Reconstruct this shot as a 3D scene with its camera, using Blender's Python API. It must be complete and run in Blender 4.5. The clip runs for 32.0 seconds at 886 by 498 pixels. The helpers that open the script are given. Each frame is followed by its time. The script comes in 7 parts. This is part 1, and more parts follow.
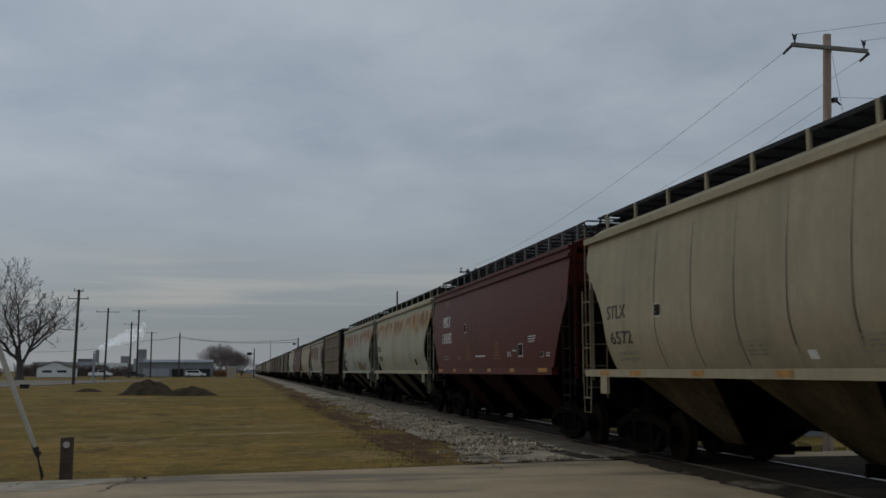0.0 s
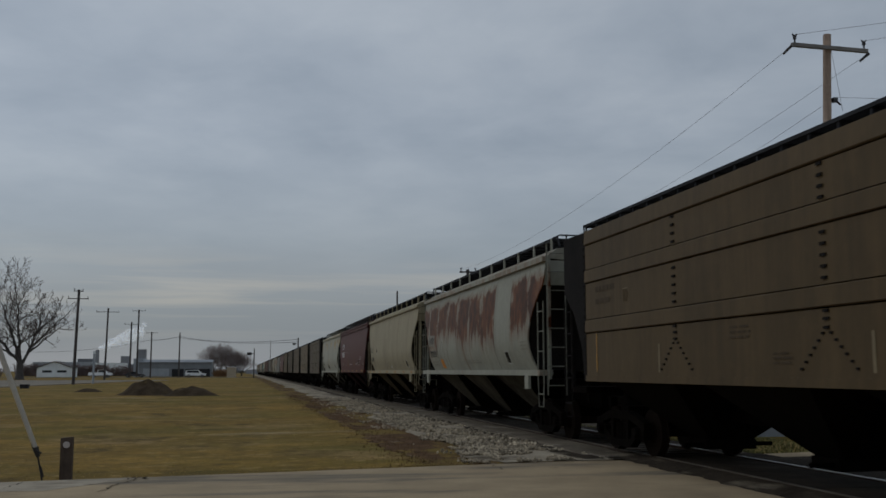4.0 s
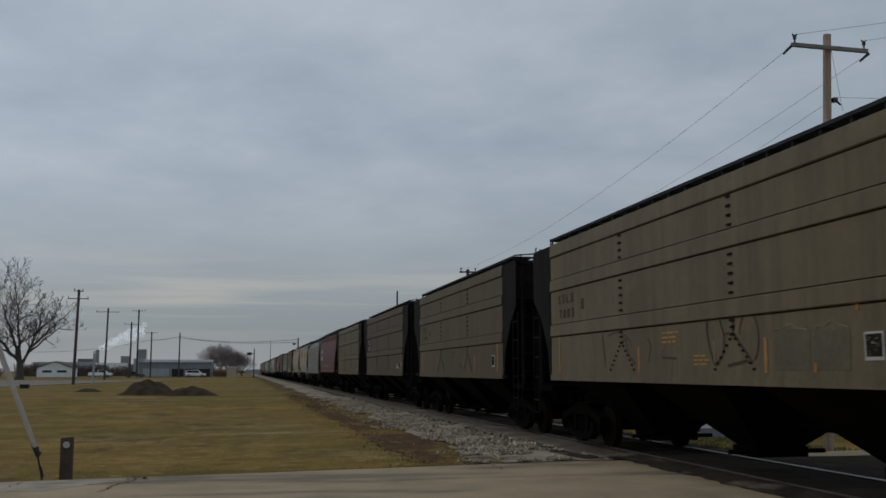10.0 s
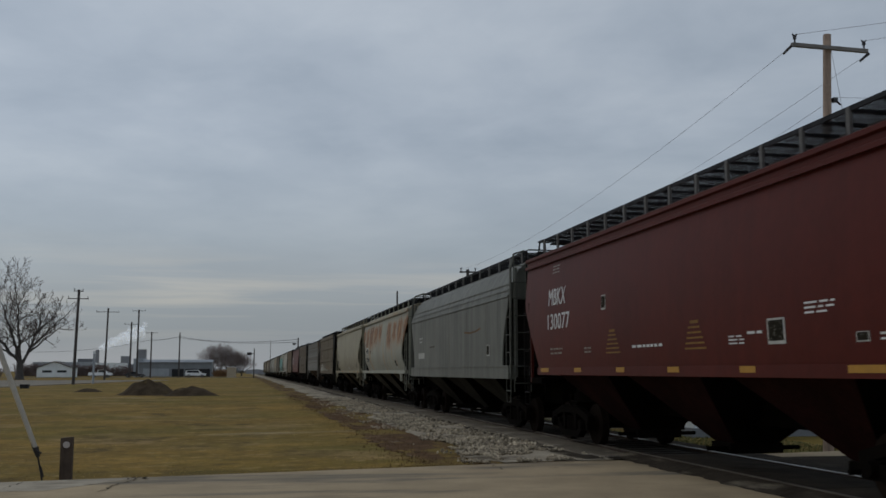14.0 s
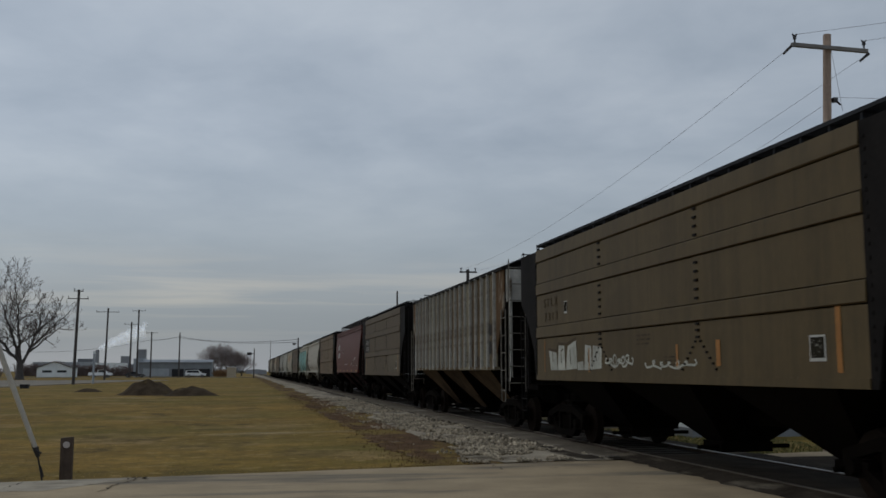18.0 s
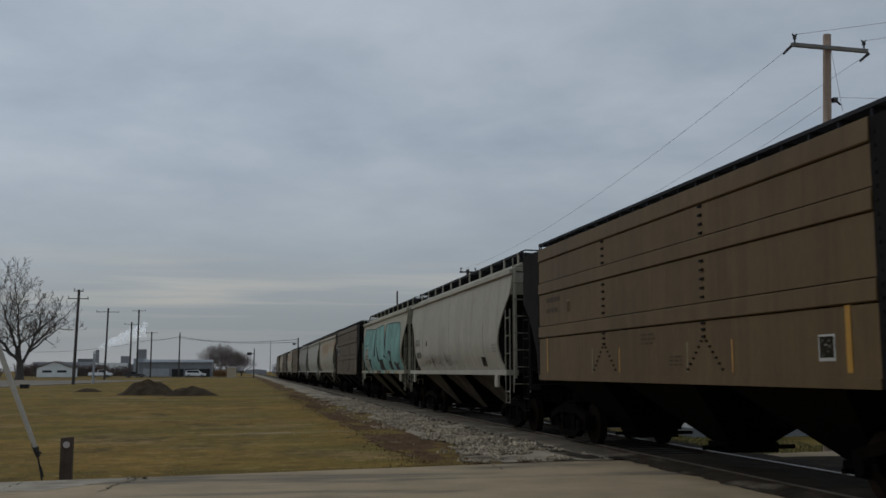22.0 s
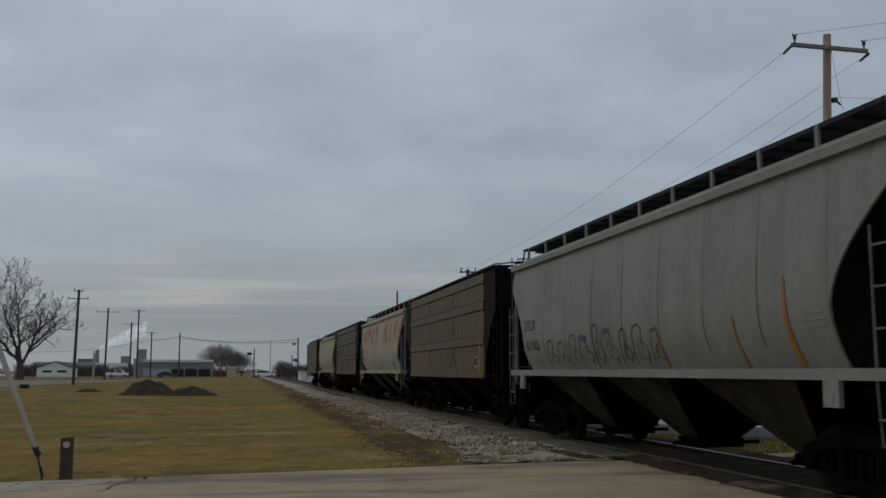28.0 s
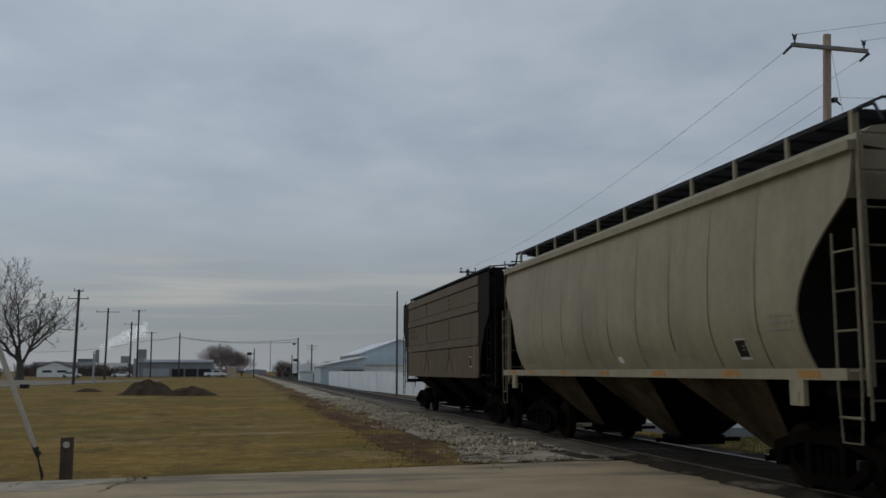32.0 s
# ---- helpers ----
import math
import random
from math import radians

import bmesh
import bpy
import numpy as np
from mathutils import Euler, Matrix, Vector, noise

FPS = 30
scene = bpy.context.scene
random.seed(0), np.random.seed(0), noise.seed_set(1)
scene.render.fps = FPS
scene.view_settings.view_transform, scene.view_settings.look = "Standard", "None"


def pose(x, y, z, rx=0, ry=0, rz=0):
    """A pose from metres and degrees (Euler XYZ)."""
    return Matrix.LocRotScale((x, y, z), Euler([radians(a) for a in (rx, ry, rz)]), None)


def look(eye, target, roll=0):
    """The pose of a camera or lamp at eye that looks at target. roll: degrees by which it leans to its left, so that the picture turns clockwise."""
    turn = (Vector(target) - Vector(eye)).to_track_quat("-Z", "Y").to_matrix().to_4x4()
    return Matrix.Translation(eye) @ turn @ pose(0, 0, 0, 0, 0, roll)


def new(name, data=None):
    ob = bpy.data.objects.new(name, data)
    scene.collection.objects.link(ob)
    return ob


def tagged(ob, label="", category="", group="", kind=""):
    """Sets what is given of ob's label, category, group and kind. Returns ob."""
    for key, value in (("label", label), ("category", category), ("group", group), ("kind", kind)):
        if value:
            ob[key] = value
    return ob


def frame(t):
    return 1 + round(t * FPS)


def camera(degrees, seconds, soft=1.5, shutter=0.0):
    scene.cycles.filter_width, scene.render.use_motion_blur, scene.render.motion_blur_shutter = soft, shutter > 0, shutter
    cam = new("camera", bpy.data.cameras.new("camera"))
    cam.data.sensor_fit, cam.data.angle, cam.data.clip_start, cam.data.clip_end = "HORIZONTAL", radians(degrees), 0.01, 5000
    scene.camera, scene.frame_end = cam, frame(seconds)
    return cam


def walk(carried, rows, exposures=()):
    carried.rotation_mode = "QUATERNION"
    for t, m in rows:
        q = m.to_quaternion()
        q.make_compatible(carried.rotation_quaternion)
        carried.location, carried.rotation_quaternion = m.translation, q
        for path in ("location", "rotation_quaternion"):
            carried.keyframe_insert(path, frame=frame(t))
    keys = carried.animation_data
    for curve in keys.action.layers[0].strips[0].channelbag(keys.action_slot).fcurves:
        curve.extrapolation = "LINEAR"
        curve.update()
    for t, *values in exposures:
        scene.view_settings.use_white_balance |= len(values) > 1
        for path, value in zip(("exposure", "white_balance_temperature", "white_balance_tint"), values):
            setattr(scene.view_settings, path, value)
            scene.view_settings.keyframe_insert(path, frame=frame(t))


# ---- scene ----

# camera: stands still beside the grade crossing
cam = camera(49.0, 32.0, soft=1.6, shutter=0.08)
YAW, PITCH = 11.54, 7.16
EYE = pose(0, 0, 1.6, 90 + PITCH, 0, -YAW)
walk(cam, [(0, EYE), (32, EYE)], exposures=[(0, -0.12), (3, -0.12), (7, -0.14), (9, -0.1), (10, 0.03), (13, 0.07), (19, 0.08), (21, 0.0), (24, 0.05), (30, 0.0), (32, 0.02)])

# ---- world: overcast sky over a weak sky texture ----
SUN_EL, SUN_AZ = 40, 300
world = bpy.data.worlds.new("overcast")
scene.world = world
world.use_nodes = True
wt = world.node_tree
wt.nodes.clear()


def node(tree, kind, **values):
    n = tree.nodes.new(kind)
    for key, value in values.items():
        if key in n.inputs:
            n.inputs[key].default_value = value
    return n


def ramp(tree, stops, interp="LINEAR"):
    n = tree.nodes.new("ShaderNodeValToRGB")
    n.color_ramp.interpolation = interp
    e = n.color_ramp.elements
    while len(e) < len(stops):
        e.new(0.5)
    for el, (p, c) in zip(e, stops):
        el.position = p
        el.color = (*c, 1) if len(c) == 3 else c
    return n


def make_world():
    L = wt.links.new
    tc = node(wt, "ShaderNodeTexCoord")
    sep = node(wt, "ShaderNodeSeparateXYZ")
    L(tc.outputs["Generated"], sep.inputs[0])
    # cloud sheet: project the direction on a flat layer
    add = wt.nodes.new("ShaderNodeMath"); add.operation = "ADD"; add.inputs[1].default_value = 0.16
    mx = wt.nodes.new("ShaderNodeMath"); mx.operation = "MAXIMUM"; mx.inputs[1].default_value = 0.0
    L(sep.outputs[2], mx.inputs[0]); L(mx.outputs[0], add.inputs[0])
    div = wt.nodes.new("ShaderNodeVectorMath"); div.operation = "DIVIDE"
    comb = node(wt, "ShaderNodeCombineXYZ")
    for k in range(3):
        L(add.outputs[0], comb.inputs[k])
    L(tc.outputs["Generated"], div.inputs[0]); L(comb.outputs[0], div.inputs[1])
    mp = node(wt, "ShaderNodeMapping")
    mp.inputs["Location"].default_value = (3.1, 1.7, 0.4)
    mp.inputs["Scale"].default_value = (1.0, 1.0, 0.2)
    mp.inputs["Rotation"].default_value = (0, 0, 0.4)
    L(div.outputs[0], mp.inputs[0])
    n1 = node(wt, "ShaderNodeTexNoise", Scale=1.05, Detail=6.0, Roughness=0.5, Distortion=0.3)
    n2 = node(wt, "ShaderNodeTexNoise", Scale=3.2, Detail=5.0, Roughness=0.55, Distortion=0.2)
    L(mp.outputs[0], n1.inputs["Vector"]); L(mp.outputs[0], n2.inputs["Vector"])
    mixn = wt.nodes.new("ShaderNodeMix"); mixn.inputs[0].default_value = 0.38
    L(n1.outputs[0], mixn.inputs[2]); L(n2.outputs[0], mixn.inputs[3])
    clouds = ramp(wt, [(0.33, (0.236, 0.277, 0.329)), (0.5, (0.303, 0.344, 0.396)), (0.67, (0.378, 0.417, 0.463))])
    L(mixn.outputs[0], clouds.inputs[0])
    # near the horizon: a pale band and a greyer layer under it
    low = ramp(wt, [(0.0, (0.232, 0.252, 0.28)), (0.03, (0.178, 0.203, 0.232)), (0.06, (0.194, 0.217, 0.243)), (0.09, (0.232, 0.253, 0.274)), (0.12, (0.232, 0.262, 0.288)), (0.2, (0.257, 0.295, 0.332))])
    wob = node(wt, "ShaderNodeTexNoise", Scale=2.6, Detail=3.0)
    mp2 = node(wt, "ShaderNodeMapping"); mp2.inputs["Scale"].default_value = (1, 1, 9)
    L(tc.outputs["Generated"], mp2.inputs[0]); L(mp2.outputs[0], wob.inputs["Vector"])
    wm = wt.nodes.new("ShaderNodeMath"); wm.operation = "MULTIPLY_ADD"; wm.inputs[1].default_value = 0.055; wm.inputs[2].default_value = -0.0275
    L(wob.outputs[0], wm.inputs[0])
    zz = wt.nodes.new("ShaderNodeMath"); zz.operation = "ADD"
    L(sep.outputs[2], zz.inputs[0]); L(wm.outputs[0], zz.inputs[1])
    L(zz.outputs[0], low.inputs[0])
    # broken pale streaks low in the sky
    mp3 = node(wt, "ShaderNodeMapping"); mp3.inputs["Scale"].default_value = (2.2, 2.2, 46)
    mp3.inputs["Location"].default_value = (0.4, 0.9, 0.15)
    L(tc.outputs["Generated"], mp3.inputs[0])
    strk = node(wt, "ShaderNodeTexNoise", Scale=1.0, Detail=5.0, Roughness=0.55, Distortion=0.4)
    L(mp3.outputs[0], strk.inputs["Vector"])
    keep = ramp(wt, [(0.03, (0, 0, 0)), (0.06, (1, 1, 1)), (0.085, (0.9, 0.9, 0.9)), (0.14, (0, 0, 0))])
    L(sep.outputs[2], keep.inputs[0])
    thin = wt.nodes.new("ShaderNodeMapRange")
    for key, value in (("From Min", 0.49), ("From Max", 0.66), ("To Max", 0.85)):
        thin.inputs[key].default_value = value
    L(strk.outputs[0], thin.inputs["Value"])
    sf = wt.nodes.new("ShaderNodeMath"); sf.operation = "MULTIPLY"
    L(thin.outputs[0], sf.inputs[0]); L(keep.outputs[0], sf.inputs[1])
    pale = wt.nodes.new("ShaderNodeMix"); pale.data_type = "RGBA"
    pale.inputs[7].default_value = (0.35, 0.338, 0.312, 1)
    L(sf.outputs[0], pale.inputs[0]); L(low.outputs[0], pale.inputs[6])
    fac = wt.nodes.new("ShaderNodeMapRange")
    fac.inputs["From Min"].default_value = 0.07; fac.inputs["From Max"].default_value = 0.24
    L(sep.outputs[2], fac.inputs["Value"])
    both = wt.nodes.new("ShaderNodeMix"); both.data_type = "RGBA"
    L(fac.outputs[0], both.inputs[0]); L(pale.outputs[2], both.inputs[6]); L(clouds.outputs[0], both.inputs[7])
    # brighter towards the hidden sun, high on the lawn's side
    dot = wt.nodes.new("ShaderNodeVectorMath"); dot.operation = "DOT_PRODUCT"
    dot.inputs[1].default_value = (-0.62, 0.35, 0.70)
    L(tc.outputs["Generated"], dot.inputs[0])
    gl = wt.nodes.new("ShaderNodeMapRange")
    for key, value in (("From Min", 0.0), ("From Max", 1.0), ("To Min", 1.05), ("To Max", 1.33)):
        gl.inputs[key].default_value = value
    L(dot.outputs["Value"], gl.inputs["Value"])
    glow = wt.nodes.new("ShaderNodeVectorMath"); glow.operation = "SCALE"
    L(both.outputs[2], glow.inputs[0]); L(gl.outputs[0], glow.inputs["Scale"])
    sky = wt.nodes.new("ShaderNodeTexSky")
    sky.sky_type, sky.sun_disc = "NISHITA", False
    sky.sun_elevation, sky.sun_rotation = radians(SUN_EL), radians(SUN_AZ)
    bg1 = wt.nodes.new("ShaderNodeBackground"); bg1.inputs[1].default_value = 0.01
    L(sky.outputs[0], bg1.inputs[0])
    bg2 = wt.nodes.new("ShaderNodeBackground"); bg2.inputs[1].default_value = 0.925
    L(glow.outputs[0], bg2.inputs[0])
    s = wt.nodes.new("ShaderNodeAddShader")
    L(bg1.outputs[0], s.inputs[0]); L(bg2.outputs[0], s.inputs[1])
    out = wt.nodes.new("ShaderNodeOutputWorld")
    L(s.outputs[0], out.inputs[0])


make_world()
sun = new("sun", bpy.data.lights.new("sun", "SUN"))
sun.data.energy, sun.data.angle, sun.data.color = 0.3, radians(25), (1.0, 0.96, 0.9)
az = radians(SUN_AZ)
sun.matrix_world = look((40 * math.sin(az), 40 * math.cos(az), 40 * math.tan(radians(SUN_EL))), (0, 0, 0))


# ---- materials ----
MATS = {}


def mat(name, base, rough=0.7, metal=0.0, var=0.25, scale=3.0, fine=40.0, bump=0.15, spots=(), island=0.0, random_ob=0.0, streak=0.0, spec=0.4, sk=6.0):
    """base colour with two scales of variation; spots: (colour, noise scale, threshold, softness, stretch xyz)"""
    if name in MATS:
        return MATS[name]
    m = bpy.data.materials.new(name)
    m.use_nodes = True
    t = m.node_tree
    L = t.links.new
    b = t.nodes["Principled BSDF"]
    b.inputs["Roughness"].default_value, b.inputs["Metallic"].default_value = rough, metal
    b.inputs["Specular IOR Level"].default_value = spec
    tc = node(t, "ShaderNodeTexCoord")
    n1 = node(t, "ShaderNodeTexNoise", Scale=scale, Detail=5.0, Roughness=0.6)
    n2 = node(t, "ShaderNodeTexNoise", Scale=fine, Detail=3.0, Roughness=0.6)
    src = tc.outputs["Object"]
    L(src, n1.inputs["Vector"]); L(src, n2.inputs["Vector"])
    lo = tuple(c * (1 - var) for c in base)
    hi = tuple(min(1, c * (1 + var)) for c in base)
    r1 = ramp(t, [(0.3, lo), (0.7, hi)])
    L(n1.outputs[0], r1.inputs[0])
    col = r1.outputs[0]
    r2 = ramp(t, [(0.3, (1 - var * 0.6,) * 3), (0.7, (1 + var * 0.3,) * 3)])
    L(n2.outputs[0], r2.inputs[0])
    mm = t.nodes.new("ShaderNodeMix"); mm.data_type, mm.blend_type = "RGBA", "MULTIPLY"; mm.inputs[0].default_value = 1.0
    L(col, mm.inputs[6]); L(r2.outputs[0], mm.inputs[7])
    col = mm.outputs[2]
    if streak:
        mp = node(t, "ShaderNodeMapping"); mp.inputs["Scale"].default_value = (sk, sk, 0.08 * sk)
        ns = node(t, "ShaderNodeTexNoise", Scale=1.6, Detail=4.0, Roughness=0.65)
        L(src, mp.inputs[0]); L(mp.outputs[0], ns.inputs["Vector"])
        rs = ramp(t, [(0.35, (1 - streak,) * 3), (0.6, (1.0,) * 3)])
        L(ns.outputs[0], rs.inputs[0])
        ms = t.nodes.new("ShaderNodeMix"); ms.data_type, ms.blend_type = "RGBA", "MULTIPLY"; ms.inputs[0].default_value = 1.0
        L(col, ms.inputs[6]); L(rs.outputs[0], ms.inputs[7])
        col = ms.outputs[2]
    for c, sc, th, soft, st, zlo, zhi in spots:
        mp = node(t, "ShaderNodeMapping"); mp.inputs["Scale"].default_value = st
        mp.inputs["Location"].default_value = (hash_f(name) * 7.0, hash_f(name + "b") * 9.0, 0)
        ns = node(t, "ShaderNodeTexNoise", Scale=sc, Detail=6.0, Roughness=0.62)
        L(src, mp.inputs[0]); L(mp.outputs[0], ns.inputs["Vector"])
        rs = t.nodes.new("ShaderNodeMapRange")
        rs.inputs["From Min"].default_value, rs.inputs["From Max"].default_value = th, th + soft
        L(ns.outputs[0], rs.inputs["Value"])
        fac = rs.outputs[0]
        if zhi > zlo:
            sp = node(t, "ShaderNodeSeparateXYZ"); L(src, sp.inputs[0])
            mr = t.nodes.new("ShaderNodeMapRange")
            mr.inputs["From Min"].default_value, mr.inputs["From Max"].default_value = zlo, zhi
            L(sp.outputs[2], mr.inputs["Value"])
            mu = t.nodes.new("ShaderNodeMath"); mu.operation = "MULTIPLY"
            L(fac, mu.inputs[0]); L(mr.outputs[0], mu.inputs[1])
            fac = mu.outputs[0]
        mx = t.nodes.new("ShaderNodeMix"); mx.data_type = "RGBA"
        L(fac, mx.inputs[0]); L(col, mx.inputs[6]); mx.inputs[7].default_value = (*c, 1)
        col = mx.outputs[2]
    if island or random_ob:
        g = t.nodes.new("ShaderNodeNewGeometry") if island else t.nodes.new("ShaderNodeObjectInfo")
        k = island or random_ob
        rr = t.nodes.new("ShaderNodeMapRange")
        rr.inputs["To Min"].default_value, rr.inputs["To Max"].default_value = 1 - k, 1 + k
        L(g.outputs["Random Per Island" if island else "Random"], rr.inputs["Value"])
        mi = t.nodes.new("ShaderNodeVectorMath"); mi.operation = "SCALE"
        L(col, mi.inputs[0]); L(rr.outputs[0], mi.inputs["Scale"])
        col = mi.outputs[0]
    L(col, b.inputs["Base Color"])
    if bump:
        bp = node(t, "ShaderNodeBump", Strength=bump, Distance=0.02)
        L(n2.outputs[0], bp.inputs["Height"]); L(bp.outputs[0], b.inputs["Normal"])
    MATS[name] = m
    return m


def hash_f(s):
    v = 7
    for ch in s:
        v = (v * 31 + ord(ch)) % 10007
    return v / 10007.0


def glass_mat():
    m = bpy.data.materials.new("window_glass")
    m.use_nodes = True
    b = m.node_tree.nodes["Principled BSDF"]
    b.inputs["Base Color"].default_value = (0.02, 0.025, 0.03, 1)
    b.inputs["Roughness"].default_value = 0.06
    return m


GLASS = glass_mat()


# ---- mesh building ----
class Geo:
    """a growing list of vertices and faces"""

    def __init__(self):
        self.v, self.f = [], []

    def add(self, verts, faces):
        o = len(self.v)
        self.v += [tuple(p) for p in verts]
        self.f += [tuple(i + o for i in fc) for fc in faces]
        return self

    def box(self, x0, x1, y0, y1, z0, z1):
        if x0 > x1: x0, x1 = x1, x0
        if y0 > y1: y0, y1 = y1, y0
        if z0 > z1: z0, z1 = z1, z0
        v = [(x, y, z) for z in (z0, z1) for y in (y0, y1) for x in (x0, x1)]
        return self.add(v, [(0, 2, 3, 1), (4, 5, 7, 6), (0, 1, 5, 4), (2, 6, 7, 3), (0, 4, 6, 2), (1, 3, 7, 5)])

    def frustum(self, lower, upper):
        """two rings of equal length, closed"""
        n = len(lower)
        fc = [(i, (i + 1) % n, n + (i + 1) % n, n + i) for i in range(n)]
        return self.add(list(lower) + list(upper), fc + [tuple(range(n - 1, -1, -1)), tuple(range(n, 2 * n))])

    def tube(self, p, q, r0, r1=None, n=8):
        r1 = r0 if r1 is None else r1
        p, q = Vector(p), Vector(q)
        d = (q - p).normalized()
        a = d.orthogonal().normalized()
        c = d.cross(a)
        ring = [(math.cos(2 * math.pi * i / n), math.sin(2 * math.pi * i / n)) for i in range(n)]
        return self.frustum([p + (a * x + c * y) * r0 for x, y in ring], [q + (a * x + c * y) * r1 for x, y in ring])

    def path(self, pts, r, n=6):
        """one bent round bar through the points"""
        pts = [Vector(p) for p in pts]
        rings = []
        side = None
        for i, p in enumerate(pts):
            d = (pts[min(i + 1, len(pts) - 1)] - pts[max(i - 1, 0)]).normalized()
            a = d.orthogonal().normalized() if side is None else (side - d * side.dot(d)).normalized()
            side = a
            c = d.cross(a)
            rings.append([p + (a * math.cos(2 * math.pi * k / n) + c * math.sin(2 * math.pi * k / n)) * r for k in range(n)])
        return self.loft(rings)

    def loft(self, rings, close=True, caps=True):
        n = len(rings[0])
        o = len(self.v)
        for r in rings:
            self.v += [tuple(p) for p in r]
        for k in range(len(rings) - 1):
            for i in range(n if close else n - 1):
                j = (i + 1) % n
                self.f.append((o + k * n + i, o + k * n + j, o + (k + 1) * n + j, o + (k + 1) * n + i))
        if caps and close:
            self.f.append(tuple(o + i for i in range(n - 1, -1, -1)))
            self.f.append(tuple(o + (len(rings) - 1) * n + i for i in range(n)))
        return self

    def mesh(self, name, smooth=0.0):
        me = bpy.data.meshes.new(name)
        me.from_pydata(self.v, [], self.f)
        me.update()
        if smooth:
            bm = bmesh.new(); bm.from_mesh(me)
            bmesh.ops.recalc_face_normals(bm, faces=bm.faces)
            bm.to_mesh(me); bm.free()
            me.shade_smooth()
            me.set_sharp_from_angle(angle=radians(smooth))
        else:
            bm = bmesh.new(); bm.from_mesh(me)
            bmesh.ops.recalc_face_normals(bm, faces=bm.faces)
            bm.to_mesh(me); bm.free()
        return me


def part(name, geo, material, parent=None, label="", m=None, smooth=0.0):
    """one mesh object under a thing or part; geo: a Geo or a mesh that is shared"""
    me = geo.mesh(name, smooth) if isinstance(geo, Geo) else geo
    if not me.materials:
        me.materials.append(material)
    ob = new(name, me)
    if me.materials[0] != material:
        ob.material_slots[0].link = "OBJECT"
        ob.material_slots[0].material = material
    if parent is not None:
        ob.parent = parent
    if m is not None:
        ob.matrix_basis = m
    if label:
        tagged(ob, label)
    return ob


SHARED = {}


def shared(key, make, smooth=0.0):
    if key not in SHARED:
        g = make()
        SHARED[key] = g.mesh(key.split("/")[-1], smooth)
    return SHARED[key]


# ---- ground ----
TRACK_X, RAIL_Z = 8.0, 0.1
grass_m = mat("winter_grass", (0.255, 0.158, 0.041), 0.95, 0, 0.32, 0.35, 7.0, 0.3,
              spots=(((0.145, 0.115, 0.027), 0.09, 0.46, 0.14, (1, 1.2, 1), 0, 0), ((0.29, 0.195, 0.085), 0.25, 0.53, 0.14, (0.9, 0.8, 1), 0, 0), ((0.105, 0.073, 0.026), 0.6, 0.55, 0.10, (0.9, 0.6, 1), 0, 0),
                     ((0.33, 0.25, 0.135), 0.3, 0.6, 0.08, (0.22, 0.7, 1), 0, 0), ((0.10, 0.08, 0.024), 1.0, 0.52, 0.2, (0.35, 0.5, 1), 0, 0), ((0.135, 0.092, 0.03), 2.6, 0.52, 0.16, (0.7, 0.8, 1), 0, 0), ((0.34, 0.235, 0.09), 3.4, 0.56, 0.14, (0.6, 0.8, 1), 0, 0), ((0.14, 0.095, 0.034), 11.0, 0.5, 0.25, (1, 0.6, 1), 0, 0)), spec=0.05)
road_m = mat("worn_concrete_road", (0.375, 0.285, 0.175), 0.9, 0, 0.22, 0.7, 30, 0.3,
             spots=(((0.165, 0.138, 0.10), 0.30, 0.50, 0.12, (0.5, 2.2, 1), 0, 0), ((0.05, 0.045, 0.038), 1.3, 0.66, 0.1, (1, 1.5, 1), 0, 0)), spec=0.2)
patch_m = mat("pale_concrete", (0.37, 0.315, 0.235), 0.9, 0, 0.2, 1.2, 40, 0.3, spots=(((0.20, 0.165, 0.12), 1.4, 0.5, 0.2, (0.6, 1.6, 1), 0, 0), ((0.08, 0.07, 0.055), 3.0, 0.62, 0.08, (0.7, 1.4, 1), 0, 0)), spec=0.2)
asphalt_m = mat("grey_asphalt", (0.12, 0.115, 0.105), 0.9, 0, 0.2, 0.4, 30, 0.3, spec=0.2)
dirt_m = mat("dark_dirt", (0.062, 0.045, 0.029), 1.0, 0, 0.4, 1.2, 20, 0.8, spots=(((0.12, 0.085, 0.035), 0.9, 0.6, 0.12, (1, 1, 1), 0, 0),), spec=0.05)
margin_m = mat("brown_margin_soil", (0.112, 0.066, 0.036), 1.0, 0, 0.4, 1.4, 20, 0.8, spots=(((0.26, 0.215, 0.155), 1.1, 0.58, 0.1, (1, 0.8, 1), 0, 0), ((0.185, 0.13, 0.042), 0.6, 0.5, 0.08, (1, 0.35, 1), 0, 0), ((0.20, 0.135, 0.045), 1.7, 0.56, 0.08, (1, 0.5, 1), 0, 0)), spec=0.05)
ballast_m = mat("limestone_ballast", (0.37, 0.315, 0.235), 0.95, 0, 0.3, 0.8, 25, 0.9, spots=(((0.10, 0.08, 0.055), 0.9, 0.5, 0.12, (1, 0.5, 1), 0, 0),), spec=0.1)
bed_m = mat("oily_track_bed", (0.036, 0.028, 0.02), 0.95, 0, 0.45, 1.0, 25, 0.8, spots=(((0.12, 0.095, 0.068), 0.8, 0.58, 0.12, (1, 0.4, 1), 0, 0),), spec=0.04)
stone_m = mat("ballast_stone", (0.36, 0.30, 0.215), 0.9, 0, 0.35, 0.9, 40, 0.3, island=0.55, spec=0.2)


def edge_y(x):
    """the far edge of the near road"""
    return 15.95 + 0.172 * x


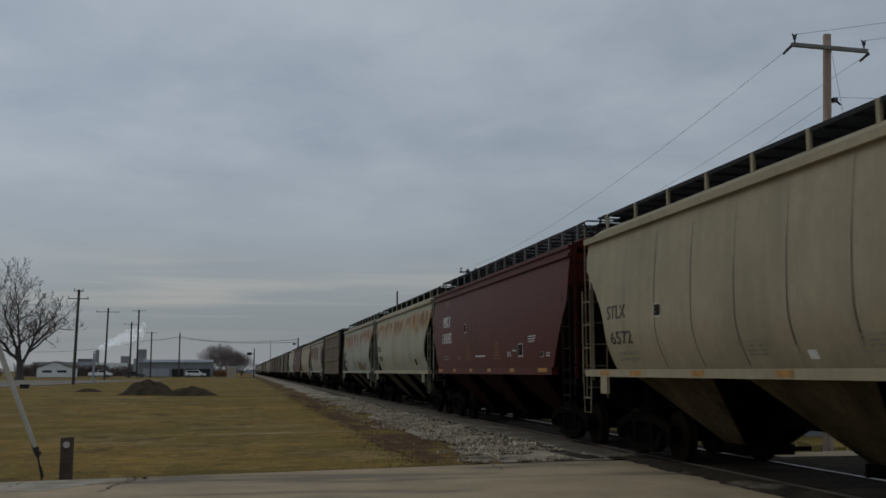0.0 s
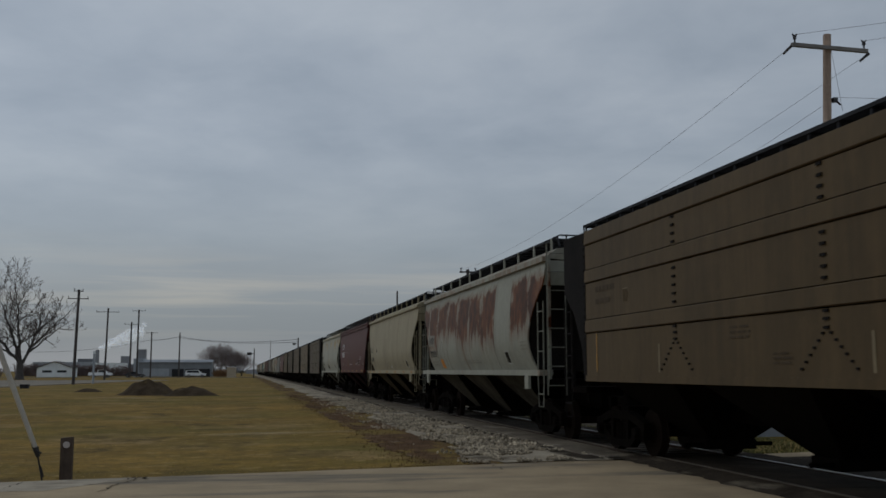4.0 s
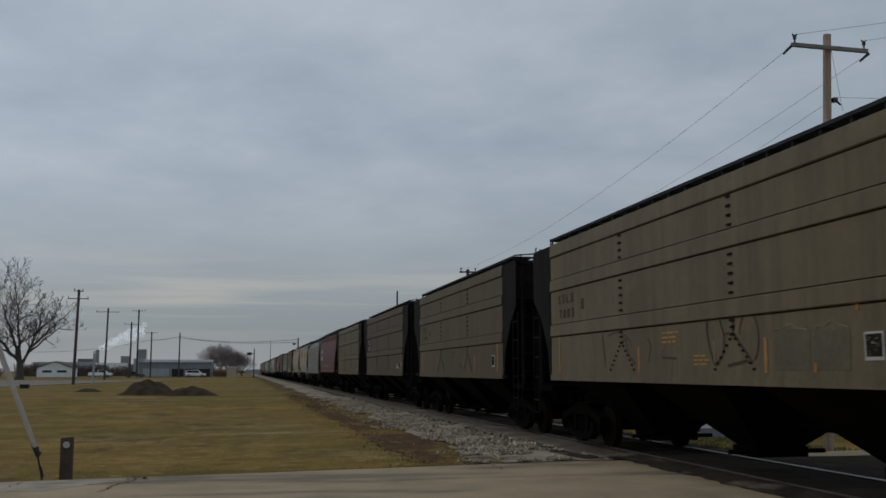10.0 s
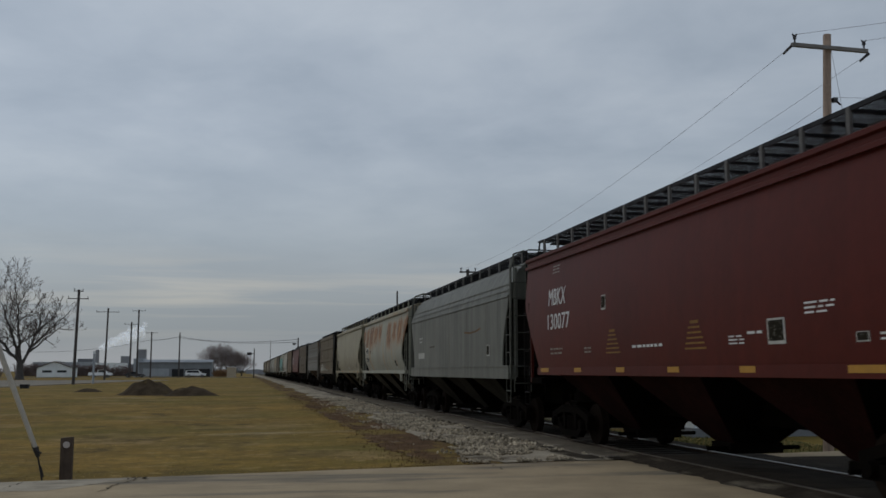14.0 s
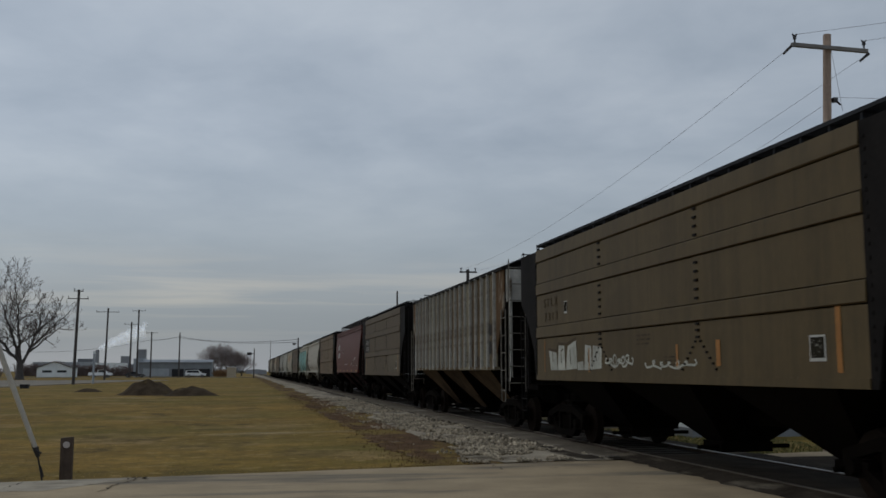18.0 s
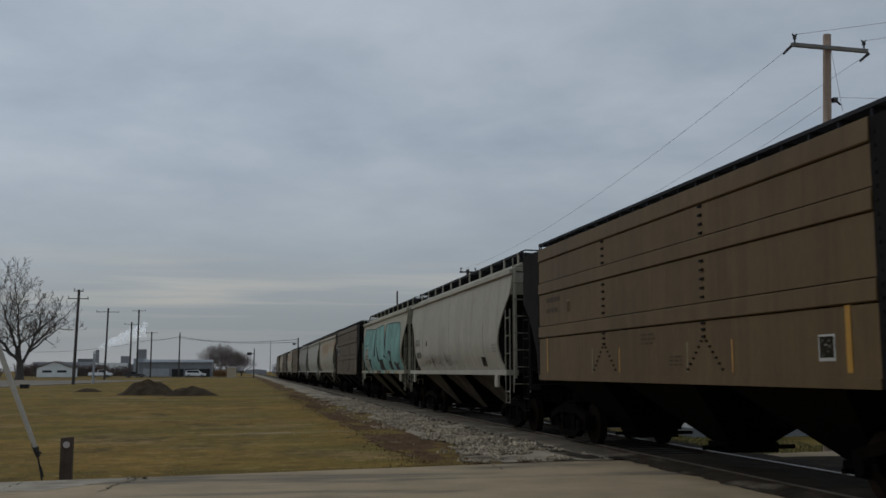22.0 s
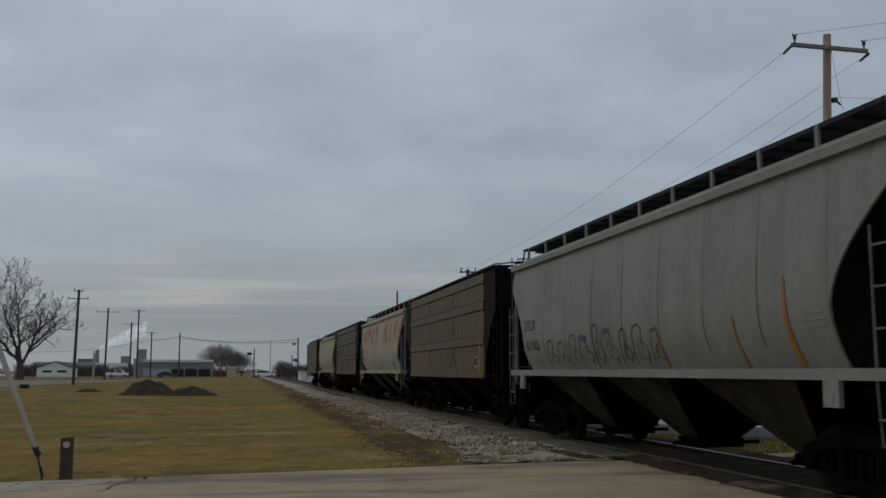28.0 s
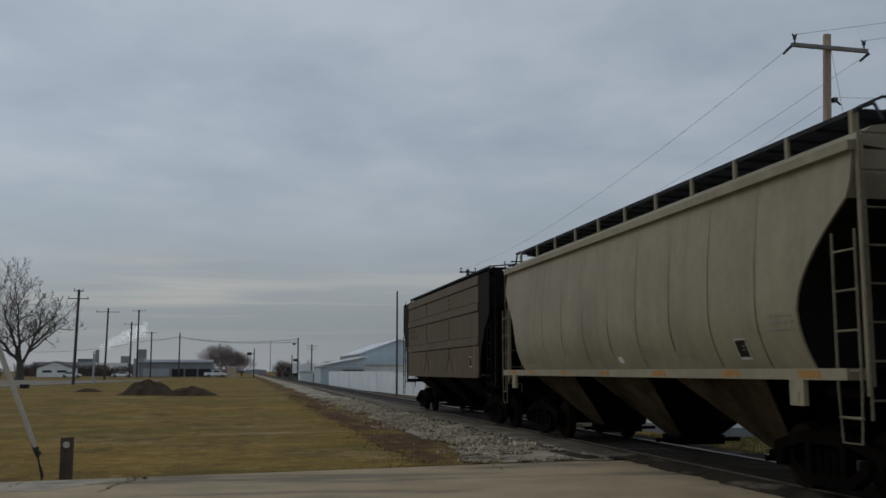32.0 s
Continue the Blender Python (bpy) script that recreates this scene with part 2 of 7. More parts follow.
def ground_z(x, y):
    z = 0.0
    if x > 10.0:
        z -= 0.7 * min(1.0, (x - 10.0) / 2.5) * min(1, max(0, (y - 14) / 8))
    far = max(0.0, y - 16)
    if y > edge_y(x) and x < 4:
        z += (0.05 * noise.noise((x * 0.21, y * 0.12, 0)) * min(1, far / 5) - 0.02) * min(1.0, max(0.0, (2.5 - x) / 3))
    return z


def grid(xs, ys, zf):
    g = Geo()
    nx = len(xs)
    g.v = [(x, y, zf(x, y)) for y in ys for x in xs]
    for j in range(len(ys) - 1):
        for i in range(nx - 1):
            a = j * nx + i
            g.f.append((a, a + 1, a + nx + 1, a + nx))
    return g


def steps(*spans):
    out = []
    for a, b, n in spans:
        out += [a + (b - a) * i / n for i in range(n)]
    return out + [spans[-1][1]]


gz = lambda x, y: ground_z(x, y) - 0.03
ground = part("ground", grid(steps((-3500, -200, 8), (-200, -40, 10), (-40, 10, 60), (10, 14, 8), (14, 60, 12), (60, 300, 8), (300, 3500, 8)),
                             steps((-400, -30, 5), (-30, 14, 12), (14, 60, 60), (60, 300, 40), (300, 4500, 14)), gz), grass_m)
tagged(ground, "flat winter lawn of dry yellow-brown grass", "ground", kind="structure")

# near road with the grade crossing
g = Geo()
for i in range(40):
    x0, x1 = -60 + i * 3.0, -60 + (i + 1) * 3.0
    for k in range(6):
        a, b = k / 6, (k + 1) / 6
        f = lambda x, s: -14 + (edge_y(x) + 14) * s
        g.add([(x0, f(x0, a), 0.0), (x1, f(x1, a), 0.0), (x1, f(x1, b), 0.0), (x0, f(x0, b), 0.0)], [(0, 1, 2, 3)])
    g.add([(x0, edge_y(x0), 0.0), (x1, edge_y(x1), 0.0), (x1, edge_y(x1) + 0.02, -0.12), (x0, edge_y(x0) + 0.02, -0.12)], [(0, 1, 2, 3)])
tagged(part("road", g, road_m), "worn grey concrete road across the tracks", "road", kind="structure")

# far road that crosses the track
FAR_Y = 262.0
g = Geo().box(-400, 400, FAR_Y - 5, FAR_Y + 5, -0.4, 0.01)
tagged(part("road_far", g, asphalt_m), "grey asphalt road crossing the railway", "road", kind="structure")
g = Geo().frustum([(x, y, -0.4) for x, y in ((-140, 100), (-24.6, 102), (-17.9, 160), (-13, 176), (-13, 182), (-140, 182))], [(x, y, 0.012) for x, y in ((-140, 100), (-24.6, 102), (-17.9, 160), (-13, 176), (-13, 182), (-140, 182))])
drive_m = mat("grey_gravel_drive", (0.235, 0.205, 0.165), 0.95, 0, 0.25, 0.3, 6, 0.2, spots=(((0.15, 0.125, 0.09), 0.12, 0.5, 0.2, (1, 1, 1), 0, 0),), spec=0.1)
tagged(part("driveway", g, drive_m), "pale grey gravel yard drive beyond the lawn", "road", kind="structure")

# track bed, ballast shoulder, rails and ties
def strip(x0, x1, z0, z1, y0, y1, n, wob):
    g = Geo()
    ys = [y0 * (y1 / y0) ** (i / n) for i in range(n + 1)]
    for a, b in zip(ys, ys[1:]):
        wave = lambda q: wob * (2 * noise.noise((q * 0.3, 0, x0)) + 0.6 * noise.noise((q * 0.9, 3, x0)))
        wa, wb = wave(a), wave(b)
        g.add([(x0 + wa, a, z0), (x1, a, z1), (x1, b, z1), (x0 + wb, b, z0)], [(0, 1, 2, 3)])
    return g


def margin():
    """brown soil that follows the lawn, with a ragged outer edge"""
    ys = [16.55 * (300 / 16.55) ** (i / 300) for i in range(301)]
    rows = []
    for y in ys:
        x0 = 3.0 + 0.55 * noise.noise((y * 0.3, 0, 3)) + 0.4 * noise.noise((y * 0.9, 3, 3)) + 0.25 * noise.noise((y * 2.6, 5, 1))
        rows.append([(x0 + (4.5 - x0) * k / 5, y, gz(x0 + (4.5 - x0) * k / 5, y) + 0.01 + 0.02 * k / 5) for k in range(6)])
    g = Geo()
    g.v = [p for r in rows for p in r]
    g.f = [(j * 6 + i, j * 6 + i + 1, j * 6 + i + 7, j * 6 + i + 6) for j in range(300) for i in range(5)]
    return g


tagged(part("dirt_margin", margin(), margin_m), "brown dirt and dead weeds beside the ballast", "ground", kind="structure")
tagged(part("ballast_shoulder", strip(4.4, 6.9, 0.004, 0.02, 16.9, 1500, 420, 0.3), ballast_m), "pale limestone ballast shoulder", "ballast", kind="structure")
# the box lays the same dark colour over the road past the rails
tagged(part("track_bed", strip(6.6, 9.7, 0.022, 0.022, 16.9, 1500, 60, 0.0).box(7.3, 12.2, -30, 16.9, -0.1, 0.006), bed_m), "dark track bed, spread over the crossing road past the rails", "ballast", kind="structure")
path_m = mat("trodden_cinders", (0.14, 0.117, 0.088), 1.0, 0, 0.3, 0.9, 22, 0.6, spots=(((0.25, 0.22, 0.175), 1.2, 0.56, 0.1, (1, 0.5, 1), 0, 0), ((0.085, 0.07, 0.052), 0.9, 0.58, 0.12, (1, 0.3, 1), 0, 0)), spec=0.05)


def cinders():
    """a low bank of packed fines over the tie ends, with a crumbled outer edge"""
    ys = [17.1 * (600 / 17.1) ** (i / 300) for i in range(301)]
    rows = []
    for y in ys:
        w = 0.16 * noise.noise((y * 0.35, 0, 1)) + 0.1 * noise.noise((y * 1.1, 0, 7))
        k = min(1.0, (y - 16.9) / 2.2)
        rows.append([(6.36 + w, y, 0.0), (6.44 + w, y, 0.005 + 0.057 * k), (6.75 + 0.5 * w, y, 0.006 + 0.068 * k), (7.17, y, 0.03 + 0.036 * k)])
    g = Geo()
    g.v = [p for r in rows for p in r]
    g.f = [(j * 4 + i, j * 4 + i + 1, j * 4 + i + 5, j * 4 + i + 4) for j in range(300) for i in range(3)]
    return g


tagged(part("cinder_path", cinders(), path_m), "flat grey-brown cinders beside the rail", "ballast", kind="structure")
edge_soil_m = mat("black_cinder_soil", (0.05, 0.04, 0.03), 1.0, 0, 0.4, 2.0, 20, 0.8, spots=(((0.16, 0.135, 0.10), 1.6, 0.55, 0.1, (1, 0.4, 1), 0, 0),), spec=0.03)
tagged(part("cinder_edge", strip(6.14, 6.5, 0.027, 0.031, 17.1, 90, 200, 0.16), edge_soil_m), "dark cinder soil at the foot of the bank", "ballast", kind="structure")
g = Geo()
xs = [-1.2 + 8.0 * i / 120 for i in range(121)]
for x0, x1 in zip(xs, xs[1:]):
    w0, w1 = (0.10 + 0.12 * noise.noise((x * 1.7, 4, 0)) + 0.08 * noise.noise((x * 6.0, 4, 0)) for x in (x0, x1))
    g.add([(x0, edge_y(x0) + 0.022, -0.014), (x1, edge_y(x1) + 0.022, -0.014), (x1, edge_y(x1) + max(0.03, w1), -0.006), (x0, edge_y(x0) + max(0.03, w0), -0.006)], [(0, 1, 2, 3)])
tagged(part("verge_soil", g, dirt_m), "dark bare soil along the road's edge", "ground", kind="structure")
rail_m = mat("rusty_rail_web", (0.055, 0.04, 0.03), 0.85, 0.0, 0.35, 2, 20, 0.2, spec=0.1)
head_m = mat("polished_rail_head", (0.30, 0.285, 0.27), 0.42, 1.0, 0.15, 2, 20, 0.05)
dusty_head_m = mat("dusty_rail_head", (0.11, 0.092, 0.072), 0.7, 0.2, 0.3, 2, 20, 0.05, spec=0.2)
rails = tagged(new("railway_track"), "straight single railway track with steel rails on wooden ties", "track")
for s in (-0.75, 0.75):
    x = TRACK_X + s
    part("rail", Geo().box(x - 0.035, x + 0.035, -510, 1500, -0.08, RAIL_Z - 0.012).box(x - 0.07, x + 0.07, -510, 1500, -0.08, -0.05 + 0.02), rail_m, rails)
    part("rail_head", Geo().box(x - 0.034, x + 0.034, -510, 1500, RAIL_Z - 0.012, RAIL_Z), head_m if s > 0 else dusty_head_m, rails, "polished steel running surface" if s > 0 else "dusty steel running surface")
tie_m = mat("creosoted_tie", (0.05, 0.04, 0.03), 0.9, 0, 0.3, 3, 25, 0.5, random_ob=0.3)
tie = shared("tie", lambda: Geo().box(-1.3, 1.3, -0.11, 0.11, -0.12, 0.0))
for i in range(180):
    part("tie", tie, tie_m, rails, m=pose(TRACK_X + random.uniform(-0.04, 0.04), 17.4 + i * 0.53, 0.034, 0, 0, random.uniform(-1.5, 1.5)))
plank_m = mat("crossing_planks", (0.047, 0.037, 0.027), 0.95, 0, 0.4, 2, 20, 0.5, random_ob=0.25, spec=0.05)
g = Geo()
ys = [17.6 - 0.16 * i for i in range(260)]
for a, b in zip(ys, ys[1:]):
    ra, rb = (6.78 + 0.12 * noise.noise((q * 0.9, 2, 0)) + 0.1 * noise.noise((q * 3.1, 7, 0)) for q in (a, b))
    g.add([(ra, a, 0.004), (7.06, a, 0.06), (7.21, a, 0.085), (7.21, b, 0.085), (7.06, b, 0.06), (rb, b, 0.004)], [(0, 1, 4, 5), (1, 2, 3, 4)])
tagged(part("crossing_dirt", g, edge_soil_m), "dark packed dirt along the rail in the crossing", "ground", kind="structure")
for s, w in ((0.0, 1.3), (1.15, 0.66)):
    for k in range(7):
        part("crossing_plank", Geo().box(TRACK_X + s - w / 2, TRACK_X + s + w / 2, 16.9 - (k + 1) * 2.6 + 0.03, 16.9 - k * 2.6, -0.1, 0.08), plank_m, rails)


# ---- hopper cars ----
def car_paint(name, base, rust=None, rough=0.6, streak=0.12, spec=0.2, dusty=0.17):
    """weathered car paint; rust: least and most reach down, gap at the sides, share of panels, colour"""
    if name in MATS:
        return MATS[name]
    m = mat(name, base, rough, 0.0, 0.14, 0.45, 6, 0.05, ((tuple(x * 0.72 for x in base), 0.6, 0.55, 0.25, (1, 1, 0.5), 0, 0), (tuple(min(1, x * 1.16) for x in base), 1.1, 0.6, 0.2, (1, 1, 0.8), 0, 0)),
            streak=streak, spec=spec, sk=2.2)
    # a film of dust that pales the sheet at low angles
    dust = m.node_tree.nodes["Principled BSDF"]
    dust.inputs["Sheen Weight"].default_value, dust.inputs["Sheen Roughness"].default_value = dusty, 0.3
    dust.inputs["Sheen Tint"].default_value = (0.95, 0.86, 0.74, 1)
    if not rust:
        return m
    t = m.node_tree
    L = t.links.new
    b = t.nodes["Principled BSDF"]
    col = b.inputs["Base Color"].links[0].from_socket
    tc = node(t, "ShaderNodeTexCoord")
    sp = node(t, "ShaderNodeSeparateXYZ")
    L(tc.outputs["Object"], sp.inputs[0])

    def math2(op, a, v, w=None):
        n = t.nodes.new("ShaderNodeMath")
        n.operation = op
        for k, q in enumerate((a, v, w)):
            if q is None:
                continue
            if isinstance(q, (int, float)):
                n.inputs[k].default_value = q
            else:
                L(q, n.inputs[k])
        return n.outputs[0]

    def noise_at(scale, stretch, shift, detail=5.0):
        mp = node(t, "ShaderNodeMapping")
        mp.inputs["Scale"].default_value, mp.inputs["Location"].default_value = stretch, (shift, shift * 1.7, shift * 0.3)
        n = node(t, "ShaderNodeTexNoise", Scale=scale, Detail=detail, Roughness=0.62)
        L(tc.outputs["Object"], mp.inputs[0])
        L(mp.outputs[0], n.inputs["Vector"])
        return n.outputs[0]

    def span(v, a, b):
        n = t.nodes.new("ShaderNodeMapRange")
        n.inputs["From Min"].default_value, n.inputs["From Max"].default_value = a, b
        L(v, n.inputs["Value"])
        return n.outputs[0]

    h = hash_f(name) * 20
    lmin, lmax, side, cover, rust_col = rust
    z = sp.outputs[2]
    u = math2("DIVIDE", math2("ADD", sp.outputs[1], 15.25), 1.525)
    cell, fr = math2("FLOOR", u, None), math2("FRACT", u, None)

    def chance(k):
        n = t.nodes.new("ShaderNodeTexWhiteNoise")
        n.noise_dimensions = "1D"
        L(math2("ADD", cell, h + k), n.inputs["W"])
        return n.outputs["Value"]

    fingers = noise_at(1.0, (1, 4.5, 0.3), h + 3)
    hairs = noise_at(1.0, (1, 13.0, 0.6), h + 9)
    mottle = noise_at(2.4, (1, 1.3, 0.8), h + 5, 6.0)
    down = math2("SUBTRACT", 3.74, z)
    reach = math2("MULTIPLY_ADD", chance(0.0), lmax - lmin, lmin)
    reach = math2("ADD", reach, math2("MULTIPLY_ADD", fingers, 1.3, -0.65))
    reach = math2("ADD", reach, math2("MULTIPLY_ADD", hairs, 0.6, -0.3))
    foot = math2("DIVIDE", math2("SUBTRACT", reach, down), 0.2)
    head = math2("DIVIDE", math2("ADD", down, math2("MULTIPLY_ADD", mottle, 0.6, -0.3)), 0.08)
    flank = math2("SUBTRACT", 0.5, math2("ABSOLUTE", math2("SUBTRACT", fr, 0.5), None))
    flank = math2("SUBTRACT", flank, math2("MULTIPLY", chance(31.0), side))
    flank = math2("DIVIDE", math2("ADD", flank, math2("MULTIPLY_ADD", mottle, 0.5, -0.22)), 0.09)
    v = math2("MINIMUM", foot, math2("MINIMUM", head, flank))
    v = math2("MINIMUM", v, 1.6)
    v = math2("ADD", v, math2("MULTIPLY_ADD", mottle, 3.0, -1.5))
    v = math2("ADD", v, math2("MULTIPLY_ADD", hairs, 2.0, -1.0))
    v = math2("SUBTRACT", v, math2("MULTIPLY", math2("GREATER_THAN", chance(57.0), cover), 6.0))
    core = span(v, 0.1, 0.9)
    halo = math2("MULTIPLY", span(v, -1.3, 0.3), 0.42)
    # runs on the chord and small stains low on the sheet
    low = math2("MULTIPLY", span(noise_at(0.8, (1, 2.6, 0.4), h + 13), 0.575, 0.70), math2("MULTIPLY", span(z, 3.3, 2.5), 0.75))
    chord = math2("MULTIPLY", span(z, 3.955, 3.975), math2("MULTIPLY", span(fingers, 0.42, 0.62), 0.55))
    amount = math2("MAXIMUM", math2("MAXIMUM", core, halo), math2("MAXIMUM", low, chord))
    tone = math2("ADD", math2("MULTIPLY", v, 0.22), math2("MULTIPLY_ADD", mottle, 1.9, -0.77))
    shade = ramp(t, [(0.12, (rust_col[0] * 1.5, rust_col[1] * 1.9, rust_col[2] * 2.2)), (0.4, rust_col), (0.75, tuple(c * 0.42 for c in rust_col))])
    L(tone, shade.inputs[0])
    mx = t.nodes.new("ShaderNodeMix"); mx.data_type = "RGBA"
    L(amount, mx.inputs[0]); L(col, mx.inputs[6]); L(shade.outputs[0], mx.inputs[7])
    L(mx.outputs[2], b.inputs["Base Color"])
    return m


# black paint; on the recessed end sheets the black is also their shade
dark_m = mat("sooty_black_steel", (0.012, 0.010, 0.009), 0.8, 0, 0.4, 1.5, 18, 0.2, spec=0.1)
# near-black: dirt plus the shade below the car, held in the colour
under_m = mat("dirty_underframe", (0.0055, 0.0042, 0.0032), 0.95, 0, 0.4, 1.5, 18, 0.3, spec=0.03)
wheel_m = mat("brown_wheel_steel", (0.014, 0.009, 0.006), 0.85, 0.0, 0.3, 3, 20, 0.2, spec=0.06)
grating_m = mat("dark_walkway_grating", (0.03, 0.031, 0.034), 0.8, 0.0, 0.3, 4, 30, 0.2, spec=0.1)
hatch_m = mat("dusty_hatch_cover", (0.06, 0.06, 0.058), 0.85, 0, 0.3, 1.5, 18, 0.1, spec=0.1)
yellow_m = mat("yellow_reflector", (0.38, 0.19, 0.018), 0.5, 0, 0.1, 8, 40, 0.05)
orange_m = mat("orange_stripe", (0.30, 0.125, 0.022), 0.6, 0, 0.2, 4, 40, 0.05)
white_m = mat("white_lettering", (0.62, 0.62, 0.60), 0.6, 0, 0.12, 4, 40, 0.05)
black_let_m = mat("black_lettering", (0.055, 0.052, 0.046), 0.6, 0, 0.2, 4, 40, 0.05)
grey_let_m = mat("grey_lettering", (0.225, 0.205, 0.165), 0.6, 0, 0.2, 4, 40, 0.05)

HALF = 1.6


def cf_x(z):
    """half width of a round-sided hopper at height z"""
    if z < 2.4:
        return 1.6 - 0.22 * ((2.4 - z) / 0.78) ** 2
    return 1.6 - 0.12 * max(0, (z - 2.4) / 1.55) ** 2


def cf_end(z):
    """how far the side sheet stops short of the end"""
    t = max(0.0, min(1.0, (3.5 - z) / 1.8))
    return 1.07 * math.sin(min(1.0, t * 1.35) * math.pi / 2)


def red_end(z):
    t = max(0.0, min(1.0, (3.0 - z) / 1.38))
    return 1.0 * t ** 0.95


def side_geo(xf, ef, half, z0, z1, rows, sign, thick=0.03):
    g = Geo()
    zs = [z0 + (z1 - z0) * i / rows for i in range(rows + 1)]
    rings = []
    for z in zs:
        x, h = xf(z), half - ef(z)
        cols = [-h + 2 * h * k / 8 for k in range(9)]
        rings.append([(sign * x, y, z) for y in cols] + [(sign * (x - thick), y, z) for y in reversed(cols)])
    return g.loft(rings)


def end_geo(xf, ef, half, z0, z1, rows, sign):
    g = Geo()
    zs = [z0 + (z1 - z0) * i / rows for i in range(rows + 1)]
    rings = []
    for z in zs:
        x, h = xf(z) - 0.03, half - ef(z) - 0.012
        rings.append([(-x, sign * h, z), (x, sign * h, z), (x, sign * (h - 0.03), z), (-x, sign * (h - 0.03), z)])
    return g.loft(rings)


def bay_geo(y, top_len, top_x, z0, z1, bot_len=0.6, bot_x=0.36):
    lo = [(-bot_x, y - bot_len / 2, z0), (bot_x, y - bot_len / 2, z0), (bot_x, y + bot_len / 2, z0), (-bot_x, y + bot_len / 2, z0)]
    hi = [(-top_x, y - top_len / 2, z1), (top_x, y - top_len / 2, z1), (top_x, y + top_len / 2, z1), (-top_x, y + top_len / 2, z1)]
    return Geo().frustum(lo, hi)


def truck_geo():
    """two cast side frames and the bolster"""
    g = Geo()
    for s in (-1, 1):
        x0, x1 = s * 0.93, s * 1.07
        # top chord, bottom chord, columns and pedestals
        for poly in ([(-1.15, 0.5), (-1.15, 0.64), (-0.45, 0.82), (0.45, 0.82), (1.15, 0.64), (1.15, 0.5), (0.5, 0.66), (-0.5, 0.66)],
                     [(-1.0, 0.5), (-0.85, 0.52), (-0.42, 0.3), (0.42, 0.3), (0.85, 0.52), (1.0, 0.5), (0.5, 0.17), (-0.5, 0.17)],
                     [(-0.42, 0.25), (-0.3, 0.25), (-0.3, 0.7), (-0.42, 0.7)], [(0.3, 0.25), (0.42, 0.25), (0.42, 0.7), (0.3, 0.7)],
                     [(-1.12, 0.34), (-0.68, 0.34), (-0.68, 0.52), (-1.12, 0.52)], [(0.68, 0.34), (1.12, 0.34), (1.12, 0.52), (0.68, 0.52)]):
            n = len(poly)
            g.add([(x0, y, z) for y, z in poly] + [(x1, y, z) for y, z in poly],
                  [tuple(range(n)), tuple(range(2 * n - 1, n - 1, -1))] + [(i, (i + 1) % n, n + (i + 1) % n, n + i) for i in range(n)])
        for k in (-0.16, 0.0, 0.16):
            g.tube((s * 1.0, k, 0.3), (s * 1.0, k, 0.6), 0.065, 0.065, 8)
        for k in (-0.89, 0.89):
            g.tube((s * 1.05, k, 0.46), (s * 1.16, k, 0.46), 0.11, 0.09, 10)
    g.box(-0.95, 0.95, -0.18, 0.18, 0.5, 0.9)
    return g


def wheelset_geo():
    g = Geo()
    g.tube((-1.0, 0, 0), (1.0, 0, 0), 0.08, 0.08, 10)
    for s in (-1, 1):
        for r0, r1, x0, x1 in ((0.418, 0.415, 0.69, 0.80), (0.445, 0.445, 0.665, 0.69), (0.2, 0.14, 0.80, 0.86)):
            g.tube((s * x0, 0, 0), (s * x1, 0, 0), r0, r1, 24)
    return g


def coupler_geo():
    g = Geo().box(-0.1, 0.1, -0.5, 0.35, 0.78, 0.98).box(-0.2, 0.06, 0.3, 0.62, 0.74, 1.02)
    g.box(0.02, 0.2, 0.34, 0.5, 0.76, 1.0)
    return g


def ladder_geo(w, z0, z1, n, r=0.017):
    """in the plane x = 0, from y = 0 to w"""
    g = Geo()
    g.tube((0, 0, z0), (0, 0, z1), r, r, 6).tube((0, w, z0), (0, w, z1), r, r, 6)
    for i in range(n):
        z = z0 + (z1 - z0) * (i + 0.5) / n
        g.tube((0, 0, z), (0, w, z), r * 0.8, r * 0.8, 6)
    return g


def text_mesh(s, size, key):
    if key in SHARED:
        return SHARED[key]
    cu = bpy.data.curves.new("letters", "FONT")
    cu.body, cu.size, cu.extrude = s, size, 0.002
    cu.resolution_u = 3
    ob = bpy.data.objects.new("letters", cu)
    scene.collection.objects.link(ob)
    dg = bpy.context.evaluated_depsgraph_get()
    me = bpy.data.meshes.new_from_object(ob.evaluated_get(dg))
    bpy.data.objects.remove(ob)
    SHARED[key] = me
    return me


def trucks(car, dist=5.6):
    for s in (-1, 1):
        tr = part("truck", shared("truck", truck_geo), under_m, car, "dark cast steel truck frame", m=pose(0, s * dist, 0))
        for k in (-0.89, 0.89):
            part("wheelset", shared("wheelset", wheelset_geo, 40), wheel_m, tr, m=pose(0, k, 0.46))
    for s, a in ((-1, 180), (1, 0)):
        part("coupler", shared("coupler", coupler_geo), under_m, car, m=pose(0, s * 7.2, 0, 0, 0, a))


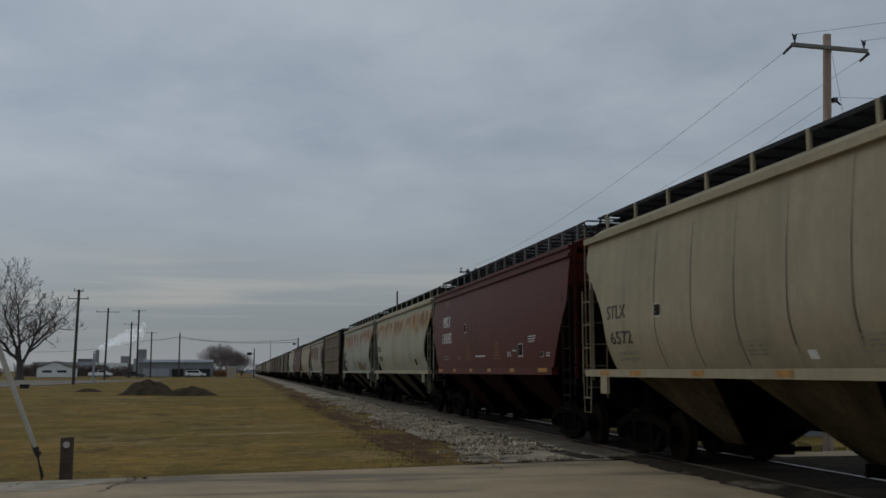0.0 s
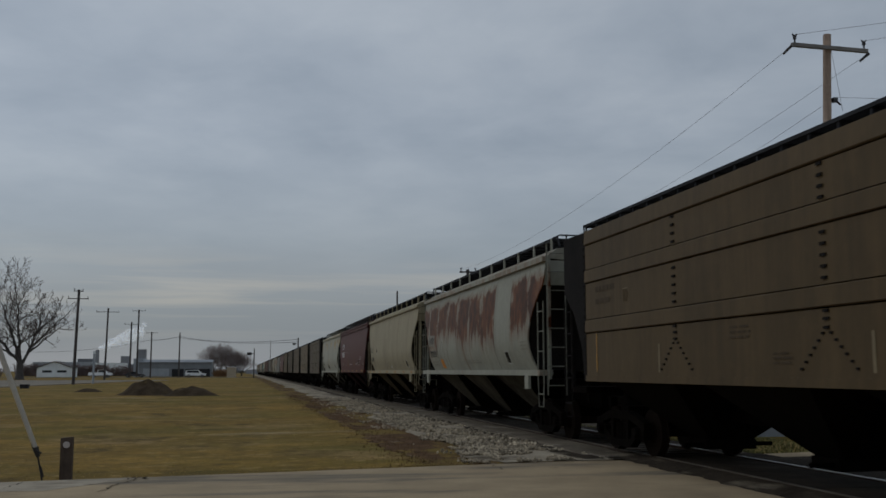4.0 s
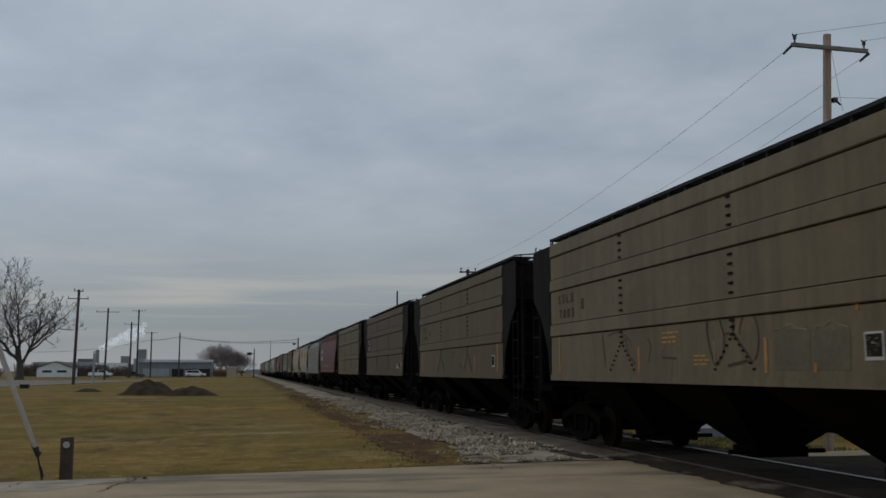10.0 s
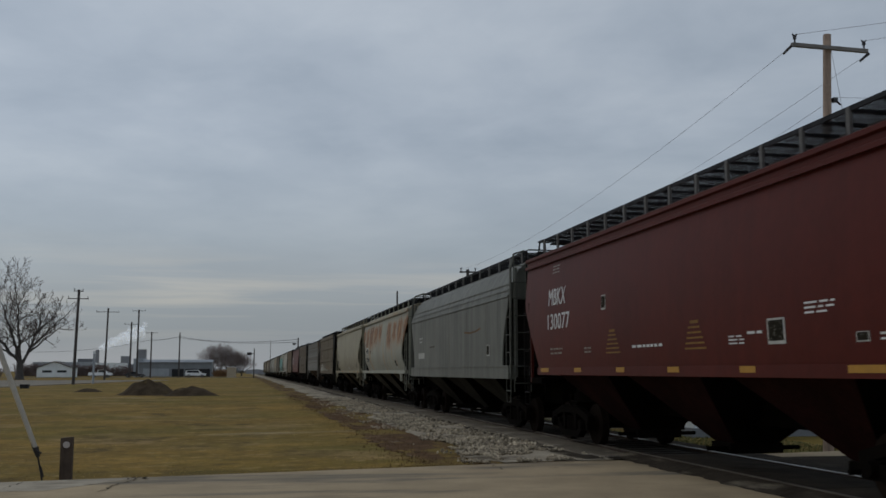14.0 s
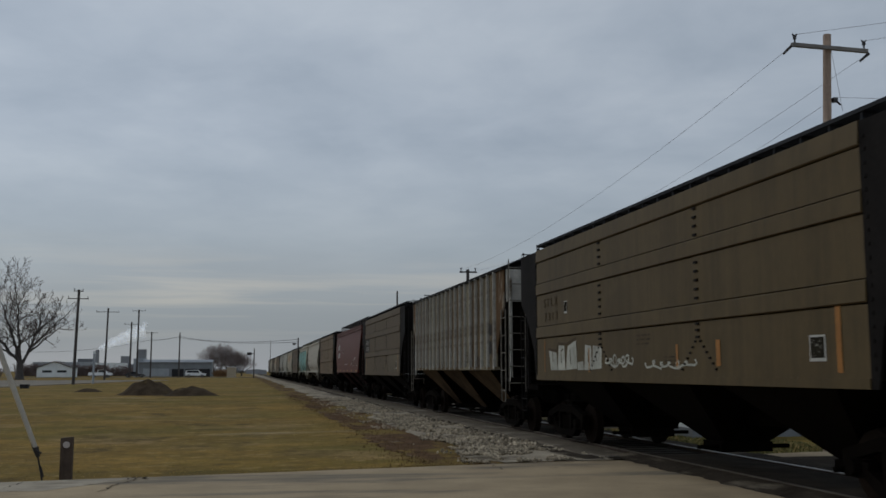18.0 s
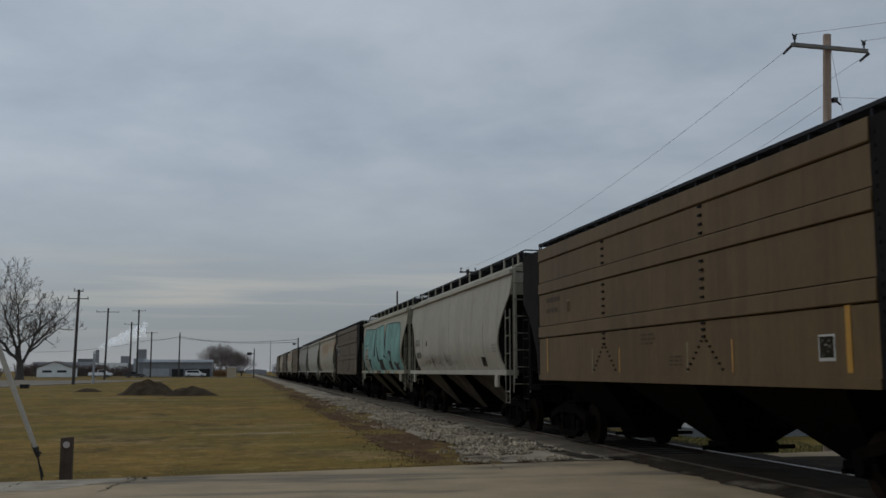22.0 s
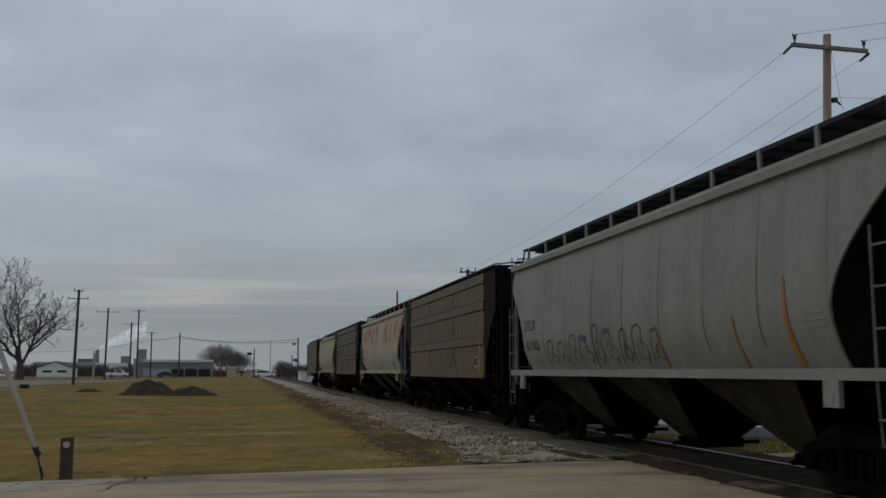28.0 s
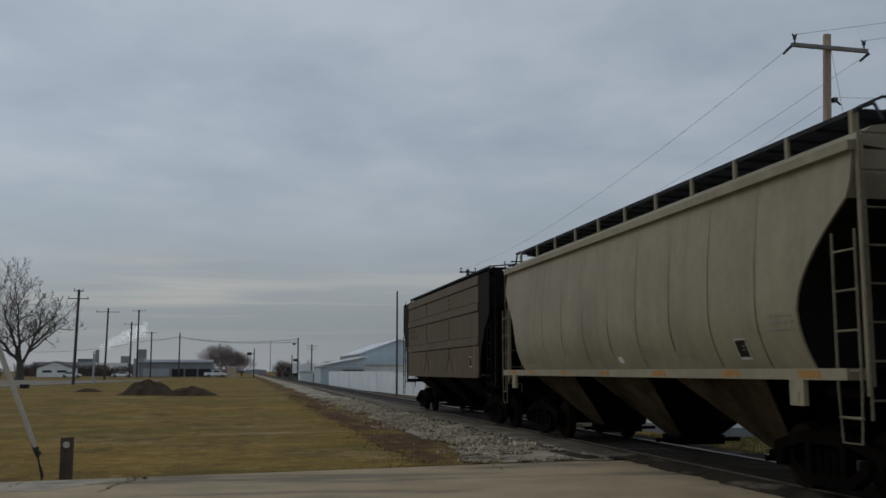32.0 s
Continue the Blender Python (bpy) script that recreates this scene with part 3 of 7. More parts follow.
def running_boards(car, half, zr, zb, material, post_m, xr=1.2, n=11, bar=0.0145):
    """walkway gratings on posts on both sides of the hatch trough"""
    for s in (-1, 1):
        def make(s=s):
            g = Geo()
            for k in range(17):
                x = s * (xr - 0.02 - 0.046 * k)
                g.box(x - bar, x + bar, -half, half, zb - 0.01, zb)
            g.box(s * xr - 0.012, s * xr + 0.012, -half, half, zb - 0.05, zb + 0.012)
            for i in range(24):
                y = -half + 2 * half * (i + 0.5) / 24
                g.box(s * xr, s * (xr - 0.6), y - 0.02, y + 0.02, zb - 0.07, zb - 0.03)
            for i in range(70):
                y = -half + 2 * half * (i + 0.5) / 70
                g.box(s * xr, s * (xr - 0.76), y - 0.006, y + 0.006, zb - 0.008, zb - 0.003)
            return g
        part("running_board", shared("board%d/%.2f%.2f%.2f/running_board" % (s, half, zb, xr), make), grating_m, car)
        post = shared("bpost%.2f/post" % (zb - zr), lambda: Geo().box(-0.02, 0.02, -0.035, 0.035, 0, zb - zr))
        for i in range(n):
            part("post", post, post_m, car, m=pose(s * (xr + 0.01), -half + 0.1 + (2 * half - 0.2) * i / (n - 1), zr))
    def trough():
        g = Geo().box(-0.45, 0.45, -half + 0.2, half - 0.2, zr, zb - 0.04)
        for i in range(10):
            y = -half + 0.9 + (2 * half - 1.8) * i / 9
            g.box(-0.5, 0.5, y - 0.5, y + 0.5, zb - 0.05, zb + 0.0)
        return g
    part("hatch_trough", shared("trough/%.2f%.2f" % (half, zb), trough), hatch_m, car, "dusty grey roof hatch cover")
    # end hoops
    for s in (-1, 1):
        def hoop(s=s):
            g = Geo()
            y0, y1 = s * half, s * (half + 0.45)
            for x in (-xr, -0.55, 0.55, xr):
                g.tube((x, y0, zr), (x, y0, zb), 0.016, 0.016, 5)
            g.path([(-xr, y0, zb + 0.01), (-xr, y1, zb + 0.01), (xr, y1, zb + 0.01), (xr, y0, zb + 0.01)], 0.018, 5)
            g.box(-xr + 0.3, xr - 0.3, min(y0, y1), max(y0, y1), zb - 0.05, zb - 0.02)
            for x in (-xr, xr):
                g.path([(x, y0, zb), (x, s * (half + 0.3), zb - 0.02), (x, y1, zr + 0.02)], 0.02, 5)
            return g
        part("end_walkway", shared("hoop%d/%.2f%.2f%.2f" % (s, half, zb, xr), hoop), grating_m, car)


def end_gear(car, half, paint, post_m, sill_z, roof_z):
    """end posts, ladders, platform and brake gear at both ends"""
    for s in (-1, 1):
        def plat(s=s):
            return Geo().box(-1.45, 1.45, s * (half - 0.75), s * (half + 0.12), sill_z - 0.32, sill_z - 0.2).box(-0.3, 0.3, s * (half - 2.6), s * (half + 0.2), 0.75, sill_z - 0.2)
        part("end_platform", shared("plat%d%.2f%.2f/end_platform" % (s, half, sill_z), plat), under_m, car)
        lad = shared("lad%.2f%.2f/ladder" % (sill_z, roof_z), lambda: ladder_geo(0.42, sill_z - 0.55, roof_z + 0.25, 8))
        part("end_ladder", lad, post_m, car, m=pose(-1.5, s * (half + 0.16), 0, 0, 0, -90))
        part("end_ladder", lad, post_m, car, m=pose(1.08, s * (half + 0.16), 0, 0, 0, -90))
        sl = shared("slad%.2f/side_ladder" % sill_z, lambda: ladder_geo(0.42, sill_z - 0.25, sill_z + 1.5, 4))
        for q in (-1, 1):
            part("side_ladder", sl, post_m, car, m=pose(q * (HALF - 0.02), s * (half + 0.12) - (0.42 if s > 0 else 0), 0))
            st = shared("stirrup", lambda: Geo().path([(0, 0, 0), (0, 0.04, -0.55), (0, 0.38, -0.55), (0, 0.42, 0)], 0.014, 5).tube((0, 0, -0.28), (0, 0.42, -0.28), 0.018, 0.018, 5))
            part("stirrup_step", st, post_m, car, m=pose(q * (HALF - 0.02), s * (half + 0.12) - (0.42 if s > 0 else 0), sill_z - 0.25))
        part("corner_post", shared("cpost%.2f%.2f/corner_post" % (sill_z, roof_z), lambda: Geo().box(-0.03, 0.03, -0.04, 0.04, sill_z - 0.3, roof_z)), paint, car, m=pose(-1.42, s * (half + 0.05), 0))
        part("corner_post", SHARED["cpost%.2f%.2f/corner_post" % (sill_z, roof_z)], paint, car, m=pose(1.42, s * (half + 0.05), 0))


def bay_side_geo(s, y, top_len, top_x, z1, bot_len=0.6, bot_x=0.36, z0=0.42):
    a, b = top_len / 2, bot_len / 2
    lo = [(s * (bot_x + 0.004), y - b, z0), (s * (bot_x + 0.004), y + b, z0), (s * (top_x + 0.004), y + a, z1), (s * (top_x + 0.004), y - a, z1)]
    return Geo().frustum(lo, [(x + s * 0.012, q, z - 0.012) for x, q, z in lo])


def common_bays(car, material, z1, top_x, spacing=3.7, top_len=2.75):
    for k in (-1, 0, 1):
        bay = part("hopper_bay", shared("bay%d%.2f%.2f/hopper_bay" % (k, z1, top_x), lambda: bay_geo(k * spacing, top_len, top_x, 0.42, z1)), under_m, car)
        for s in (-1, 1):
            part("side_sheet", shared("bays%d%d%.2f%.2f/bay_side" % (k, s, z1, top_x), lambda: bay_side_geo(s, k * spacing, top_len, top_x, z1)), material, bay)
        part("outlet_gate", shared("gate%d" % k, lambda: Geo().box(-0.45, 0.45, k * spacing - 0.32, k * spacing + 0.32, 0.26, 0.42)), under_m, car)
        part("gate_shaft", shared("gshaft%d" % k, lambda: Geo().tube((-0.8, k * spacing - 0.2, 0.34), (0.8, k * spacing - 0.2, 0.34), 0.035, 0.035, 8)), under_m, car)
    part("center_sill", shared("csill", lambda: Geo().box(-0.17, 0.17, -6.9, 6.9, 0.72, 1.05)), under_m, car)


def round_hopper(car, paint, lower, ladder_m, post_m=None, seams=0.8, end_m=None, pitch=1.3, plain_m=None):
    """round-sided covered hopper with a side sill"""
    post_m = post_m or paint
    half, z0, z1 = 7.18, 1.58, 3.97
    for s in (-1, 1):
        part("side_sheet", shared("cfside%d/side_sheet" % s, lambda: side_geo(cf_x, cf_end, half, z0, z1, 14, s), 50), paint, car)
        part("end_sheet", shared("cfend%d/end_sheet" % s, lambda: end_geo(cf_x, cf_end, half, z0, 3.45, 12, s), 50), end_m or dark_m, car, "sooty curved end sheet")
        part("end_panel", shared("cfendp%d/end_panel" % s, lambda: end_geo(cf_x, cf_end, half, 3.45, 4.0, 2, s)), plain_m or paint, car)
        part("side_sill", shared("cfsill%d/side_sill" % s, lambda: Geo().box(s * 1.3, s * 1.62, -7.1, 7.1, 1.45, 1.58)), paint, car)
        part("top_chord", shared("cfchord%d/top_chord" % s, lambda: Geo().box(s * 1.42, s * 1.56, -half - 0.05, half + 0.05, 3.97, 4.08)), paint, car)
        for q in (-1, 1):
            part("jacking_bracket", shared("jack", lambda: Geo().box(-0.03, 0.03, -0.15, 0.15, -0.3, 0.0).box(-0.04, 0.02, -0.05, 0.05, -0.26, -0.14)), paint, car, m=pose(s * 1.6, q * 6.12, 1.45))
    def roof():
        pr = [(-1.5, 4.06), (-1.2, 4.27), (-0.5, 4.36), (0.5, 4.36), (1.2, 4.27), (1.5, 4.06), (0.5, 3.95), (-0.5, 3.95)]
        return Geo().loft([[(x, y, z) for x, z in pr] for y in (-half, half)])
    part("roof", shared("cfroof/roof", roof), paint, car)
    running_boards(car, half - 0.25, 4.25, 4.53, grating_m, post_m)
    def seam(za, zb, w0, w1):
        """a strip on the curved sheet from za up to zb"""
        g = Geo()
        n = 10
        for i in range(n + 1):
            z = za + (zb - za) * i / n
            w = w0 + (w1 - w0) * i / n
            q = 0.012 * noise.noise((z * 2.0, zb * 9.0, 0))
            g.v += [(-(cf_x(z) + 0.004), q + w, z), (-(cf_x(z) + 0.004), q - w, z)]
        g.f = [(2 * i, 2 * i + 1, 2 * i + 3, 2 * i + 2) for i in range(n)]
        return g
    rs = random.Random(car.name)
    if seams:
        for i in range(9):
            for a in (0, 180):
                part("weld_seam", shared("seam/weld_seam", lambda: seam(1.58, 3.96, 0.005, 0.005)), seam_m, car, m=pose(0, (i - 4) * pitch, 0, 0, 0, a))
            if rs.random() < seams:
                k = rs.randrange(6)
                zt, zl, w = 3.72 - 0.25 * k + 0.1 * (k % 2), 1.62 + 0.12 * (k % 3), 0.012 + 0.003 * (k % 3)
                part("stain_run", shared("run%d/stain_run" % k, lambda: seam(zl, zt, w, 0.003)), stain_m, car, m=pose(0, (i - 4) * pitch + 0.012, 0))
    common_bays(car, lower, 1.5, 1.44)
    end_gear(car, 7.18, paint, ladder_m, 1.58, 4.1)
    trucks(car, 5.75)


stain_m = mat("dark_stain_run", (0.10, 0.088, 0.066), 0.8, 0, 0.4, 2.0, 12, 0.05, spec=0.1)
seam_m = mat("weld_seam", (0.20, 0.18, 0.135), 0.7, 0, 0.4, 2.0, 12, 0.05)


grey_post_m = mat("grey_walkway_post", (0.13, 0.125, 0.12), 0.7, 0, 0.2, 4, 20, 0.05, spec=0.15)


def red_x(z):
    """half width of a red hopper: a shallow belly"""
    return 1.605 - 0.10 * ((z - 2.45) / 1.45) ** 2


dark_red_m = mat("sooty_red_steel", (0.022, 0.008, 0.006), 0.85, 0, 0.4, 1.2, 14, 0.1, spec=0.1)


def straight_hopper(car, paint, lower, end_m):
    """newer straight-sided hopper with a deep top chord"""
    half, z0, z1 = 7.15, 1.62, 3.9
    xf = red_x
    for s in (-1, 1):
        part("side_sheet", shared("rside%d/side_sheet" % s, lambda: side_geo(xf, red_end, half, z0, z1, 14, s), 40), paint, car)
        part("end_sheet", shared("rend%d/end_sheet" % s, lambda: end_geo(xf, red_end, half, z0, 3.3, 8, s)), end_m, car, "dark red slope sheet")
        part("end_panel", shared("rendp%d/end_panel" % s, lambda: end_geo(xf, red_end, half, 3.3, 3.95, 2, s)), paint, car)
        part("side_sill", shared("rsill%d/side_sill" % s, lambda: Geo().box(s * 1.46, s * 1.615, -6.15, 6.15, 1.47, 1.63)), paint, car)
        part("top_chord", shared("rchord%d/top_chord" % s, lambda: Geo().loft([[(s * x, y, z) for x, z in ((1.4, 3.88), (1.57, 3.88), (1.57, 3.94), (1.51, 3.965), (1.51, 4.04), (1.56, 4.06), (1.56, 4.12), (1.4, 4.12))] for y in (-half - 0.04, half + 0.04)])), paint, car)
    def roof():
        pr = [(-1.5, 4.1), (-1.2, 4.27), (-0.5, 4.36), (0.5, 4.36), (1.2, 4.27), (1.5, 4.1), (0.5, 3.95), (-0.5, 3.95)]
        return Geo().loft([[(x, y, z) for x, z in pr] for y in (-half, half)])
    part("roof", shared("rroof/roof", roof), paint, car)
    running_boards(car, half - 0.25, 4.25, 4.58, grating_m, grey_post_m, 1.2, 15, 0.0095)
    common_bays(car, lower, 1.5, 1.46)
    end_gear(car, 7.15, paint, dark_m, 1.6, 4.1)
    trucks(car, 5.65)


def slate_x(z):
    """half width of the slate car: upright below, leaning in over the shoulder"""
    return 1.6 - 0.30 * max(0.0, (z - 3.42) / 0.7) ** 1.3


def slate_end(z):
    t = max(0.0, min(1.0, (3.3 - z) / 1.6))
    return 0.62 * math.sin(t * math.pi / 2)


def slate_hopper(car, paint, lower, post_m):
    """grey hopper with a rounded shoulder, beads along it and a deep side sill"""
    half, z0, z1 = 7.1, 1.68, 4.1
    for s in (-1, 1):
        part("side_sheet", shared("sside%d/side_sheet" % s, lambda: side_geo(slate_x, slate_end, half, z0, z1, 16, s), 35), paint, car)
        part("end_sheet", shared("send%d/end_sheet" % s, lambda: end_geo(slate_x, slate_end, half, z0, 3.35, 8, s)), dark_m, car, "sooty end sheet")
        part("end_panel", shared("sendp%d/end_panel" % s, lambda: end_geo(slate_x, slate_end, half, 3.35, 4.1, 4, s)), paint, car)
        part("side_sill", shared("ssill%d/side_sill" % s, lambda: Geo().box(s * 1.44, s * 1.615, -half, half, 1.36, 1.67).box(s * 1.44, s * 1.63, -half, half, 1.655, 1.69)), paint, car)
        for k, z in enumerate((3.40, 3.56, 3.72)):
            x = slate_x(z)
            part("bead", shared("sbead%d%d/bead" % (s, k), lambda: Geo().loft([[(s * (x - 0.03), y, z - 0.03), (s * (x + 0.028), y, z - 0.02), (s * (x + 0.022), y, z + 0.02), (s * (x - 0.04), y, z + 0.03)] for y in (-half, half)])), paint, car)
        for i in range(5):
            part("weld_seam", shared("sseam/weld_seam", lambda: Geo().box(-0.004, 0.004, -0.006, 0.006, z0, 3.36)), seam_m, car, m=pose(s * 1.6, -4.8 + 2.4 * i, 0))
    def roof():
        pr = [(-1.3, 4.08), (-1.1, 4.27), (-0.5, 4.36), (0.5, 4.36), (1.1, 4.27), (1.3, 4.08), (0.5, 3.95), (-0.5, 3.95)]
        return Geo().loft([[(x, y, z) for x, z in pr] for y in (-half, half)])
    part("roof", shared("sroof/roof", roof), paint, car)
    running_boards(car, half - 0.25, 4.25, 4.53, grating_m, grey_post_m, 1.12, 13, 0.0095)
    common_bays(car, lower, 1.4, 1.44)
    end_gear(car, 7.1, paint, post_m, 1.6, 4.1)
    # tall grab rail that bends over the roof's end
    for s in (-1, 1):
        part("grab_rail", shared("sgrab%d/grab_rail" % s, lambda: Geo().path([(-1.56, s * 7.16, 1.5), (-1.56, s * 7.16, 4.1), (-1.45, s * 7.1, 4.45), (-1.12, s * 6.9, 4.56)], 0.03, 6)), paint, car)
    trucks(car, 5.65)


def panel_hopper(car, paint, lower, end_paint=None):
    """flat-sided riveted hopper with two belt ribs and black ends"""
    end_paint = end_paint or dark_m
    half, z0, z1 = 5.88, 1.45, 4.12
    for s in (-1, 1):
        for k, (a, b) in enumerate(((1.45, 2.25), (2.526, 3.2), (3.476, 3.93))):
            part("side_panel", shared("pp%d%d/side_panel" % (s, k), lambda: Geo().box(s * 1.56, s * 1.6, -half, half, a, b)), paint, car)
        for k, z in enumerate((2.27, 3.22)):
            def rib():
                pr = [(1.56, z), (1.605, z), (1.626, z + 0.012), (1.621, z + 0.228), (1.605, z + 0.24), (1.56, z + 0.24)]
                return Geo().loft([[(s * x, y, zz) for x, zz in pr] for y in (-half, half)])
            part("belt_rib", shared("prib%d%d/belt_rib" % (s, k), rib), paint, car)
        part("side_sill", shared("psill%d/side_sill" % s, lambda: Geo().box(s * 1.5, s * 1.625, -half, half, 1.36, 1.47)), paint, car)
        part("top_chord", shared("pchord%d/top_chord" % s, lambda: Geo().loft([[(s * x, y, z) for x, z in ((1.5, 3.95), (1.61, 3.95), (1.625, 3.965), (1.61, 4.22), (1.5, 4.22))] for y in (-half, half)])), paint, car)
        for q in (-1, 1):
            def corner():
                g = Geo()
                a, b = q * half, q * (half + 1.25)
                poly = [(a, 1.36), (a + q * 0.12, 1.36), (a + q * 0.25, 2.0), (a + q * 0.72, 2.7), (b, 3.1), (b, 4.21), (a, 4.21)]
                n = len(poly)
                return g.add([(s * 1.57, y, z) for y, z in poly] + [(s * 1.605, y, z) for y, z in poly],
                             [tuple(range(n)), tuple(range(2 * n - 1, n - 1, -1))] + [(i, (i + 1) % n, n + (i + 1) % n, n + i) for i in range(n)])
            part("corner_panel", shared("pcorner%d%d/corner_panel" % (s, q), corner), end_paint, car, "black painted corner sheet")
        for j in (-1, 1):
            def bolts():
                g = Geo()
                y = j * 1.96
                zs = [2.58 + 0.13 * i for i in range(5)] + [3.5 + 0.13 * i for i in range(4)] + [2.02, 2.12, 2.21]
                for z in zs:
                    g.box(s * 1.6, s * 1.625, y - 0.05, y + 0.05, z, z + 0.035)
                for i in range(6):
                    for d in (-1, 1):
                        yy = y + d * (0.08 + 0.09 * i)
                        g.box(s * 1.6, s * 1.618, yy - 0.025, yy + 0.025, 1.96 - i * 0.08, 1.99 - i * 0.08)
                return g
            tagged(part("riveted_seam", shared("pbolt%d%d/riveted_seam" % (s, j), bolts), dark_m, car), kind="stuff")
        def edge():
            g = Geo()
            for q in (-1, 1):
                for i in range(18):
                    z = 1.55 + i * 0.145
                    g.box(s * 1.605, s * 1.618, q * (half + 0.08) - 0.02, q * (half + 0.08) + 0.02, z, z + 0.04)
            return g
        tagged(part("riveted_seam", shared("pedge%d/riveted_seam" % s, edge), dark_m, car), kind="stuff")
        part("end_wall", shared("pend%d/end_wall" % s, lambda: Geo().frustum([(-1.5, s * 4.6, 1.45), (1.5, s * 4.6, 1.45), (1.5, s * 4.7, 1.45), (-1.5, s * 4.7, 1.45)],
                                                                               [(-1.57, s * 7.02, 3.3), (1.57, s * 7.02, 3.3), (1.57, s * 7.1, 3.3), (-1.57, s * 7.1, 3.3)]).box(-1.57, 1.57, s * 6.9, s * 7.1, 3.3, 4.1)), end_paint, car)
    def roof():
        pr = [(-1.58, 4.19), (-0.9, 4.26), (0.9, 4.26), (1.58, 4.19), (0.9, 4.0), (-0.9, 4.0)]
        return Geo().loft([[(x, y, z) for x, z in pr] for y in (-7.1, 7.1)])
    part("roof", shared("proof/roof", roof), dark_m, car, "black roof sheet")
    def walk_boards():
        g = Geo()
        for s in (-1, 1):
            for k in range(12):
                x = s * (1.43 - 0.05 * k)
                g.box(x - 0.017, x + 0.017, -6.35, 6.35, 4.39, 4.405)
            g.box(s * 1.425, s * 1.45, -6.35, 6.35, 4.37, 4.42)
            for i in range(22):
                y = -6.3 + 12.6 * i / 21
                g.box(s * 0.85, s * 1.43, y - 0.02, y + 0.02, 4.36, 4.39)
                g.box(s * 1.4, s * 1.43, y - 0.02, y + 0.02, 4.19, 4.37)
            for q in (-1, 1):
                g.path([(s * 1.43, q * 6.35, 4.2), (s * 1.43, q * 6.4, 4.42), (s * 0.4, q * 6.95, 4.47), (s * 0.4, q * 6.9, 4.2)], 0.018, 5)
        for q in (-1, 1):
            g.box(-0.9, 0.9, q * 6.45, q * 6.95, 4.42, 4.45)
            g.path([(-0.95, q * 6.98, 4.2), (-0.95, q * 6.98, 4.5), (0.95, q * 6.98, 4.5), (0.95, q * 6.98, 4.2)], 0.018, 5)
        return g
    part("running_board", shared("pboard/running_board", walk_boards), grating_m, car)
    common_bays(car, lower, 1.4, 1.5)
    end_gear(car, 7.1, end_paint, dark_m, 1.45, 4.1)
    trucks(car, 5.65)


def ribbed_paint():
    """rusted white sheets; the brown stain differs from panel to panel"""
    m = mat("rusted_white_sheet", (0.24, 0.215, 0.15), 0.8, 0, 0.15, 0.8, 10, 0.08, streak=0.3, spec=0.15)
    t = m.node_tree
    L = t.links.new
    b = t.nodes["Principled BSDF"]
    col = b.inputs["Base Color"].links[0].from_socket
    tc = node(t, "ShaderNodeTexCoord")
    sp = node(t, "ShaderNodeSeparateXYZ")
    L(tc.outputs["Object"], sp.inputs[0])
    v = sp.outputs[1]
    for op, k in (("ADD", 5.85), ("DIVIDE", 11.7 / 17), ("FLOOR", 0)):
        n = t.nodes.new("ShaderNodeMath"); n.operation = op; n.inputs[1].default_value = k
        L(v, n.inputs[0]); v = n.outputs[0]
    wn = t.nodes.new("ShaderNodeTexWhiteNoise"); wn.noise_dimensions = "1D"
    L(v, wn.inputs["W"])
    mp = node(t, "ShaderNodeMapping"); mp.inputs["Scale"].default_value = (1, 3.2, 0.35)
    ns = node(t, "ShaderNodeTexNoise", Scale=1.3, Detail=6.0, Roughness=0.66)
    L(tc.outputs["Object"], mp.inputs[0]); L(mp.outputs[0], ns.inputs["Vector"])
    ad = t.nodes.new("ShaderNodeMath"); ad.operation = "MULTIPLY_ADD"; ad.inputs[1].default_value = 0.42
    L(wn.outputs["Value"], ad.inputs[0]); L(ns.outputs[0], ad.inputs[2])
    fr = t.nodes.new("ShaderNodeMapRange")
    fr.inputs["From Min"].default_value, fr.inputs["From Max"].default_value = 0.46, 0.8
    L(ad.outputs[0], fr.inputs["Value"])
    tint = ramp(t, [(0.35, (0.05, 0.034, 0.019)), (0.6, (0.125, 0.088, 0.046))])
    n3 = node(t, "ShaderNodeTexNoise", Scale=2.0, Detail=4.0)
    L(mp.outputs[0], n3.inputs["Vector"]); L(n3.outputs[0], tint.inputs[0])
    mx = t.nodes.new("ShaderNodeMix"); mx.data_type = "RGBA"
    L(fr.outputs[0], mx.inputs[0]); L(col, mx.inputs[6]); L(tint.outputs[0], mx.inputs[7])
    L(mx.outputs[2], b.inputs["Base Color"])
    return m


rust_corner_m = mat("rusted_corner_sheet", (0.12, 0.07, 0.035), 0.85, 0, 0.3, 1.0, 10, 0.08, (((0.28, 0.25, 0.2), 1.2, 0.56, 0.08, (1, 1.5, 0.6), 0, 0), ((0.045, 0.03, 0.018), 0.8, 0.55, 0.15, (1, 1, 0.4), 0, 0)), streak=0.3, spec=0.1)


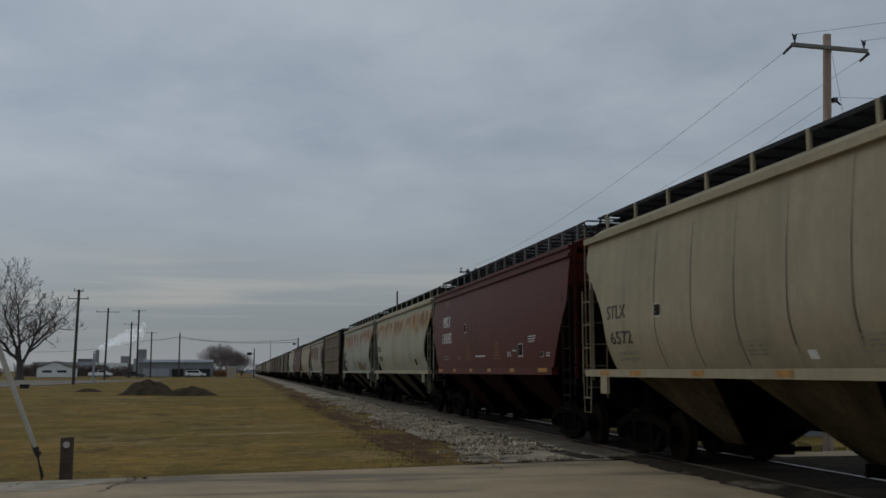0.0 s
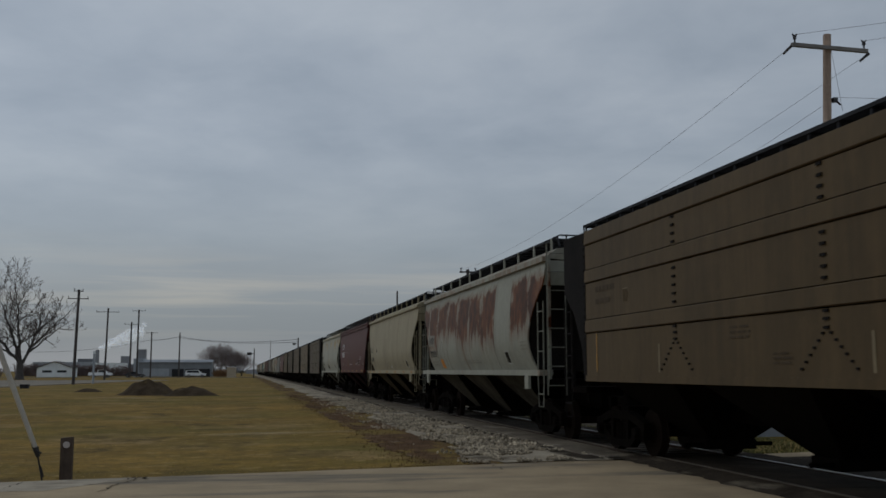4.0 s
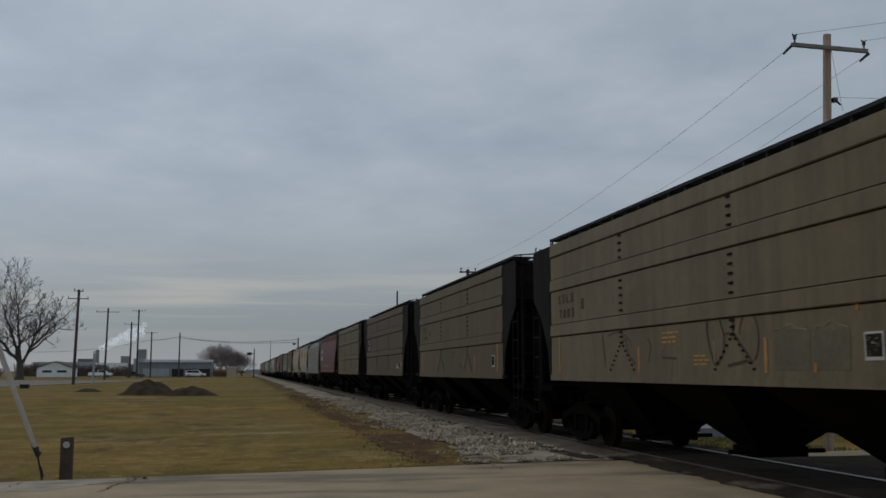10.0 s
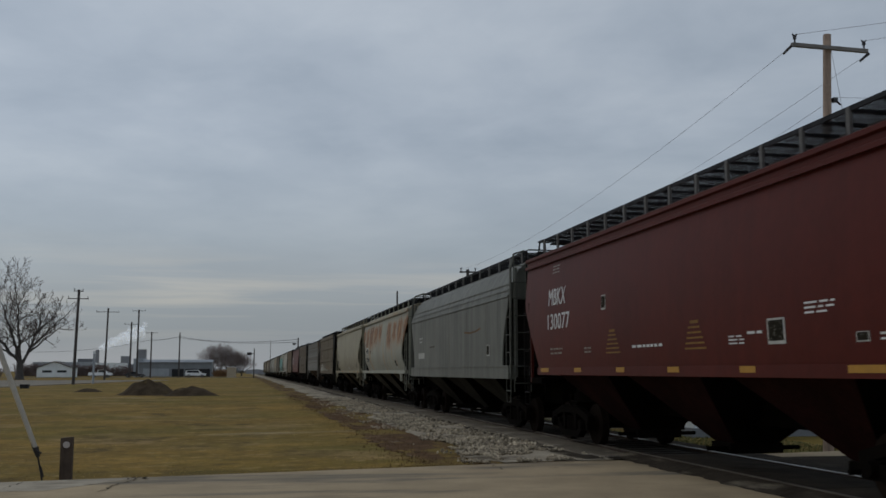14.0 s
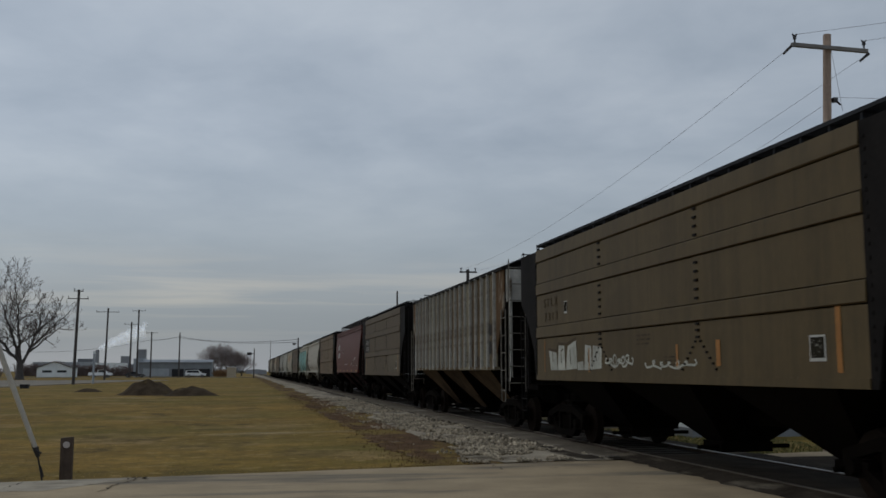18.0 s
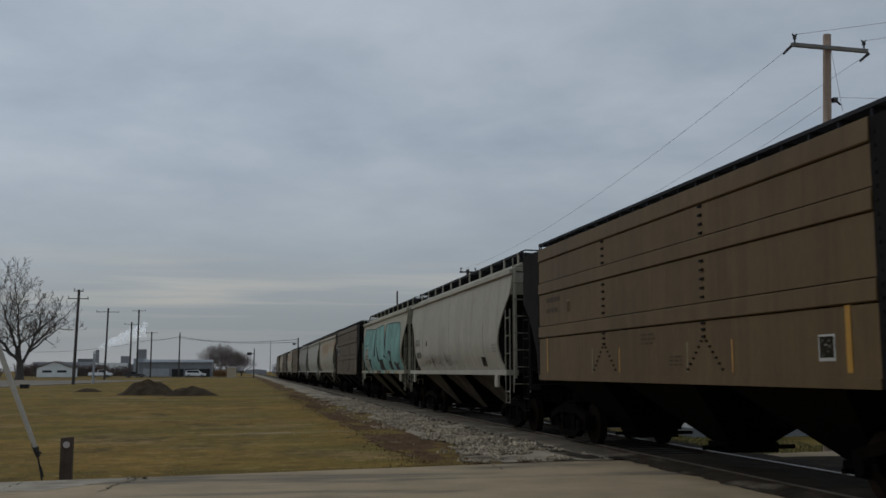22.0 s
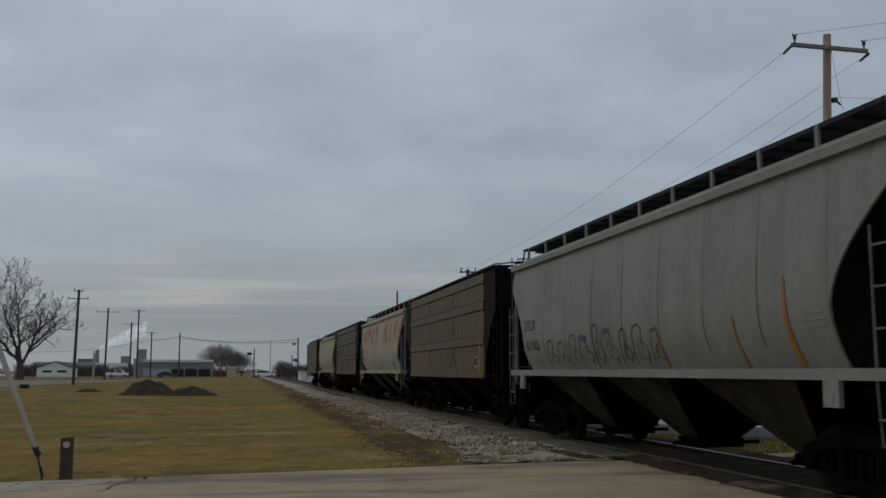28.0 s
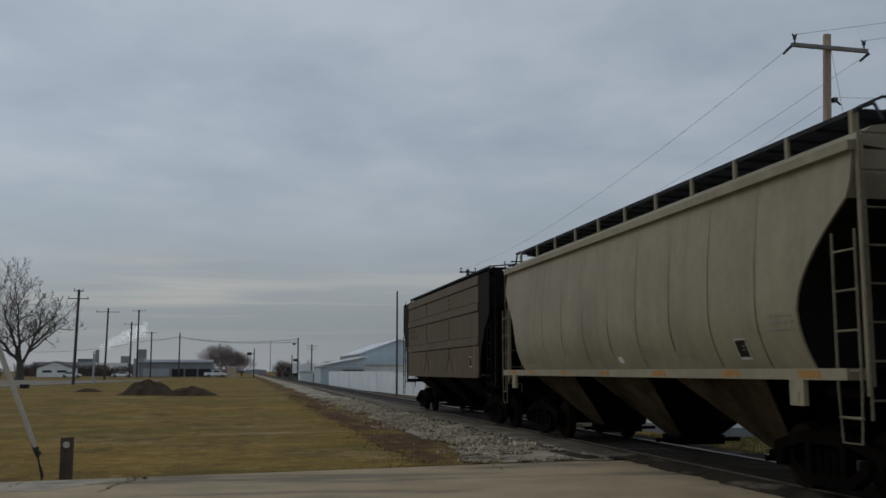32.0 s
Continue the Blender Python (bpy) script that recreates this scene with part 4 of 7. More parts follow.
def ribbed_hopper(car, paint, rib_paint, lower):
    """old hopper with outside vertical ribs and rusted white sides"""
    half, z0, z1 = 5.95, 1.64, 4.14
    for s in (-1, 1):
        part("side_sheet", shared("bside%d/side_sheet" % s, lambda: side_geo(lambda z: 1.54, lambda z: 0.0, half, z0, z1, 4, s)), paint, car)
        part("side_sill", shared("bsill%d/side_sill" % s, lambda: Geo().box(s * 1.45, s * 1.6, -half, half, 1.58, 1.66)), paint, car)
        part("top_chord", shared("bchord%d/top_chord" % s, lambda: Geo().box(s * 1.45, s * 1.6, -half - 0.8, half + 0.8, 4.12, 4.2)), dark_m, car)
        for i in range(18):
            part("rib", shared("brib%d/rib" % s, lambda: Geo().box(s * 1.53, s * 1.62, -0.024, 0.024, 1.6, 4.14)), rib_paint, car, m=pose(0, -half + 0.1 + (2 * half - 0.2) * i / 17, 0))
        part("end_wall", shared("bend%d/end_wall" % s, lambda: Geo().frustum([(-1.5, s * 4.9, 1.6), (1.5, s * 4.9, 1.6), (1.5, s * 5.0, 1.6), (-1.5, s * 5.0, 1.6)],
                                                                               [(-1.5, s * 6.75, 3.3), (1.5, s * 6.75, 3.3), (1.5, s * 6.85, 3.3), (-1.5, s * 6.85, 3.3)])), dark_m, car)
        part("end_panel", shared("bendp%d/end_panel" % s, lambda: Geo().box(-1.5, 1.5, s * 6.75, s * 6.83, 3.3, 4.12)), rib_paint, car, "pale upper end sheet")
        for q in (-1, 1):
            def cor():
                a, b = q * half, q * (half + 0.75)
                poly = [(a, 2.0), (b, 3.2), (b, 4.12), (a, 4.12)]
                return Geo().add([(s * 1.52, y, z) for y, z in poly] + [(s * 1.55, y, z) for y, z in poly], [(0, 1, 2, 3), (7, 6, 5, 4), (0, 1, 5, 4), (1, 2, 6, 5), (2, 3, 7, 6), (3, 0, 4, 7)])
            part("corner_panel", shared("bcor%d%d/corner_panel" % (s, q), cor), rust_corner_m, car, "rust-brown corner sheet")
    part("roof", shared("broof/roof", lambda: Geo().loft([[(x, y, z) for x, z in [(-1.5, 4.18), (-0.6, 4.3), (0.6, 4.3), (1.5, 4.18), (0.6, 4.05), (-0.6, 4.05)]] for y in (-6.8, 6.8)])), dark_m, car)
    part("running_board", shared("bboard/running_board", lambda: Geo().box(-1.1, -0.6, -6.8, 6.8, 4.38, 4.41).box(0.6, 1.1, -6.8, 6.8, 4.38, 4.41).path([(-1.1, -6.8, 4.2), (-1.1, -6.85, 4.5), (1.1, -6.85, 4.5), (1.1, -6.8, 4.2)], 0.018).path([(-1.1, 6.8, 4.2), (-1.1, 6.85, 4.5), (1.1, 6.85, 4.5), (1.1, 6.8, 4.2)], 0.018)), grating_m, car)
    common_bays(car, lower, 1.6, 1.5)
    end_gear(car, 6.85, rib_paint, mat("grimy_ladder_steel", (0.17, 0.155, 0.13), 0.8, 0, 0.3, 3, 20, 0.1, spec=0.1), 1.6, 4.1)
    trucks(car, 5.65)


# where each car's middle stands at the start, and what it is
CENTRES = [10.62, 25.97, 41.02, 56.94, 72.91, 88.88, 104.85, 120.17, 135.59, 151.56, 167.27, 183.02, 198.8, 214.45, 230.04, 245.74, 261.44, 277.14, 292.78, 308.4, 324.02, 339.68, 355.22, 370.94, 386.65, 402.53, 418.16, 433.79, 449.42, 465.17, 480.73, 496.06, 511.6, 527.3]
KINDS = "T R G G P G T R G P P P P P R S G T P B P R P A A P C G G P G P T P".split()
TAN, GREY, PALE, BROWN, RED = (0.30, 0.258, 0.172), (0.295, 0.29, 0.235), (0.345, 0.318, 0.258), (0.098, 0.066, 0.0295), (0.074, 0.0100, 0.0058)
RUST = {2: (0.35, 0.8, 0.12, 1.0, (0.24, 0.115, 0.035)), 3: (0.42, 0.85, 0.3, 1.0, (0.20, 0.072, 0.016)), 5: (1.0, 1.5, 0.05, 0.95, (0.115, 0.034, 0.009)), 8: (0.25, 0.75, 0.35, 0.8, (0.33, 0.19, 0.066)),
        16: (0.85, 1.3, 0.2, 0.95, (0.25, 0.1, 0.028)), 26: (0.4, 1.1, 0.3, 0.85, (0.27, 0.145, 0.05)), 30: (0.5, 1.1, 0.3, 0.9, (0.27, 0.125, 0.04))}
LABELS = {"T": "tan round-sided covered hopper car with weld seams", "R": "dark red straight-sided covered hopper car", "G": "grey covered hopper car with rust patches",
          "P": "brown flat-sided covered hopper car with black ends", "S": "slate grey straight-sided covered hopper car", "B": "rust-streaked white covered hopper car with vertical ribs",
          "A": "pale grey covered hopper car with spray-painted graffiti", "C": "cream covered hopper car with faint rust"}
DIRT = {1: 1.12, 8: 1.09, 9: 0.95, 10: 1.58, 12: 0.7, 13: 1.08, 14: 1.14, 17: 0.92, 20: 0.82, 21: 1.2, 22: 1.2, 25: 0.68, 28: 0.78, 29: 1.05, 31: 0.74, 32: 0.97}   # how clean a car is
TINT = {8: (0.318, 0.292, 0.262), 9: (0.096, 0.073, 0.041), 10: (0.096, 0.075, 0.044), 11: (0.1, 0.071, 0.035), 25: (0.11, 0.067, 0.03)}   # cars off the common colour
CARS = []
CAR_Z = RAIL_Z - 0.05   # wheel flanges reach below the rail head


def build_train():
    for i, (y, k) in enumerate(zip(CENTRES, KINDS)):
        car = tagged(new("hopper_car"), LABELS[k], "rail car", "cars of the freight train")
        car.location = (TRACK_X, y, CAR_Z)
        CARS.append(car)
        r = random.Random(i)
        j = lambda c, a=0.06: tuple(x * DIRT.get(i, 1.0) * r.uniform(1 - a, 1 + a) for x in c)
        # bay paint: car colour cut down for grime and the shade under the sill
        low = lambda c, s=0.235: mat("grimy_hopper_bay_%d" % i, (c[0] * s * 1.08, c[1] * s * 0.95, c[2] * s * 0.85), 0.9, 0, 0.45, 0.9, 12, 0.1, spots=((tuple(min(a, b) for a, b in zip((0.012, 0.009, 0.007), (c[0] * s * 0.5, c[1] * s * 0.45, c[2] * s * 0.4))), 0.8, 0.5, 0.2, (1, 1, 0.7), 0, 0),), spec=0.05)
        steps_paint = lambda c: mat("worn_ladder_paint_%d" % i, tuple(x * 0.62 for x in c), 0.8, 0, 0.35, 2.0, 15, 0.1, spec=0.1)
        if k == "T":
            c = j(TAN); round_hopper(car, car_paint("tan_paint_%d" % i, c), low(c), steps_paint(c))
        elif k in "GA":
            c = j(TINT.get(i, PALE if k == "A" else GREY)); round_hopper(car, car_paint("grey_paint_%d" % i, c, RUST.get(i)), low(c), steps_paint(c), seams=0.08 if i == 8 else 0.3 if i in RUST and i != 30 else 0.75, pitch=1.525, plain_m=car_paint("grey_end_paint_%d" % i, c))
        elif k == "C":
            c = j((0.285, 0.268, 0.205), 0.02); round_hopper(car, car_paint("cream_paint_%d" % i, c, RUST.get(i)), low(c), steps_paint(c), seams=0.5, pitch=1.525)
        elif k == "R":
            c = j(RED); straight_hopper(car, car_paint("red_paint_%d" % i, c, rough=0.5, streak=0.1, spec=0.12, dusty=0.1), low((0.03, 0.010, 0.009), 0.7), dark_red_m)
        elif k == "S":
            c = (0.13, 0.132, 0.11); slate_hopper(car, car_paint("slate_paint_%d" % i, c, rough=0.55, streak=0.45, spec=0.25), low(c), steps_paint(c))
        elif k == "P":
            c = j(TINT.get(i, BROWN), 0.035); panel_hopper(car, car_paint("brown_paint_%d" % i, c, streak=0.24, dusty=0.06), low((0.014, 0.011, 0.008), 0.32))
        else:
            ribbed_hopper(car, ribbed_paint(),
                          mat("rib_white_paint", (0.50, 0.48, 0.43), 0.7, 0, 0.25, 2, 12, 0.05, spots=(((0.09, 0.06, 0.035), 1.0, 0.55, 0.12, (1, 1, 1), 0, 0),), streak=0.3), low((0.2, 0.15, 0.095), 0.42))


build_train()


# ---- writing, reflectors and graffiti on the sides ----
def flat_side(z):
    return 1.602


def sheet(name, car, quads, material, xf, off=0.006, rows=3, label=""):
    """painted areas on the lawn side: quads of four (y, z) corners, laid on the curved side"""
    g = Geo()
    for q in quads:
        (ya, za), (yb, zb), (yc, zc), (yd, zd) = q
        o = len(g.v)
        for i in range(rows + 1):
            k = i / rows
            for y, z in (((ya + (yd - ya) * k), (za + (zd - za) * k)), ((yb + (yc - yb) * k), (zb + (zc - zb) * k))):
                g.v.append((-(xf(z) + off), y, z))
        for i in range(rows):
            g.f.append((o + 2 * i, o + 2 * i + 1, o + 2 * i + 3, o + 2 * i + 2))
    ob = part(name, g, material, car, label)
    bm = bmesh.new(); bm.from_mesh(ob.data)
    bmesh.ops.remove_doubles(bm, verts=bm.verts, dist=0.0008)
    bm.to_mesh(ob.data); bm.free()
    return ob


def rect(y0, y1, z0, z1):
    return ((y0, z0), (y1, z0), (y1, z1), (y0, z1))


def stencil(car, y0, y1, z0, z1, n, material, xf, seed=0):
    """small writing as rows of short bars"""
    r = random.Random(seed + int(abs(y0) * 100) + n)
    quads = []
    h = (z1 - z0) / n
    for i in range(n):
        y = y0
        while abs(y - y0) < abs(y1 - y0) * r.uniform(0.75, 1.0):
            w = r.uniform(0.08, 0.26) * (1 if y1 > y0 else -1)
            e = y + w
            if abs(e - y0) > abs(y1 - y0):
                e = y1
            quads.append(rect(y, e, z1 - i * h - h * 0.42, z1 - i * h))
            y = e + 0.05 * (1 if y1 > y0 else -1)
    tagged(sheet("stencil", car, quads, material, xf, 0.006, 1), kind="stuff")


placard_white_m = mat("worn_white_placard", (0.46, 0.45, 0.41), 0.8, 0, 0.2, 6, 40, 0.03, spec=0.08)
placard_dark_m = mat("dark_placard_face", (0.026, 0.022, 0.016), 0.95, 0, 0.3, 9, 40, 0.03, spots=(((0.2, 0.19, 0.16), 14.0, 0.58, 0.05, (1, 1, 2), 0, 0),), spec=0.04)


def placard(car, y0, y1, z0, z1, xf):
    sheet("placard_frame", car, [rect(y0, y1, z0, z1)], placard_white_m, xf, 0.006)
    f = 0.08
    w, h = (y1 - y0) * f, (z1 - z0) * f
    sheet("placard", car, [rect(y0 + w, y1 - w, z0 + h * 1.6, z1 - h)], placard_dark_m, xf, 0.010)


def words(car, s, y0, y1, z0, z1, material, xf):
    """lettering from y0 (its left end) to y1, between heights z0 and z1"""
    me = text_mesh(s, 1.0, "text/" + s)
    xs = [v.co.x for v in me.vertices]
    ys = [v.co.y for v in me.vertices]
    a, b, c, d = min(xs), max(xs), min(ys), max(ys)
    m2 = me.copy()
    for v in m2.vertices:
        y = y0 + (y1 - y0) * (v.co.x - a) / (b - a)
        z = z0 + (z1 - z0) * (v.co.y - c) / (d - c)
        v.co = (-(xf(z) + 0.008 + v.co.z), y, z)
    m2.materials.clear()
    m2.materials.append(material)
    ob = new("lettering", m2)
    ob.parent = car


def ribbon(pts, w):
    """quads along a line of (y, z) points"""
    nor = []
    for i, (y, z) in enumerate(pts):
        (ya, za), (yb, zb) = pts[max(0, i - 1)], pts[min(len(pts) - 1, i + 1)]
        d = math.hypot(yb - ya, zb - za) or 1
        nor.append((-(zb - za) / d * w / 2, (yb - ya) / d * w / 2))
    side = lambda i, k: (pts[i][0] + k * nor[i][0], pts[i][1] + k * nor[i][1])
    return [(side(i, -1), side(i, 1), side(i + 1, 1), side(i + 1, -1)) for i in range(len(pts) - 1)]


def scrawl(y0, y1, z0, z1, n, seed):
    """one looping hand-drawn line"""
    r = random.Random(seed)
    pts = []
    for i in range(n * 8 + 1):
        k = i / (n * 8)
        a = k * n * 2 * math.pi
        amp = 0.5 + 0.3 * math.sin(a * 0.37 + seed)
        pts.append((y0 + (y1 - y0) * k + 0.12 * math.sin(a) * (1 if y1 < y0 else -1), (z0 + z1) / 2 + (z1 - z0) * 0.5 * amp * math.cos(a + 0.5 * math.sin(a * 0.5)) + r.uniform(-0.02, 0.02)))
    return pts


outline_m = mat("dark_teal_outline", (0.035, 0.06, 0.055), 0.7, 0, 0.3, 2, 12, 0.03, spec=0.2)
teal_m = mat("teal_spray_paint", (0.195, 0.375, 0.335), 0.7, 0, 0.25, 1.1, 9, 0.03, streak=0.2, spec=0.2)
tealdark_m = mat("dark_spray_paint", (0.028, 0.024, 0.02), 0.7, 0, 0.3, 2, 12, 0.03, spec=0.2)
silver_m = mat("silver_spray_paint", (0.42, 0.42, 0.36), 0.7, 0, 0.3, 2, 12, 0.03, spec=0.2)
blue_m = mat("faded_blue_spray_paint", (0.175, 0.2, 0.2), 0.7, 0, 0.3, 2, 12, 0.03, spec=0.2)
spray_blue_m = mat("blue_spray_paint", (0.075, 0.10, 0.155), 0.7, 0, 0.3, 2, 12, 0.03, spec=0.2)
ochre_m = mat("ochre_spray_paint", (0.19, 0.155, 0.075), 0.7, 0, 0.3, 2, 12, 0.03, spec=0.2)
ghost_m = mat("ghosted_lettering", (0.08, 0.056, 0.031), 0.8, 0, 0.35, 3, 12, 0.03, spec=0.1)
buffed_m = mat("buffed_grey_paint", (0.122, 0.104, 0.07), 0.75, 0, 0.2, 2, 12, 0.03, spec=0.15)
faint_m = mat("faded_dark_lettering", (0.065, 0.045, 0.026), 0.7, 0, 0.3, 2, 12, 0.03, spec=0.2)
patch_paint_m = mat("repainted_patch", (0.122, 0.1, 0.066), 0.7, 0, 0.2, 1, 12, 0.03, spec=0.2)
amber_m = mat("faded_amber_reflector", (0.34, 0.17, 0.04), 0.6, 0, 0.25, 6, 30, 0.03)
primer_m = mat("black_number_panel", (0.03, 0.025, 0.02), 0.7, 0, 0.2, 2, 12, 0.03, spec=0.2)

ochre_let_m = mat("ochre_lettering", (0.20, 0.10, 0.016), 0.7, 0, 0.2, 4, 40, 0.03)
pale_stripe_m = mat("faded_pale_stripe", (0.19, 0.15, 0.085), 0.7, 0, 0.25, 4, 40, 0.03)
drip_m = mat("rust_run", (0.17, 0.10, 0.055), 0.8, 0, 0.3, 3, 20, 0.02, spec=0.1)
dull_m = mat("dull_white_lettering", (0.42, 0.41, 0.37), 0.7, 0, 0.2, 4, 40, 0.03)
pale_panel_m = mat("bare_pale_paint", (0.30, 0.285, 0.235), 0.7, 0, 0.2, 2, 12, 0.03, spec=0.15)
orange_tag_m = mat("orange_tag", (0.60, 0.22, 0.02), 0.6, 0, 0.1, 4, 40, 0.03)
RED_NO = {1: "130082", 7: "130065", 14: "130077", 21: "130088"}
ROUND_NO = {0: ("STLX", "6572"), 2: ("HMBX", "292853"), 3: ("HMBX", "292869"), 5: ("HMBX", "292837"), 6: ("STLX", "6269"), 8: ("HMBX", "292897"), 16: ("HMBX", "292843"),
            17: ("STLX", "6293"), 23: ("STLX", "6024"), 24: ("HMBX", "292913"), 27: ("STLX", "6075"), 28: ("STLX", "6185"), 30: ("STLX", "6191")}
PANEL_NO = {12: "7245", 20: "7268", 25: "7247", 31: "7262"}
FAINT_NO = {18: "7313", 10: "7003", 11: "7140"}


def sill_face(z):
    return 1.622


def cone(car, y, z0, z1, w, material, f):
    """a stack of bars that widens downwards"""
    quads = []
    n = 6
    for k in range(n):
        z = z1 - (z1 - z0) * (k + 0.5) / n
        ww = w * (0.42 + 0.58 * k / (n - 1))
        h = (z1 - z0) / n * (0.36 if k else 0.6)
        quads.append(rect(y + ww * (0.9 if k else 0.75), y - ww, z - h / 2, z + h / 2))
    tagged(sheet("stencil", car, quads, material, f, 0.006, 1), kind="stuff")


def mark_red(car, i):
    f = red_x
    if i in RED_NO:
        words(car, "MBKX", 5.35, 4.25, 2.93, 3.28, white_m, f)
        words(car, RED_NO[i], 5.38, 3.98, 2.42, 2.75, white_m, f)
    stencil(car, 5.2, 4.75, 3.58, 3.78, 3, grey_let_m, f, i)
    stencil(car, 5.25, 4.45, 1.85, 2.03, 2, grey_let_m, f, i)
    stencil(car, 3.15, 2.8, 1.86, 2.0, 2, grey_let_m, f, i)
    placard(car, 2.2, 1.98, 2.66, 2.93, f)
    cone(car, 1.7, 1.84, 2.3, 0.36, ochre_let_m, f)
    stencil(car, 0.8, -0.4, 1.88, 1.98, 1, white_m, f, i)
    cone(car, -1.52, 1.84, 2.3, 0.36, ochre_let_m, f)
    stencil(car, -2.55, -2.95, 1.88, 2.02, 3, white_m, f, i)
    stencil(car, -3.05, -3.42, 1.98, 2.06, 1, white_m, f, i)
    placard(car, -3.55, -3.96, 1.88, 2.2, f)
    stencil(car, -4.4, -5.0, 2.18, 2.35, 3, white_m, f, i)
    placard(car, -5.34, -5.57, 1.86, 1.97, f)
    stencil(car, -5.75, -6.0, 1.84, 1.95, 2, white_m, f, i)
    for a, b in ((5.9, 5.35), (3.7, 3.3), (1.5, 1.12), (-0.62, -1.02), (-2.85, -3.25), (-5.2, -5.85)):
        sheet("reflector", car, [rect(a, b, 1.53, 1.615)], yellow_m, lambda z: 1.617, 0.004, 1)


def mark_round(car, i):
    f = cf_x
    r = random.Random(i * 3)
    lm = black_let_m if i not in (24,) else tealdark_m
    if i == 24:
        teal_mural(car)
        placard(car, -3.9, -4.15, 1.72, 1.95, lambda z: cf_x(z) + 0.02)
        for y in (6.1, 3.9, 0.6, -2.4, -5.0):
            sheet("reflector", car, [rect(y + 0.2, y - 0.25, 1.475, 1.56)], yellow_m, sill_face, 0.003, 1)
        return
    if i in ROUND_NO:
        a, n = ROUND_NO[i]
        if i in (3, 5, 16):
            sheet("number_panel", car, [((5.7, 2.42), (4.78, 2.4), (4.78, 2.76), (5.7, 2.76)) if i == 16 else ((6.0, 2.42), (5.06, 2.36), (5.02, 2.76), (6.02, 2.78))], silver_m if i == 16 else grey_let_m, f, 0.005)
        if i == 5:
            sheet("orange_tag", car, [((4.35, 1.66), (3.9, 1.63), (3.92, 1.93), (4.33, 1.95))], orange_tag_m, f, 0.007)
            sheet("graffiti", car, ribbon([(4.2, 1.95), (4.15, 2.2), (4.0, 2.32), (3.85, 2.5), (3.7, 2.48), (3.62, 2.2), (3.5, 2.1), (3.45, 1.7)], 0.025), faint_m, f)
        d = 0.3 if i == 16 else 0.0
        words(car, a, 5.95 - d, 5.1 - 0.8 * d, 2.46, 2.7, lm, f)
        words(car, n, 5.85 - d, 4.9 - 0.2 * (len(n) > 4) - d, 2.02, 2.24, lm, f)
    stencil(car, 5.7, 4.8, 1.68, 1.88, 2, grey_let_m, f, i)
    placard(car, 3.9, 3.65, 2.4, 2.62, f) if i in (0, 6, 16, 23, 27, 30) else None
    if i in (2, 3, 5, 8, 16):
        placard(car, -3.95, -4.3, 1.72, 2.05, f)
    elif i == 23:
        sheet("placard", car, [((-4.0, 1.71), (-4.46, 1.7), (-4.56, 1.93), (-4.08, 1.94))], placard_dark_m, f)
        sheet("placard_frame", car, [((-4.0, 1.68), (-4.46, 1.67), (-4.46, 1.70), (-4.0, 1.71))], drip_m, f)
    elif i != 28:
        placard(car, -4.48, -4.8, 1.7, 1.98, f)
    stencil(car, -5.45, -6.0, 2.0, 2.25, 3, grey_let_m, f, i)
    if i in (0, 6, 17, 32):
        sheet("sticker", car, [rect(-0.17, -0.36, 1.69, 1.8)], white_m, f)
        stencil(car, 1.4, 0.6, 1.72, 1.95, 4, grey_let_m, f, i)
        stencil(car, -1.2, -2.0, 1.72, 1.95, 4, grey_let_m, f, i + 1)
        stencil(car, -2.6, -3.2, 1.72, 1.8, 1, grey_let_m, f, i + 2)
    else:
        stencil(car, r.uniform(0, 1), r.uniform(-1.2, -0.6), 1.74, 1.86, 2, grey_let_m, f, i)
    if i in (0, 2, 6, 17, 24, 30, 32):
        for y in (6.1, 4.7, 2.4, 0.1, -2.2, -4.5, -6.35):
            sheet("reflector", car, [rect(y + 0.2, y - r.uniform(0.15, 0.3), 1.475, 1.56)], yellow_m if i in (2, 24) else amber_m, sill_face, 0.003, 1)
    if i in (27, 30):
        for y in (-5.2, -6.15):
            sheet("drip_stain", car, ribbon([(y, 2.3), (y - 0.01, 2.0), (y - 0.02, 1.62)], 0.03), drip_m, f)
    if i == 28:
        for y, z, w in ((-5.2, 2.7, 0.11), (-3.9, 2.3, 0.07), (-1.4, 2.3, 0.08), (1.62, 1.88, 0.06)):
            sheet("spray_mark", car, [((y + w * 0.3, z), (y - w * 0.1, z), (y - w, 1.6), (y + w * 0.2, 1.6))], orange_m, f, 0.011, 6, "orange spray stripe")
    if i == 23:
        for k, (a, b) in enumerate(((4.55, 3.4), (3.2, 2.75), (2.7, 1.5), (0.9, 0.1))):
            sheet("graffiti", car, ribbon(scrawl(a, b, 1.66, 2.15, 5, k + 2), 0.022), faint_m, f)
